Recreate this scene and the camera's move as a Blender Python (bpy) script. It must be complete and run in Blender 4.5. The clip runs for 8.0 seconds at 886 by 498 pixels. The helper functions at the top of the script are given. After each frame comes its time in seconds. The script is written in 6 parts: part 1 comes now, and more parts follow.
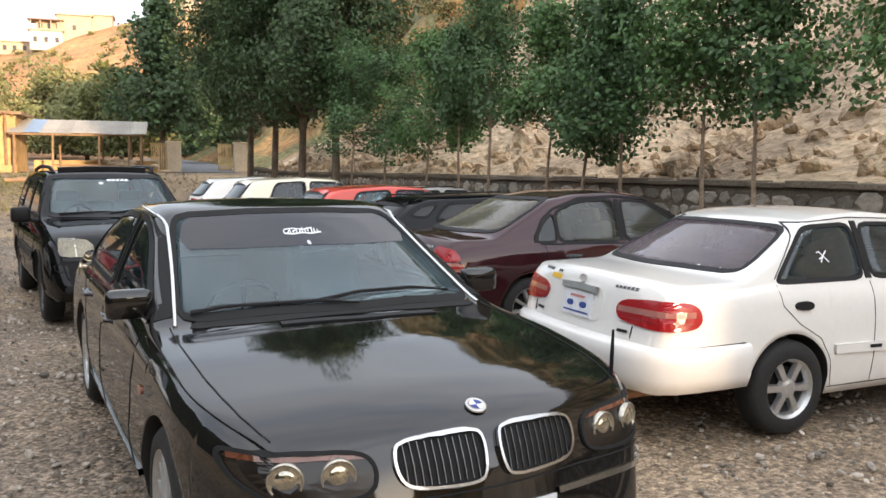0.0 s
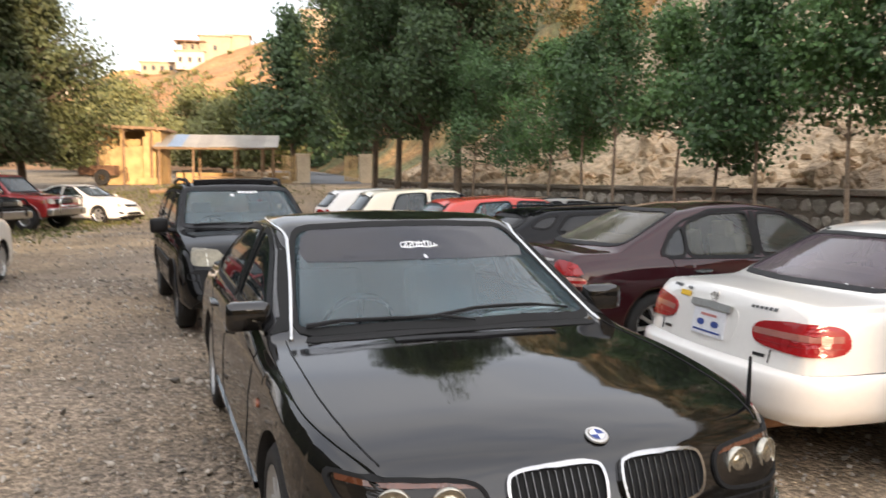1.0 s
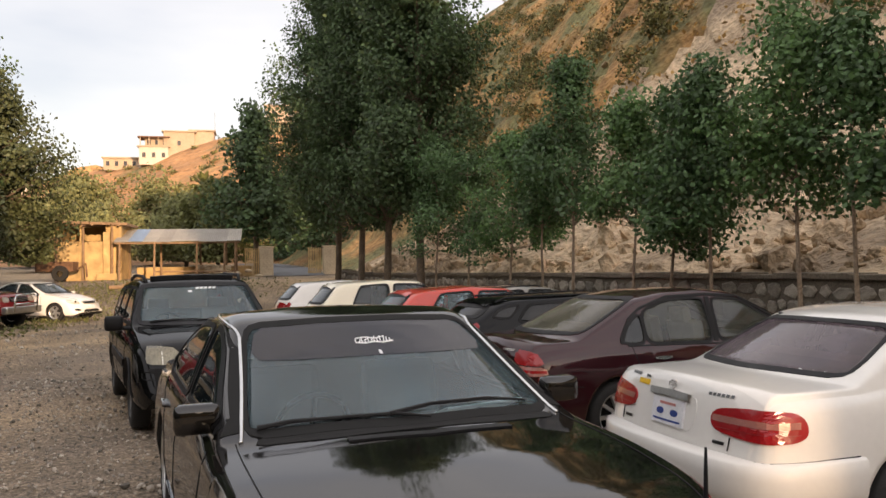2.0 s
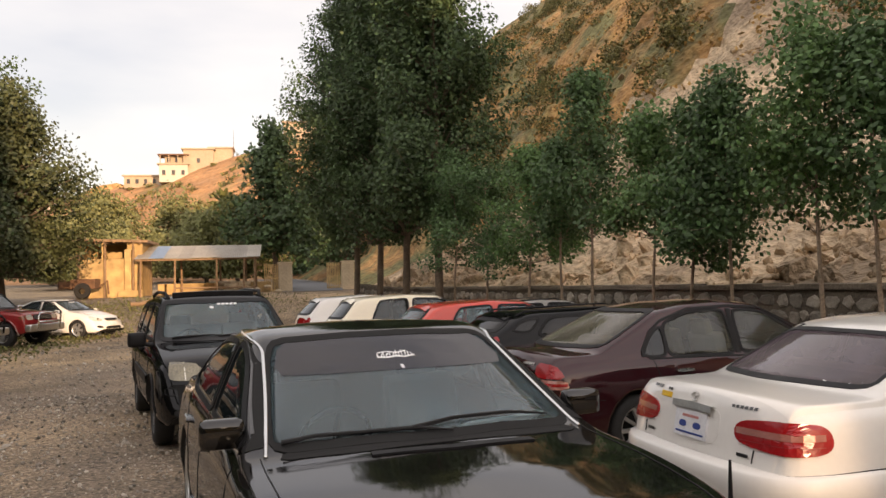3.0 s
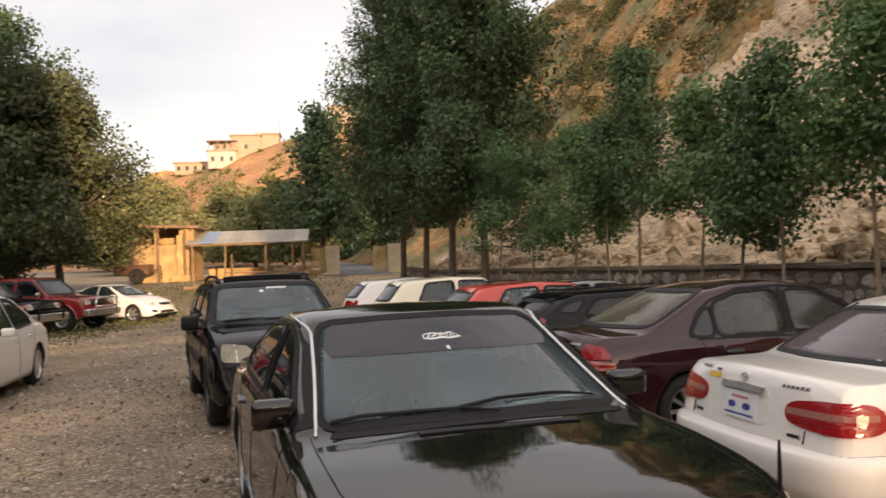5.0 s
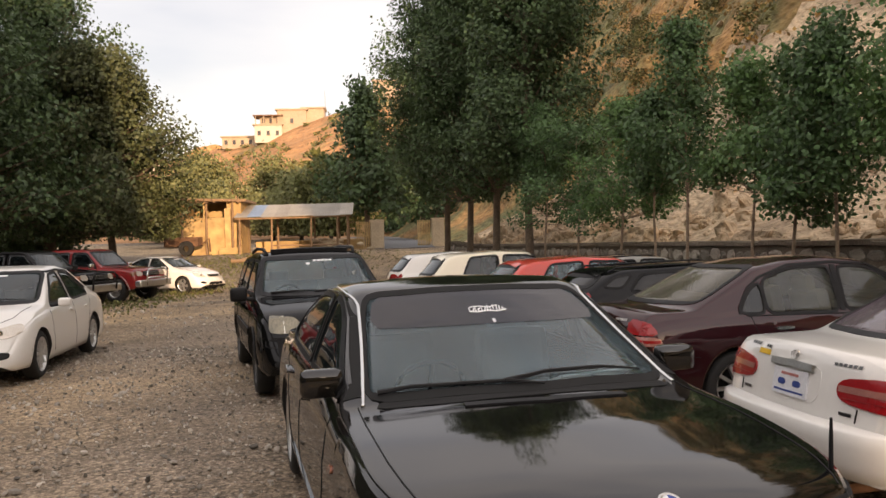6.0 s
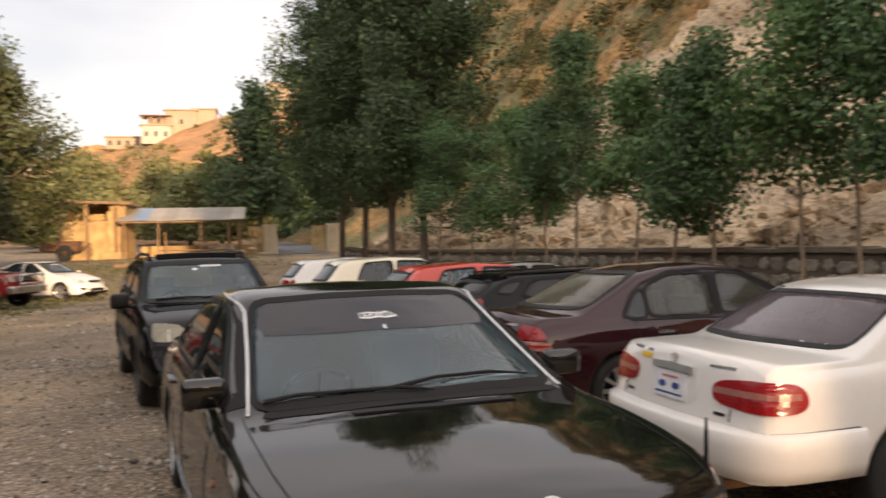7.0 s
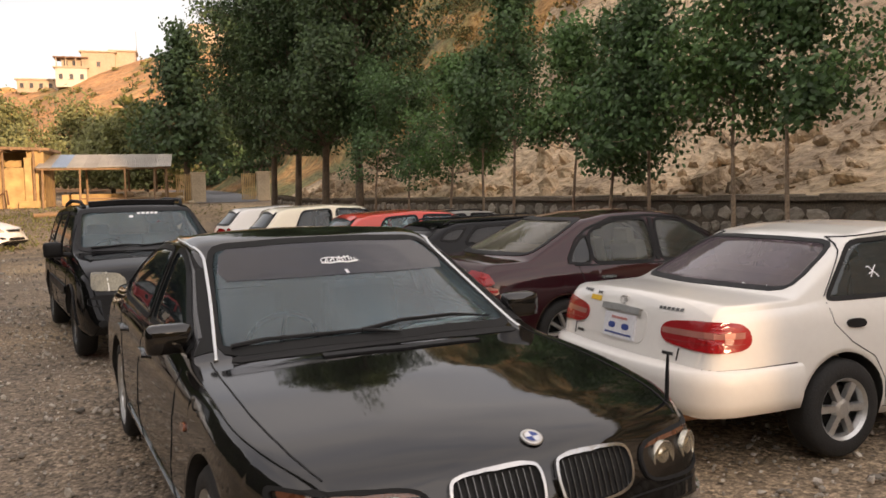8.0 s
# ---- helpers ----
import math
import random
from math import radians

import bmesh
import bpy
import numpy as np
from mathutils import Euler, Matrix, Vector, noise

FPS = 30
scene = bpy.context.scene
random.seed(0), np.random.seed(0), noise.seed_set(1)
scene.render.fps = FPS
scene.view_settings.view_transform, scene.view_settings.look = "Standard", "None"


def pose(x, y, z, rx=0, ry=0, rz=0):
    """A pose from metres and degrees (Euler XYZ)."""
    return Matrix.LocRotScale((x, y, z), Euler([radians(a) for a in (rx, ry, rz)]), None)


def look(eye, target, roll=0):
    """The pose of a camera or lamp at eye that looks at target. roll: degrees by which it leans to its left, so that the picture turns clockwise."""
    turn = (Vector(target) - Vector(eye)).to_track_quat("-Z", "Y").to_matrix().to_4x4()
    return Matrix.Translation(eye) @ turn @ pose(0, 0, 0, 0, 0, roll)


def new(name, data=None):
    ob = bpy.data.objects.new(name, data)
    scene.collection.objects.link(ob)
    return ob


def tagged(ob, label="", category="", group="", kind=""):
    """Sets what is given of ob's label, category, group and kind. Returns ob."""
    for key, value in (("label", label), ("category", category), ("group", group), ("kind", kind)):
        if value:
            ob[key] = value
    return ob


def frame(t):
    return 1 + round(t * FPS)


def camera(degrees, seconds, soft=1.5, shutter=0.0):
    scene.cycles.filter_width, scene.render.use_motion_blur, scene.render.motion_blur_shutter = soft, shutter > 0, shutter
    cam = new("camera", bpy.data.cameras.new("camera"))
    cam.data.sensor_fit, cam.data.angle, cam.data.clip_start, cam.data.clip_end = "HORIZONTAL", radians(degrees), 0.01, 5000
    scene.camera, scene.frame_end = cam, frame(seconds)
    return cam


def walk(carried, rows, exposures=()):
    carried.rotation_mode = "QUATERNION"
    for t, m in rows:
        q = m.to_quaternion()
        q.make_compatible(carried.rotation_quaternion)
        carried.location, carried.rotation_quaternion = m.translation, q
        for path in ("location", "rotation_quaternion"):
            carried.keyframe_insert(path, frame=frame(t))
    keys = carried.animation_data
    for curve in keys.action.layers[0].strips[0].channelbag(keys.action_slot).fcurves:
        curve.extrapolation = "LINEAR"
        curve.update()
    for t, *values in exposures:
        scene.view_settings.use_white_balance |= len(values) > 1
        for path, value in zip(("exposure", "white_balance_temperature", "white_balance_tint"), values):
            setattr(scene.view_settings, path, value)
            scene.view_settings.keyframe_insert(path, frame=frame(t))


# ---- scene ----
cam = camera(57.9, 8.0, 1.5, 0.5)
PATH = [
    (0, (-0.162, 0.208, 1.642), (0.31, 2.141, 1.443), 0.4),
    (0.5, (-0.225, 0.334, 1.642), (0.279, 2.259, 1.445), 2.0),
    (1, (-0.121, 0.343, 1.652), (0.053, 2.328, 1.477), 0.1),
    (1.5, (-0.039, 0.331, 1.673), (0.079, 2.327, 1.619), -0.9),
    (2, (-0.063, 0.34, 1.678), (0.199, 2.322, 1.724), -1.0),
    (3.5, (-0.08, 0.304, 1.681), (0.123, 2.292, 1.764), -1.7),
    (4, (-0.076, 0.306, 1.678), (0.139, 2.294, 1.737), -1.9),
    (4.5, (-0.079, 0.276, 1.681), (0.126, 2.265, 1.734), -2.1),
    (5, (-0.074, 0.29, 1.678), (0.029, 2.287, 1.719), -2.1),
    (5.2, (-0.074, 0.289, 1.676), (-0.013, 2.287, 1.709), -2.3),
    (6.3, (-0.092, 0.28, 1.671), (-0.105, 2.28, 1.644), -1.6),
    (6.5, (-0.075, 0.276, 1.673), (-0.053, 2.276, 1.651), -1.7),
    (7, (-0.062, 0.316, 1.668), (0.19, 2.3, 1.657), -1.4),
    (7.5, (-0.144, 0.298, 1.661), (0.288, 2.249, 1.576), -1.4),
    (8, (-0.231, 0.311, 1.65), (0.188, 2.262, 1.508), -1.3),
]
walk(cam, [(t, look(e, g, r)) for t, e, g, r in PATH], exposures=[(0, 1.80, 6200, 11), (1.0, 1.72, 6450, 13), (1.5, 1.52, 6550, 15), (2.0, 1.12, 6900, 16), (3.5, 1.1, 7200, 18), (8, 1.17, 7200, 18)])

# ---- light ----
SUN_ELEV, SUN_FROM = radians(7.0), Vector((0.35, -0.937, 0.0))
world = bpy.data.worlds.new("world")
scene.world = world
world.use_nodes = True
wn, wl = world.node_tree.nodes, world.node_tree.links
sky = wn.new("ShaderNodeTexSky")
sky.sky_type, sky.sun_disc = "NISHITA", False
sky.sun_elevation, sky.sun_rotation = SUN_ELEV, math.atan2(SUN_FROM.x, SUN_FROM.y)
sky.dust_density, sky.air_density, sky.altitude = 3.0, 1.0, 900
# thin bright cloud veil over the whole sky
coord = wn.new("ShaderNodeTexCoord")
stretch = wn.new("ShaderNodeMapping")
stretch.inputs["Scale"].default_value = (1.0, 1.0, 3.5)
veil = wn.new("ShaderNodeTexNoise")
veil.inputs["Scale"].default_value, veil.inputs["Detail"].default_value = 2.2, 5.0
tone = wn.new("ShaderNodeValToRGB")
tone.color_ramp.elements[0].position, tone.color_ramp.elements[0].color = 0.30, (3.1, 3.2, 3.45, 1)
tone.color_ramp.elements[1].position, tone.color_ramp.elements[1].color = 0.72, (5.0, 4.85, 4.6, 1)
both = wn.new("ShaderNodeMix")
both.data_type = "RGBA"
both.inputs[0].default_value = 0.75
wl.new(coord.outputs["Generated"], stretch.inputs["Vector"])
wl.new(stretch.outputs["Vector"], veil.inputs["Vector"])
wl.new(veil.outputs["Fac"], tone.inputs["Fac"])
# the veil glows towards the low sun and fades away from it
toward, glow, lit = wn.new("ShaderNodeVectorMath"), wn.new("ShaderNodeMapRange"), wn.new("ShaderNodeVectorMath")
toward.operation, lit.operation = "DOT_PRODUCT", "SCALE"
toward.inputs[1].default_value = (SUN_FROM.x * math.cos(SUN_ELEV), SUN_FROM.y * math.cos(SUN_ELEV), math.sin(SUN_ELEV))
glow.inputs[1].default_value, glow.inputs[2].default_value, glow.inputs[3].default_value, glow.inputs[4].default_value = -1.0, 1.0, 0.70, 1.5
wl.new(coord.outputs["Generated"], toward.inputs[0])
wl.new(toward.outputs["Value"], glow.inputs[0])
wl.new(tone.outputs["Color"], lit.inputs[0])
wl.new(glow.outputs[0], lit.inputs["Scale"])
wl.new(sky.outputs["Color"], both.inputs[6])
wl.new(lit.outputs["Vector"], both.inputs[7])
wl.new(both.outputs[2], wn["Background"].inputs["Color"])
wn["Background"].inputs["Strength"].default_value = 0.15

sun_lamp = bpy.data.lights.new("sun", "SUN")
sun_lamp.energy, sun_lamp.angle, sun_lamp.color = 2.9, radians(0.5), (1.0, 0.72, 0.46)
sun = new("sun", sun_lamp)
sun_dir = Vector((SUN_FROM.x * math.cos(SUN_ELEV), SUN_FROM.y * math.cos(SUN_ELEV), math.sin(SUN_ELEV)))
sun.matrix_world = look(sun_dir * 300, (0, 0, 0))


# ---- materials ----
def material(name, color, rough=0.5, metal=0.0, vary=0.12, scale=6.0, fine=60.0, bump=0.0, coat=0.0, island=0.0, per_object=0.0,
             second=None, second_at=(0.5, 0.65), second_scale=1.5, spec=0.5, translucent=0.0, dist=0.02):
    m = bpy.data.materials.new(name)
    m.use_nodes = True
    n, l = m.node_tree.nodes, m.node_tree.links
    b = n["Principled BSDF"]
    b.inputs["Roughness"].default_value, b.inputs["Metallic"].default_value = rough, metal
    b.inputs["Coat Weight"].default_value, b.inputs["Coat Roughness"].default_value = coat, 0.03
    b.inputs["Specular IOR Level"].default_value = spec
    tc = n.new("ShaderNodeTexCoord")
    space = tc.outputs["Object"]

    def noise_at(s, detail=4.0):
        t = n.new("ShaderNodeTexNoise")
        t.inputs["Scale"].default_value, t.inputs["Detail"].default_value = s, detail
        l.new(space, t.inputs["Vector"])
        return t.outputs["Fac"]

    def mixed(fac, a, c, kind="MIX"):
        x = n.new("ShaderNodeMix")
        x.data_type, x.blend_type = "RGBA", kind
        for sock, val in ((x.inputs[0], fac), (x.inputs[6], a), (x.inputs[7], c)):
            if hasattr(val, "links"):
                l.new(val, sock)
            else:
                sock.default_value = val
        return x.outputs[2]

    def ranged(v, lo, hi, a=0.0, c=1.0):
        r = n.new("ShaderNodeMapRange")
        r.inputs[1].default_value, r.inputs[2].default_value, r.inputs[3].default_value, r.inputs[4].default_value = lo, hi, a, c
        l.new(v, r.inputs[0])
        return r.outputs[0]

    col = (*color, 1)
    coarse, small = noise_at(scale), noise_at(fine, 3.0)
    if second:
        col = mixed(ranged(noise_at(second_scale, 6.0), *second_at), col, (*second, 1))
    lo, hi = 1 - vary, 1 + vary
    def grey(v):
        g = n.new("ShaderNodeCombineColor")
        for i in range(3):
            l.new(v, g.inputs[i])
        return g.outputs[0]
    if vary:
        col = mixed(1.0, col, grey(ranged(coarse, 0.3, 0.7, lo, hi)), "MULTIPLY")
        col = mixed(1.0, col, grey(ranged(small, 0.3, 0.7, lo, hi)), "MULTIPLY")
    if island:
        g = n.new("ShaderNodeNewGeometry")
        col = mixed(1.0, col, grey(ranged(g.outputs["Random Per Island"], 0, 1, 1 - island, 1 + island)), "MULTIPLY")
    if per_object:
        g = n.new("ShaderNodeObjectInfo")
        col = mixed(1.0, col, grey(ranged(g.outputs["Random"], 0, 1, 1 - per_object, 1 + per_object)), "MULTIPLY")
    if hasattr(col, "links"):
        l.new(col, b.inputs["Base Color"])
    else:
        b.inputs["Base Color"].default_value = col
    if vary and metal < 0.5:
        l.new(ranged(coarse, 0.3, 0.7, max(0.0, rough - 0.05), min(1.0, rough + 0.08)), b.inputs["Roughness"])
    if bump:
        bp = n.new("ShaderNodeBump")
        bp.inputs["Strength"].default_value, bp.inputs["Distance"].default_value = bump, dist
        l.new(small, bp.inputs["Height"])
        l.new(bp.outputs[0], b.inputs["Normal"])
    if translucent:
        tr = n.new("ShaderNodeBsdfTranslucent")
        ms = n.new("ShaderNodeMixShader")
        ms.inputs[0].default_value = translucent
        if hasattr(col, "links"):
            l.new(col, tr.inputs["Color"])
        l.new(b.outputs[0], ms.inputs[1])
        l.new(tr.outputs[0], ms.inputs[2])
        l.new(ms.outputs[0], n["Material Output"].inputs["Surface"])
    return m


def glass(name, tint, gloss=1.0, sheen=0.0, sheen_color=(0.38, 0.54, 0.60)):
    m = bpy.data.materials.new(name)
    m.use_nodes = True
    n, l = m.node_tree.nodes, m.node_tree.links
    n.remove(n["Principled BSDF"])
    clear, shine, fres, mix = (n.new("ShaderNode" + k) for k in ("BsdfTransparent", "BsdfGlossy", "Fresnel", "MixShader"))
    clear.inputs["Color"].default_value = (*tint, 1)
    shine.inputs["Roughness"].default_value = 0.02
    shine.inputs["Color"].default_value = (gloss, gloss, gloss, 1)
    fres.inputs["IOR"].default_value = 1.55
    l.new(fres.outputs[0], mix.inputs[0])
    l.new(clear.outputs[0], mix.inputs[1])
    l.new(shine.outputs[0], mix.inputs[2])
    last = mix.outputs[0]
    if sheen:
        # thin diffuse film on the pane, painted in place of sky reflection
        film, cover, tc, nz, ramp = (n.new("ShaderNode" + k) for k in ("BsdfDiffuse", "MixShader", "TexCoord", "TexNoise", "MapRange"))
        film.inputs["Color"].default_value = (*sheen_color, 1)
        nz.inputs["Scale"].default_value, nz.inputs["Detail"].default_value = 2.5, 6.0
        ramp.inputs[1].default_value, ramp.inputs[2].default_value, ramp.inputs[3].default_value, ramp.inputs[4].default_value = 0.3, 0.7, sheen * 0.6, sheen * 1.4
        l.new(tc.outputs["Object"], nz.inputs["Vector"])
        l.new(nz.outputs["Fac"], ramp.inputs[0])
        l.new(ramp.outputs[0], cover.inputs[0])
        l.new(last, cover.inputs[1])
        l.new(film.outputs[0], cover.inputs[2])
        last = cover.outputs[0]
    l.new(last, n["Material Output"].inputs["Surface"])
    return m


M = {}
def paint(name, color, metal=0.0, rough=0.35):
    M[name] = material(name, color, rough, metal, vary=0.015, scale=1.2, fine=25, coat=1.0, spec=0.3 if rough < 0.1 else 0.0 if max(color) < 0.05 else 0.3)
paint("black_paint", (0.007, 0.0065, 0.0065), 0.0, 0.5)
M["black_paint"].node_tree.nodes["Principled BSDF"].inputs["Coat IOR"].default_value = 1.66
M["black_paint"].node_tree.nodes["Principled BSDF"].inputs["Coat Roughness"].default_value = 0.045
paint("dusty_black_paint", (0.004, 0.004, 0.0045), 0.0, 0.4)
paint("deep_black_paint", (0.004, 0.004, 0.005), 0.0, 0.6)
M["deep_black_paint"].node_tree.nodes["Principled BSDF"].inputs["Coat Weight"].default_value = 0.45
paint("white_paint", (0.76, 0.735, 0.69))
paint("cream_paint", (0.85, 0.78, 0.60))
paint("maroon_paint", (0.034, 0.0075, 0.010), 0.25, 0.35)
paint("red_paint", (0.62, 0.045, 0.022))
paint("dark_red_paint", (0.25, 0.016, 0.016))
paint("silver_paint", (0.5, 0.49, 0.47), 0.4, 0.4)
M["dusty_black_paint"].node_tree.nodes["Principled BSDF"].inputs["Coat Weight"].default_value = 0.55
M["chrome"] = material("chrome", (0.72, 0.72, 0.71), 0.14, 1.0, vary=0.03)
M["grille_chrome"] = material("grille_chrome", (0.50, 0.50, 0.50), 0.2, 1.0, vary=0.05)
M["satin"] = material("satin_metal", (0.62, 0.60, 0.57), 0.3, 0.9, vary=0.06)
M["alloy"] = material("alloy", (0.55, 0.55, 0.54), 0.35, 0.8, vary=0.08, per_object=0.1)
M["rubber"] = material("rubber", (0.015, 0.0145, 0.014), 0.8, vary=0.25, scale=8, fine=90, bump=0.3)
M["trim"] = material("black_trim", (0.010, 0.010, 0.011), 0.5, vary=0.15, spec=0.25)
M["seam"] = material("seam", (0.008, 0.008, 0.008), 0.9, vary=0.0)
M["under"] = material("underside", (0.012, 0.011, 0.010), 0.9, vary=0.2)
M["cabin"] = material("cabin", (0.035, 0.034, 0.034), 0.8, vary=0.15)
M["seat"] = material("seat_cloth", (0.10, 0.095, 0.09), 0.85, vary=0.15)
M["beige"] = material("beige_seat", (0.34, 0.29, 0.22), 0.8, vary=0.12)
M["red_lens"] = material("red_lens", (0.30, 0.006, 0.008), 0.22, vary=0.08, fine=60, coat=1.0)
M["red_lens"].node_tree.nodes["Principled BSDF"].inputs["Coat Weight"].default_value = 0.3
M["pink_lens"] = material("pink_lens", (0.42, 0.17, 0.14), 0.15, 0.2, vary=0.15, fine=140, coat=1.0)
M["clear_lens"] = material("clear_lens", (0.62, 0.56, 0.48), 0.12, 0.3, vary=0.15, fine=140, coat=1.0)
M["amber_lens"] = material("amber_lens", (0.24, 0.07, 0.03), 0.2, vary=0.1, coat=1.0)
M["lamp_bowl"] = material("lamp_bowl", (0.52, 0.48, 0.38), 0.10, 0.9, vary=0.25, scale=40, coat=1.0)
M["lamp_rim"] = material("lamp_rim", (0.50, 0.47, 0.40), 0.25, 0.8, vary=0.1)
M["lamp_back"] = material("lamp_back", (0.014, 0.011, 0.009), 0.2, 0.0, vary=0.2)
M["dark_metal"] = material("dark_metal", (0.12, 0.12, 0.12), 0.3, 0.9, vary=0.05)
M["brow"] = material("brow_lens", (0.13, 0.042, 0.018), 0.25, 0.0, vary=0.2, scale=14, coat=1.0)
M["hazy_lens"] = material("hazy_lens", (0.17, 0.148, 0.098), 0.15, 0.5, vary=0.25, scale=9, coat=1.0)
M["glass_dark"] = glass("tinted_glass", (0.20, 0.20, 0.21), 1.0, 0.06)
M["glass_clear"] = glass("car_glass", (0.60, 0.76, 0.80), 1.0, 0.13)
M["glass_black"] = glass("dark_film_glass", (0.07, 0.07, 0.075), 1.0, 0.02)
M["black_film"] = glass("black_film", (0.02, 0.02, 0.022), 0.8)
M["glass_brown"] = glass("purple_film_glass", (0.26, 0.19, 0.20), 1.0, 0.17, (0.50, 0.40, 0.44))
M["glass_side"] = glass("green_grey_glass", (0.42, 0.45, 0.42), 0.9, 0.10, (0.46, 0.48, 0.42))
M["glass_warm"] = glass("warm_sheen_glass", (0.30, 0.29, 0.26), 1.0, 0.18, (0.52, 0.48, 0.38))
M["plate_white"] = material("plate_white", (0.72, 0.72, 0.74), 0.45, vary=0.08)
M["print_blue"] = material("print_blue", (0.03, 0.06, 0.24), 0.5, vary=0.1)
M["print_red"] = material("print_red", (0.50, 0.20, 0.18), 0.5, vary=0.1)
M["print_yellow"] = material("print_yellow", (0.75, 0.45, 0.02), 0.5, vary=0.05)
M["sticker"] = material("white_sticker", (0.8, 0.8, 0.8), 0.6, vary=0.0)
M["sunstrip"] = glass("sun_strip", (0.07, 0.06, 0.10), 1.0, 0.025, (0.30, 0.25, 0.38))
M["paper"] = material("paper", (0.75, 0.74, 0.70), 0.8, vary=0.05)

M["gravel"] = material("gravel", (0.188, 0.146, 0.106), 0.95, vary=0.35, scale=0.6, fine=22, bump=1.0, second=(0.335, 0.236, 0.136), second_scale=0.12, second_at=(0.42, 0.62), dist=0.05)


def pebbled(m, sizes=((33.0, 0.42), (75.0, 0.35))):
    """Breaks a ground material into small stones of differing tone."""
    n, l = m.node_tree.nodes, m.node_tree.links
    b = n["Principled BSDF"]
    col = b.inputs["Base Color"].links[0].from_socket
    tc = n.new("ShaderNodeTexCoord")
    height = None
    for scale, depth in sizes:
        v = n.new("ShaderNodeTexVoronoi")
        v.inputs["Scale"].default_value = scale
        l.new(tc.outputs["Object"], v.inputs["Vector"])
        sep, mr, mix, grey = n.new("ShaderNodeSeparateColor"), n.new("ShaderNodeMapRange"), n.new("ShaderNodeMix"), n.new("ShaderNodeCombineColor")
        l.new(v.outputs["Color"], sep.inputs[0])
        l.new(sep.outputs[0], mr.inputs[0])
        mr.inputs[3].default_value, mr.inputs[4].default_value = 1 - depth, 1 + 1.35 * depth
        for k in range(3):
            l.new(mr.outputs[0], grey.inputs[k])
        mix.data_type, mix.blend_type = "RGBA", "MULTIPLY"
        mix.inputs[0].default_value = 1.0
        l.new(col, mix.inputs[6])
        l.new(grey.outputs[0], mix.inputs[7])
        col = mix.outputs[2]
        height = height or v.outputs["Distance"]
    l.new(col, b.inputs["Base Color"])
    bp = n.new("ShaderNodeBump")
    bp.invert = True
    bp.inputs["Strength"].default_value, bp.inputs["Distance"].default_value = 0.9, 0.02
    l.new(height, bp.inputs["Height"])
    l.new(bp.outputs[0], b.inputs["Normal"])


pebbled(M["gravel"])
M["stone_chip"] = material("stone_chip", (0.34, 0.30, 0.25), 0.9, vary=0.15, island=0.65)
M["wall_stone"] = material("wall_stone", (0.31, 0.275, 0.225), 0.92, vary=0.25, scale=4, fine=40, bump=0.6, per_object=0.42, island=0.35)
M["mortar"] = material("mortar", (0.135, 0.110, 0.082), 0.95, vary=0.3, scale=2, fine=40, bump=0.8)
M["coping"] = material("coping", (0.17, 0.14, 0.105), 0.95, vary=0.3, scale=1.2, fine=30, bump=0.8)
M["rock"] = material("hill_rock", (0.58, 0.435, 0.285), 0.95, vary=0.3, scale=0.35, fine=4.0, bump=1.0, second=(0.34, 0.25, 0.165), second_scale=0.25, dist=0.3)
M["soil"] = material("hill_soil", (0.37, 0.205, 0.078), 0.97, vary=0.4, scale=0.2, fine=2.5, bump=1.0, second=(0.17, 0.155, 0.065), second_scale=0.32, second_at=(0.40, 0.56), dist=0.3)
M["far_soil"] = material("far_soil", (0.42, 0.215, 0.090), 0.97, vary=0.28, scale=0.05, fine=0.5, bump=1.0, second=(0.22, 0.18, 0.07), second_scale=0.06, second_at=(0.52, 0.66), dist=1.5)
M["leaf"] = material("leaf", (0.073, 0.140, 0.047), 0.5, vary=0.15, scale=1, fine=8, island=0.4, translucent=0.25)
M["leaf_bright"] = material("leaf_bright", (0.105, 0.195, 0.060), 0.5, vary=0.12, scale=1, fine=8, island=0.35, translucent=0.3)
M["leaf_dark"] = material("leaf_dark", (0.060, 0.103, 0.037), 0.6, vary=0.15, scale=0.6, fine=6, island=0.4, translucent=0.2)
M["leaf_olive"] = material("leaf_olive", (0.13, 0.14, 0.045), 0.6, vary=0.15, scale=0.6, fine=6, island=0.4, translucent=0.25)
M["leaf_walnut"] = material("leaf_walnut", (0.082, 0.098, 0.038), 0.6, vary=0.2, scale=0.5, fine=6, island=0.4, translucent=0.2)
# grove leaves made paler: haze and low sun are put into the colour
M["leaf_hazed"] = material("leaf_hazed", (0.22, 0.225, 0.09), 0.7, vary=0.15, scale=0.3, fine=3, island=0.25, translucent=0.25)
M["straw"] = material("straw", (0.40, 0.25, 0.09), 0.9, vary=0.2, scale=0.3, fine=3, island=0.45)
M["shrub"] = material("shrub", (0.14, 0.13, 0.045), 0.8, vary=0.2, scale=0.3, fine=3, island=0.5)
M["dry_grass"] = material("dry_grass", (0.13, 0.135, 0.045), 0.85, vary=0.2, scale=1, fine=8, island=0.5)
M["blocker_dark"] = material("blocker_dark", (0.030, 0.038, 0.018), 0.9, vary=0.4, scale=0.5, fine=3, bump=1.0, dist=0.4)
M["bark"] = material("bark", (0.14, 0.105, 0.075), 0.95, vary=0.3, scale=4, fine=30, bump=0.7)
M["bark_pale"] = material("bark_pale", (0.27, 0.20, 0.14), 0.9, vary=0.25, scale=4, fine=30, bump=0.5)
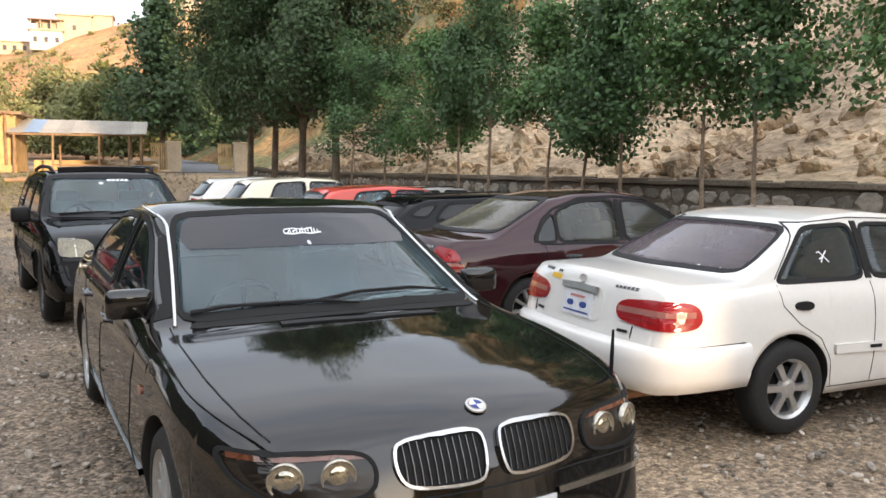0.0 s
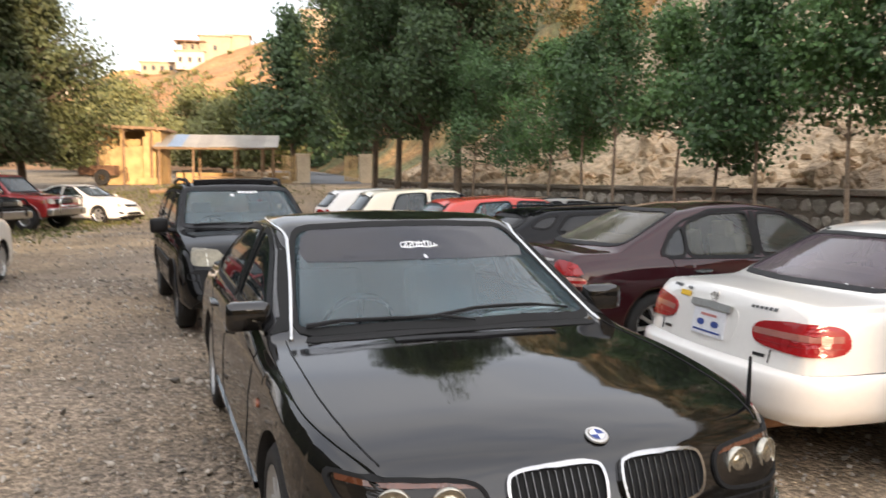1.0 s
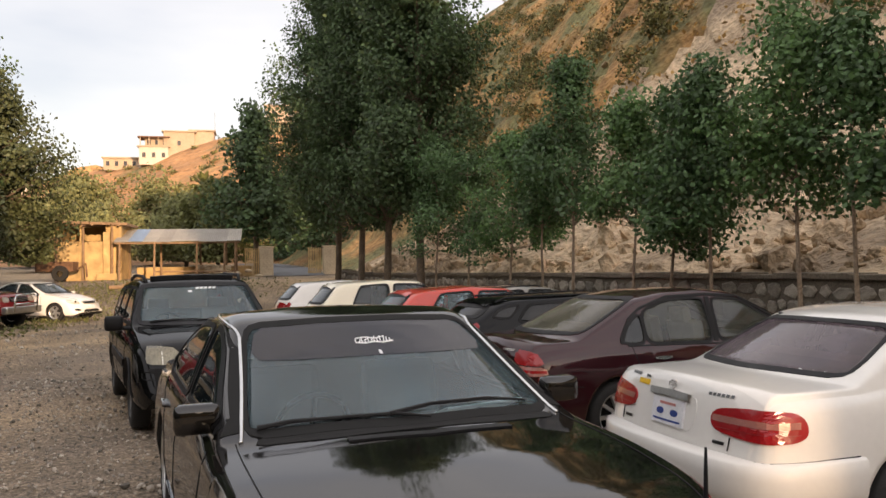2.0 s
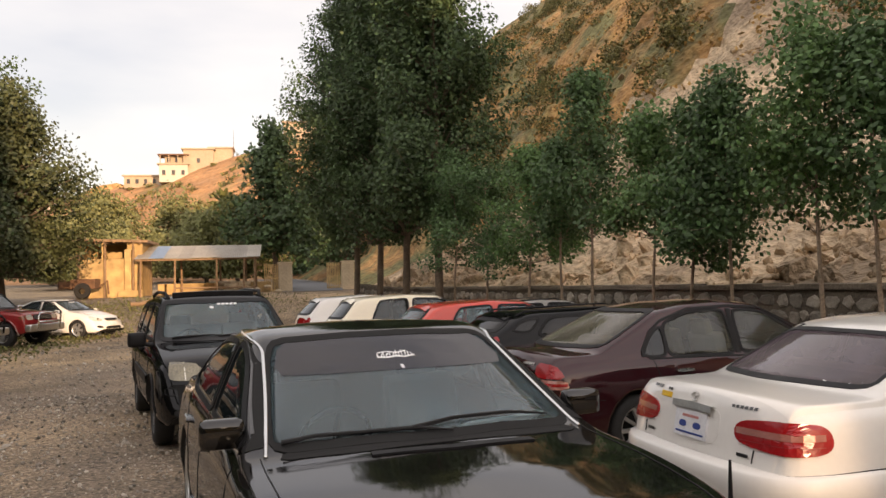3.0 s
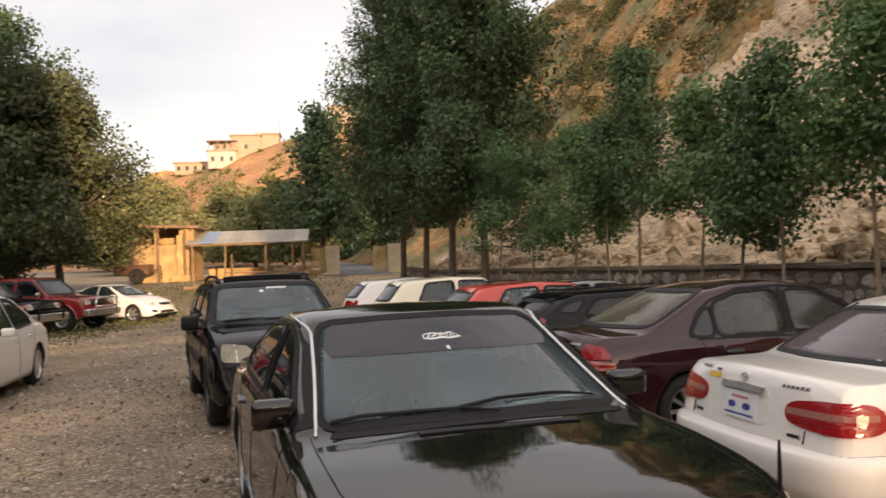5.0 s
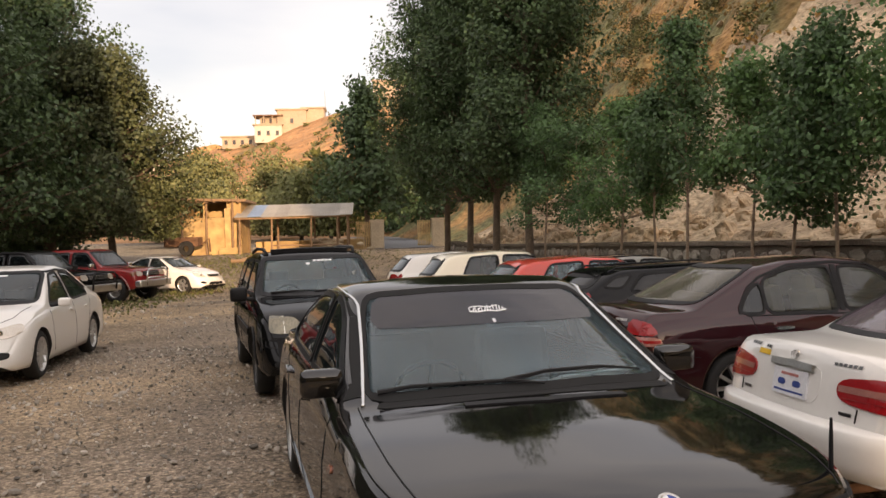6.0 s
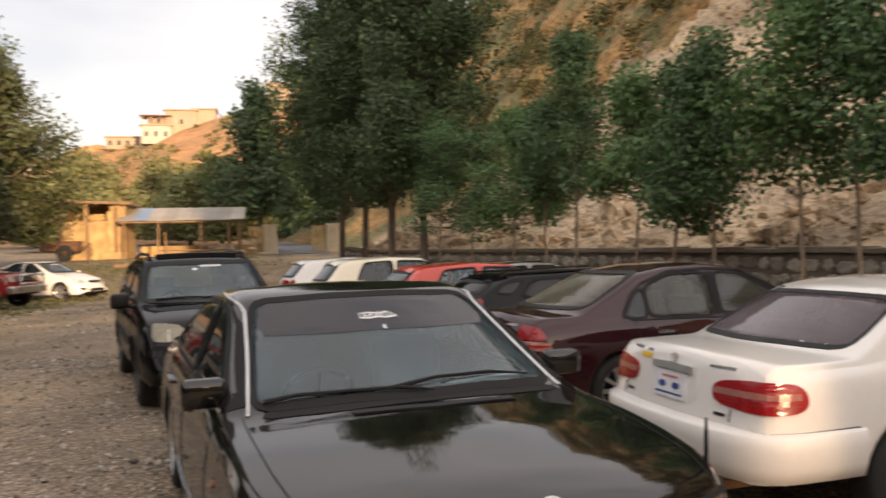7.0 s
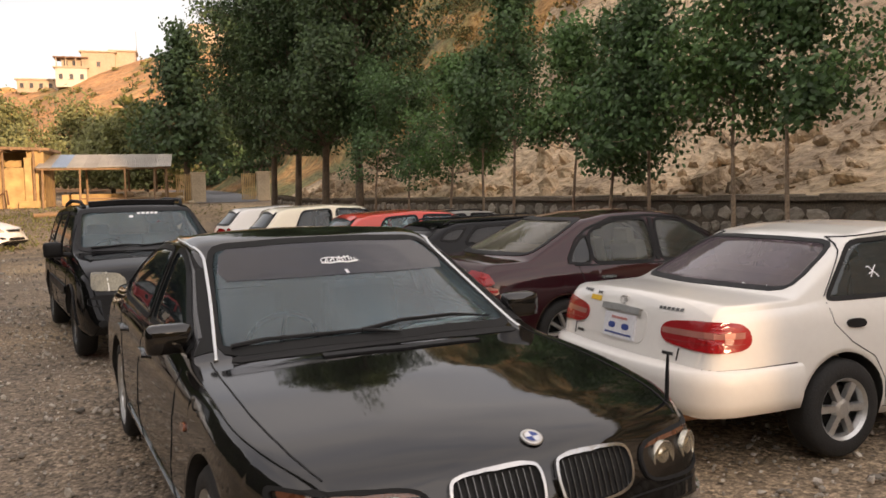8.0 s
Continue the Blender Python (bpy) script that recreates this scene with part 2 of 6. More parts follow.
M["ochre"] = material("ochre_plaster", (0.47, 0.325, 0.15), 0.92, vary=0.22, scale=0.7, fine=2.5, bump=0.2, second=(0.42, 0.28, 0.13), second_scale=0.5, second_at=(0.5, 0.7))
M["tin"] = material("corrugated_tin", (0.36, 0.33, 0.285), 0.75, 0.1, vary=0.18, scale=0.7, fine=12, per_object=0.15)
M["tin_blue"] = material("blue_sheet", (0.22, 0.30, 0.42), 0.6, vary=0.15)
M["timber"] = material("timber", (0.26, 0.17, 0.10), 0.9, vary=0.25, scale=3, fine=30, bump=0.4)
M["dark_hole"] = material("dark_room", (0.03, 0.025, 0.02), 0.95, vary=0.1)
M["concrete"] = material("concrete", (0.50, 0.405, 0.28), 0.92, vary=0.18, scale=1, fine=14, bump=0.3)
M["house_white"] = material("house_white", (0.52, 0.45, 0.38), 0.9, vary=0.08, scale=0.3, fine=3)
M["house_cream"] = material("house_cream", (0.40, 0.315, 0.225), 0.9, vary=0.1, scale=0.3, fine=3)
M["window_dark"] = material("window_dark", (0.03, 0.03, 0.035), 0.3, vary=0.1)
M["asphalt"] = material("asphalt", (0.16, 0.165, 0.175), 0.9, vary=0.15, scale=0.3, fine=12)
M["rust"] = material("rust", (0.15, 0.08, 0.045), 0.85, vary=0.3, scale=3, fine=20)


# ---- helpers of this scene ----
def link_mesh(name, bm, mats, parent=None, label="", smooth=False):
    me = bpy.data.meshes.new(name)
    bm.to_mesh(me)
    bm.free()
    for m in mats if isinstance(mats, (list, tuple)) else [mats]:
        me.materials.append(m)
    if smooth:
        me.shade_smooth()
    ob = new(name, me)
    if parent is not None:
        ob.parent = parent
    if label:
        ob["label"] = label
    return ob


def part(name, bm, mat, parent, label="", smooth=False):
    return link_mesh(name, bm, mat, parent, label, smooth)


def raw_mesh(name, verts, faces, mats, parent=None, smooth=False):
    me = bpy.data.meshes.new(name)
    me.from_pydata([tuple(v) for v in verts], [], faces)
    for m in mats if isinstance(mats, (list, tuple)) else [mats]:
        me.materials.append(m)
    if smooth:
        me.shade_smooth()
    ob = new(name, me)
    if parent is not None:
        ob.parent = parent
    return ob


def empty(name, m):
    ob = new(name)
    ob.empty_display_size = 0.2
    ob.matrix_world = m
    return ob


def add_box(bm, size, at, bevel=0.0, rot=None):
    m = Matrix.Translation(at) @ (rot.to_4x4() if rot else Matrix()) @ Matrix.Diagonal((*size, 1))
    r = bmesh.ops.create_cube(bm, size=1.0, matrix=m)
    if bevel:
        edges = {e for v in r["verts"] for e in v.link_edges}
        bmesh.ops.bevel(bm, geom=list(edges), offset=bevel, segments=2, affect="EDGES", profile=0.6)
    return bm


def box(size, at, bevel=0.0, rot=None):
    return add_box(bmesh.new(), size, at, bevel, rot)


def add_tube(bm, pts, radii, sides=8, caps=True):
    """A round bar along pts, with a radius at each."""
    rings = []
    for i, p in enumerate(pts):
        p = Vector(p)
        a, b = Vector(pts[max(i - 1, 0)]), Vector(pts[min(i + 1, len(pts) - 1)])
        d = (b - a).normalized()
        u = d.orthogonal().normalized() if abs(d.z) < 0.9 else Vector((1, 0, 0)).cross(d).normalized()
        w = d.cross(u)
        r = radii[i] if isinstance(radii, (list, tuple)) else radii
        rings.append([bm.verts.new(p + r * (math.cos(2 * math.pi * k / sides) * u + math.sin(2 * math.pi * k / sides) * w)) for k in range(sides)])
    for r0, r1 in zip(rings, rings[1:]):
        for k in range(sides):
            bm.faces.new((r0[k], r0[(k + 1) % sides], r1[(k + 1) % sides], r1[k]))
    if caps:
        bm.faces.new(rings[0][::-1])
        bm.faces.new(rings[-1])
    return bm


def tube(pts, radii, sides=8):
    return add_tube(bmesh.new(), pts, radii, sides)


def lathe(profile, sides=28, axis="Y"):
    """Spins (radius, along) round the axis."""
    bm = bmesh.new()
    rings = []
    for r, a in profile:
        ring = []
        for k in range(sides):
            c, s = math.cos(2 * math.pi * k / sides), math.sin(2 * math.pi * k / sides)
            ring.append(bm.verts.new({"Y": (r * c, a, r * s), "Z": (r * c, r * s, a), "X": (a, r * c, r * s)}[axis]))
        rings.append(ring)
    for r0, r1 in zip(rings, rings[1:]):
        for k in range(sides):
            bm.faces.new((r0[k], r0[(k + 1) % sides], r1[(k + 1) % sides], r1[k]))
    bmesh.ops.recalc_face_normals(bm, faces=bm.faces)
    return bm


# ---- cars ----
from mathutils.bvhtree import BVHTree

R2 = math.sqrt(0.5)
VIEWS = {"right": ((0, -4, 0), (0, 1, 0)), "left": ((0, 4, 0), (0, -1, 0)), "front": ((6, 0, 0), (-1, 0, 0)),
         "rear": ((-6, 0, 0), (1, 0, 0)), "rear_right": ((-4, -4, 0), (R2, R2, 0)), "rear_left": ((-4, 4, 0), (R2, -R2, 0)),
         "front_right": ((4, -4, 0), (-R2, R2, 0)), "front_left": ((4, 4, 0), (-R2, -R2, 0)), "top": ((0, 0, 5), (0, 0, -1))}


def smooth_curve(knots, blur=0.06):
    xs = np.linspace(knots[0][0] - 0.5, knots[-1][0] + 0.5, 1400)
    ys = np.interp(xs, [k[0] for k in knots], [k[1] for k in knots])
    step = xs[1] - xs[0]
    half = max(1, int(2.5 * blur / step))
    kern = np.exp(-0.5 * (np.arange(-half, half + 1) * step / blur) ** 2)
    pad = np.pad(ys, half, mode="edge")
    sm = np.convolve(pad, kern / kern.sum(), mode="valid")
    return lambda x: float(np.interp(x, xs, sm))


def rounded(poly, times=2):
    p = [Vector((a, b)) for a, b in poly]
    for _ in range(times):
        q = []
        for i in range(len(p)):
            a, b = p[i], p[(i + 1) % len(p)]
            f = min(0.25, 0.045 / max(1e-6, (b - a).length))
            q += [a.lerp(b, f), a.lerp(b, 1 - f)]
        p = q
    return p


def inset(poly, d):
    c = sum(poly, Vector((0, 0))) / len(poly)
    area = sum(a.x * b.y - b.x * a.y for a, b in zip(poly, poly[1:] + poly[:1]))
    sign = 1 if area > 0 else -1
    out = []
    for i in range(len(poly)):
        a, b = poly[i - 1], poly[(i + 1) % len(poly)]
        t = (b - a).normalized()
        out.append(poly[i] + Vector((-t.y, t.x)) * d * sign)
    return out


def dense(poly, step):
    out = []
    for a, b in zip(poly, poly[1:] + poly[:1]):
        n = max(1, int(math.ceil((b - a).length / step)))
        out += [a.lerp(b, i / n) for i in range(n)]
    return out


class Skin:
    """The skin of a car's body, onto which panes, lamps and strips are laid."""

    def __init__(self, spec):
        self.s = spec
        self.bm = self.loft()
        self.bm.faces.ensure_lookup_table()
        self.tree = BVHTree.FromBMesh(self.bm)
        self.holes = []

    def loft(self):
        s = self.s
        front, rear = s["wb"] / 2 + s["fo"], -s["wb"] / 2 - s["ro"]
        top, belt = smooth_curve(s["top"], s.get("blur", 0.05)), smooth_curve(s["belt"], 0.12)
        z0, ra, half = s["z0"], s["arch"], s["W"] / 2
        xs = set(np.round(np.arange(rear, front, 0.045), 4)) | {rear, front}
        for e, sg in ((front, -1), (rear, 1)):
            xs |= {round(e + sg * d, 4) for d in (0.004, 0.012, 0.025, 0.045, 0.07, 0.10, 0.14)}
        for a in (s["wb"] / 2, -s["wb"] / 2):
            xs |= {round(a + ra * math.cos(k * math.pi / 22), 4) for k in range(23)}
        xs = sorted(xs)
        bow_f, bow_r = s.get("bow_f", 0.28), s.get("bow_r", 0.22)
        tum, mid = s.get("tumble", 0.38), s.get("mid", -0.2)
        rings, bm = [], bmesh.new()
        for x in xs:
            w = half
            for e, r, c in ((front, s.get("nose_r", 0.75), s.get("nose_c", 0.24)), (rear, s.get("tail_r", 0.6), s.get("tail_c", 0.2))):
                d = abs(e - x)
                if d < r:
                    k = 1 - d / r
                    w *= 1 - c * k ** 2.6 - 0.10 * max(0.0, 1 - d / 0.10) ** 2
            end = max(0.0, 1 - min(front - x, x - rear) / 0.22)
            low = z0 + s.get("lift", 0.10) * end ** 1.6
            if "tail_low" in s and x < -s["wb"] / 2:
                low = max(low, s["tail_low"])
            zb = low
            for a in (s["wb"] / 2, -s["wb"] / 2):
                if abs(x - a) < ra:
                    zb = max(zb, s["r"] + math.sqrt(max(0.0, ra * ra - (x - a) ** 2)))
            sh = belt(x)
            bow = bow_f if x > mid + 0.3 else -bow_r if x < mid - 0.3 else (bow_f * (x - mid + 0.3) - bow_r * (mid + 0.3 - x)) / 0.6

            if x < rear + 0.6 and "tail_bow" in s:
                bow = -(s["tail_bow"] + (bow_r - s["tail_bow"]) * (x - rear) / 0.6)
            if x > front - 0.9 and "nose_bow" in s:
                bow = s["nose_bow"] + (bow_f - s["nose_bow"]) * (front - x) / 0.9

            def over(y):
                q = (y / half) ** 2
                return top(x + bow * q) - s.get("crown", 0.045) * q

            def side(z):
                u = (z - z0) / max(0.1, sh - z0)
                return w * float(np.interp(u, s.get("flank_u", (0, 0.10, 0.35, 0.68, 0.9, 1)), s.get("flank_y", (0.94, 0.97, 1.0, 0.992, 0.965, 0.93))))

            ysh = side(sh)
            sh = min(sh, max(over(ysh) - 0.01, zb + 0.06))
            ysh = side(sh) if sh < belt(x) - 0.02 else ysh
            wall = lambda z: ysh - 0.012 - tum * (z - sh) - 0.10 * (z - sh) ** 2
            lo, hi = sh, 2.2
            for _ in range(24):
                c = (lo + hi) / 2
                lo, hi = (c, hi) if over(max(wall(c), 0.05)) > c else (lo, c)
            zc, yc = lo, max(wall(lo), 0.05)
            half_ring = [(0.0, low), (0.62 * half * min(1, w / half), low), (0.62 * half * min(1, w / half), max(zb - 0.005, low + 0.001)), (side(zb) - 0.05, zb)]
            for k in range(11):
                z = zb + (sh - zb) * k / 10
                half_ring.append((side(z), z))
            upper = [(wall(sh + (zc - sh) * k / 8), sh + (zc - sh) * k / 8) for k in range(1, 9)]
            upper += [(yc * math.cos(k * math.pi / 24), over(yc * math.cos(k * math.pi / 24))) for k in range(1, 13)]
            pts = [half_ring[-1]] + upper
            for _ in range(s.get("soft", 6)):
                pts = [pts[0]] + [tuple(0.25 * np.array(pts[i - 1]) + 0.5 * np.array(pts[i]) + 0.25 * np.array(pts[i + 1])) if 4 <= i <= 15 else pts[i] for i in range(1, len(pts) - 1)] + [pts[-1]]
            half_ring += pts[1:]
            ring = [bm.verts.new((x, y, z)) for y, z in half_ring] + [bm.verts.new((x, -y, z)) for y, z in half_ring[-2:0:-1]]
            rings.append(ring)
        n = len(rings[0])
        dark = {0, 1, 2, 3, n - 1, n - 2, n - 3, n - 4}
        for r0, r1 in zip(rings, rings[1:]):
            for k in range(n):
                f = bm.faces.new((r0[k], r0[(k + 1) % n], r1[(k + 1) % n], r1[k]))
                f.material_index = 1 if k in dark else 0
        for r in (rings[0], rings[-1]):
            half_n = n // 2
            for k in range(half_n - 0):
                a, b, c, d = r[k], r[k + 1], r[(n - k - 1) % n], r[(n - k) % n]
                vs = []
                for v in (a, b, c, d):
                    if v not in vs:
                        vs.append(v)
                if len(vs) > 2:
                    bm.faces.new(vs)
        bmesh.ops.recalc_face_normals(bm, faces=bm.faces)
        return bm

    def lay(self, p, view, off=0.0):
        o, d = VIEWS[view]
        o, d = Vector(o), Vector(d)
        if view in ("right", "left"):
            o = o + Vector((p[0], 0, p[1]))
        elif "_" in view:
            along = Vector((R2, -R2 if view in ("rear_right", "front_left") else R2, 0))
            o = o + along * p[0] + Vector((0, 0, p[1]))
        elif view == "top":
            o = o + Vector((p[0], p[1], 0))
        else:
            o = o + Vector((0, p[0], p[1]))
        hit, nor, _, _ = self.tree.ray_cast(o, d)
        if hit is None:
            hit, nor, _, _ = self.tree.find_nearest(o + d * (3.2 if view in ("right", "left") else 3.8))
        if nor.dot(d) > 0:
            nor = -nor
        return hit + nor * off

    def patch(self, poly, view, off=0.004, round_times=2, thick=0.008, step=0.05, rings=5, bulge=0.0):
        """A plate that follows the skin inside an outline."""
        pts = dense(rounded(poly, round_times) if round_times else [Vector(p) for p in poly], step)
        c = sum(pts, Vector((0, 0))) / len(pts)
        bm, prev = bmesh.new(), None
        n = len(pts)
        low = [bm.verts.new(self.lay(p, view, off - thick)) for p in pts]
        for k in range(rings):
            f = 1 - k / rings
            cur = [bm.verts.new(self.lay(c.lerp(p, f), view, off + bulge * (1 - f * f))) for p in pts]
            below = prev or low
            for i in range(n):
                bm.faces.new((below[i], below[(i + 1) % n], cur[(i + 1) % n], cur[i]))
            prev = cur
        tip = bm.verts.new(self.lay(c, view, off + bulge))
        for i in range(n):
            bm.faces.new((prev[i], prev[(i + 1) % n], tip))
        bmesh.ops.recalc_face_normals(bm, faces=bm.faces)
        return bm

    def frame_of(self, poly, view, width, off=0.006, round_times=2, thick=0.010, outer=0.0):
        """A band along the inside of an outline."""
        base = dense(rounded(poly, round_times), 0.05)
        o = inset(base, -outer) if outer else base
        i_ = inset(base, width)
        bm = bmesh.new()
        n = len(base)
        loops = [[bm.verts.new(self.lay(p, view, d)) for p in ps] for ps, d in ((o, off - thick), (o, off), (i_, off), (i_, off - thick))]
        for a, b in zip(loops, loops[1:]):
            for k in range(n):
                bm.faces.new((a[k], a[(k + 1) % n], b[(k + 1) % n], b[k]))
        bmesh.ops.recalc_face_normals(bm, faces=bm.faces)
        return bm

    def strip(self, line, view, width=0.0055, off=0.003, thick=0.006):
        """A narrow band along a line."""
        pts = []
        for a, b in zip(line, line[1:]):
            a, b = Vector(a), Vector(b)
            n = max(1, int((b - a).length / 0.05))
            pts += [a.lerp(b, i / n) for i in range(n)]
        pts.append(Vector(line[-1]))
        bm, prev = bmesh.new(), None
        for i, p in enumerate(pts):
            t = (pts[min(i + 1, len(pts) - 1)] - pts[max(i - 1, 0)]).normalized()
            s = Vector((-t.y, t.x)) * width / 2
            row = [bm.verts.new(self.lay(q, view, d)) for q, d in ((p - s, off - thick), (p - s, off), (p + s, off), (p + s, off - thick))]
            if prev:
                for k in range(3):
                    bm.faces.new((prev[k], prev[k + 1], row[k + 1], row[k]))
            prev = row
        bmesh.ops.recalc_face_normals(bm, faces=bm.faces)
        return bm

    def cut(self, poly, view, margin=0.014):
        """Opens the skin behind a pane."""
        ring = inset(rounded(poly, 2), margin)

        def inside(x, y):
            c = False
            for a, b in zip(ring, ring[1:] + ring[:1]):
                if (a.y > y) != (b.y > y) and x < (b.x - a.x) * (y - a.y) / (b.y - a.y) + a.x:
                    c = not c
            return c
        d = Vector(VIEWS[view][1])
        for f in self.bm.faces:
            if f.normal.dot(d) > -0.05:
                continue
            co = f.calc_center_median()
            ok = inside(*((co.x, co.z) if view in ("right", "left") else (co.y, co.z)))
            if ok and (view != "front" or f.calc_center_median().x > -0.6) and (view != "rear" or f.calc_center_median().x < 0.6):
                self.holes.append(f.index)

    def body(self, car, paint_mat):
        bm = self.bm.copy()
        bm.faces.ensure_lookup_table()
        bmesh.ops.delete(bm, geom=[bm.faces[i] for i in set(self.holes)], context="FACES")
        return part("body", bm, [paint_mat, M["under"]], car, smooth=True)


def both_sides(poly):
    return (("right", poly), ("left", poly))


def make_wheels(car, s, spokes, rim_r, rim_mat, style="spoke"):
    r, wd = s["r"], s.get("tyre_w", 0.20)
    tyre = lathe([(rim_r, -wd / 2 + 0.01), (rim_r + 0.015, -wd / 2), (r - 0.03, -wd / 2 + 0.004), (r - 0.008, -wd / 2 + 0.025), (r, -wd / 2 + 0.05), (r, wd / 2 - 0.05),
                  (r - 0.008, wd / 2 - 0.025), (r - 0.03, wd / 2 - 0.004), (rim_r + 0.015, wd / 2), (rim_r, wd / 2 - 0.01)], 40)
    barrel = lathe([(rim_r - 0.025, -wd / 2 + 0.05), (rim_r - 0.012, -wd / 2 + 0.02), (rim_r + 0.004, -wd / 2 + 0.004), (rim_r + 0.006, -wd / 2 + 0.014), (rim_r - 0.002, 0.05)], 40)
    hub = lathe([(0.002, -wd / 2 + 0.012), (0.035, -wd / 2 + 0.012), (0.06, -wd / 2 + 0.02), (0.07, -wd / 2 + 0.05)], 20)
    for src in (hub,):
        me = bpy.data.meshes.new("t")
        src.to_mesh(me)
        barrel.from_mesh(me)
        bpy.data.meshes.remove(me)
        src.free()
    for k in range(spokes):
        a = 2 * math.pi * k / spokes
        pairs = ((-0.0, 1.0),) if style != "double" else ((-0.12, 1.0), (0.12, 1.0))
        for da, _ in pairs:
            w0 = 2.3 * rim_r / spokes * (0.5 if style == "double" else 0.62)
            q = Matrix.Rotation(a + da, 4, "Y")
            vs = [barrel.verts.new(q @ Vector(p)) for p in ((0.04, -wd / 2 + 0.018, -w0 * 0.42), (0.04, -wd / 2 + 0.018, w0 * 0.42), (rim_r - 0.008, -wd / 2 + 0.022, w0 * 0.5), (rim_r - 0.008, -wd / 2 + 0.022, -w0 * 0.5),
                                                         (0.04, -wd / 2 + 0.055, -w0 * 0.5), (0.04, -wd / 2 + 0.055, w0 * 0.5), (rim_r - 0.012, -wd / 2 + 0.055, w0 * 0.6), (rim_r - 0.012, -wd / 2 + 0.055, -w0 * 0.6))]
            for f in ((0, 1, 2, 3), (0, 4, 5, 1), (1, 5, 6, 2), (2, 6, 7, 3), (3, 7, 4, 0)):
                barrel.faces.new([vs[i] for i in f])
    bmesh.ops.recalc_face_normals(barrel, faces=barrel.faces)
    disc = lathe([(0.002, -0.015), (rim_r * 0.72, -0.015), (rim_r * 0.72, 0.03), (rim_r - 0.03, 0.032), (rim_r - 0.03, 0.08), (0.002, 0.08)], 28)
    first = None
    for x in (s["wb"] / 2, -s["wb"] / 2):
        for sg in (-1, 1):
            m = Matrix.Translation((x, sg * (s["W"] / 2 - wd / 2 - s.get("tuck", 0.025)), r)) @ Matrix.Rotation(math.pi if sg > 0 else 0, 4, "Z") @ Matrix.Rotation(x * 1.7 + sg, 4, "Y")
            if first is None:
                wheel = part("wheel", disc, M["under"], car, smooth=False)
                t = part("tyre", tyre, M["rubber"], wheel, "dusty black rubber tyre", smooth=True)
                rm = part("rim", barrel, rim_mat, wheel, "alloy rim")
                first = (wheel, t, rm)
            else:
                wheel = new("wheel", first[0].data)
                wheel.parent = car
                for src, nm in ((first[1], "tyre"), (first[2], "rim")):
                    o = new(nm, src.data)
                    o.parent = wheel
                    o["label"] = src["label"]
            wheel.matrix_basis = m


def seats(car, s, mat, dash=True, wheel_side=-1, cowl=None):
    z = s["z0"] + 0.12
    x0 = s.get("seat_x", 0.15)
    part("floor_pan", box((s["wb"] + 0.55, s["W"] * 0.78, 0.04), (-0.05, 0, s["z0"] + 0.1), 0.01), M["cabin"], car)
    for sg in (-1, 1):
        bm = box((0.5, 0.48, 0.18), (x0 - 0.1, sg * 0.37, z + 0.22), 0.05)
        add_box(bm, (0.14, 0.46, 0.56), (x0 - 0.40, sg * 0.37, z + 0.52), 0.05, Matrix.Rotation(-0.22, 3, "Y"))
        add_box(bm, (0.10, 0.26, 0.16), (x0 - 0.50, sg * 0.37, z + 0.84), 0.04, Matrix.Rotation(-0.2, 3, "Y"))
        part("front_seat", bm, mat, car, smooth=False)
    bm = box((0.5, 1.2, 0.18), (x0 - 0.95, 0, z + 0.22), 0.05)
    add_box(bm, (0.14, 1.2, 0.52), (x0 - 1.25, 0, z + 0.50), 0.05, Matrix.Rotation(-0.25, 3, "Y"))
    part("rear_seat", bm, mat, car)
    if dash:
        dx, dz = s["dash"]
        part("dashboard", box((0.42, s["W"] * 0.74, 0.16), (dx, 0, dz - 0.10), 0.05), M["cabin"], car)
        part("parcel_shelf", box((0.45, s["W"] * 0.66, 0.03), (s.get("shelf", -1.5), 0, dz - 0.03), 0.01), M["cabin"], car)
        bm = bmesh.new()
        q = Matrix.Translation((dx - 0.32, wheel_side * 0.37, dz - 0.02)) @ Matrix.Rotation(radians(-65), 4, "Y")
        add_tube(bm, [q @ Vector((0.18 * math.cos(a), 0.18 * math.sin(a), 0)) for a in np.linspace(0, 2 * math.pi, 25)], 0.016, 6, False)
        for a in (0, 2.1, 4.2):
            add_tube(bm, [q @ Vector((0, 0, 0)), q @ Vector((0.17 * math.cos(a), 0.17 * math.sin(a), 0))], 0.014, 6)
        part("steering_wheel", bm, M["trim"], car)


def mirror(car, skin, x, z, size, mat, sides=("right", "left"), out=0.10):
    for v in sides:
        sg = -1 if v == "right" else 1
        base = skin.lay((x, z), v)
        bm = box((size[0], size[1], size[2]), (base.x - 0.03, base.y + sg * (out + size[1] / 2), base.z + size[2] / 2 - 0.02), min(size) * 0.32)
        m = part("mirror", bm, mat, car, smooth=True)
        part("mirror_arm", tube([base - Vector((0, sg * 0.02, 0)), (base.x - 0.02, base.y + sg * (out + 0.04), base.z + 0.015)], [0.03, 0.022], 8), M["trim"], m)
        part("mirror_glass", box((0.004, size[1] * 0.8, size[2] * 0.75), (base.x - 0.03 - size[0] / 2 - 0.003, base.y + sg * (out + size[1] / 2), base.z + size[2] / 2 - 0.02)), M["chrome"], m)


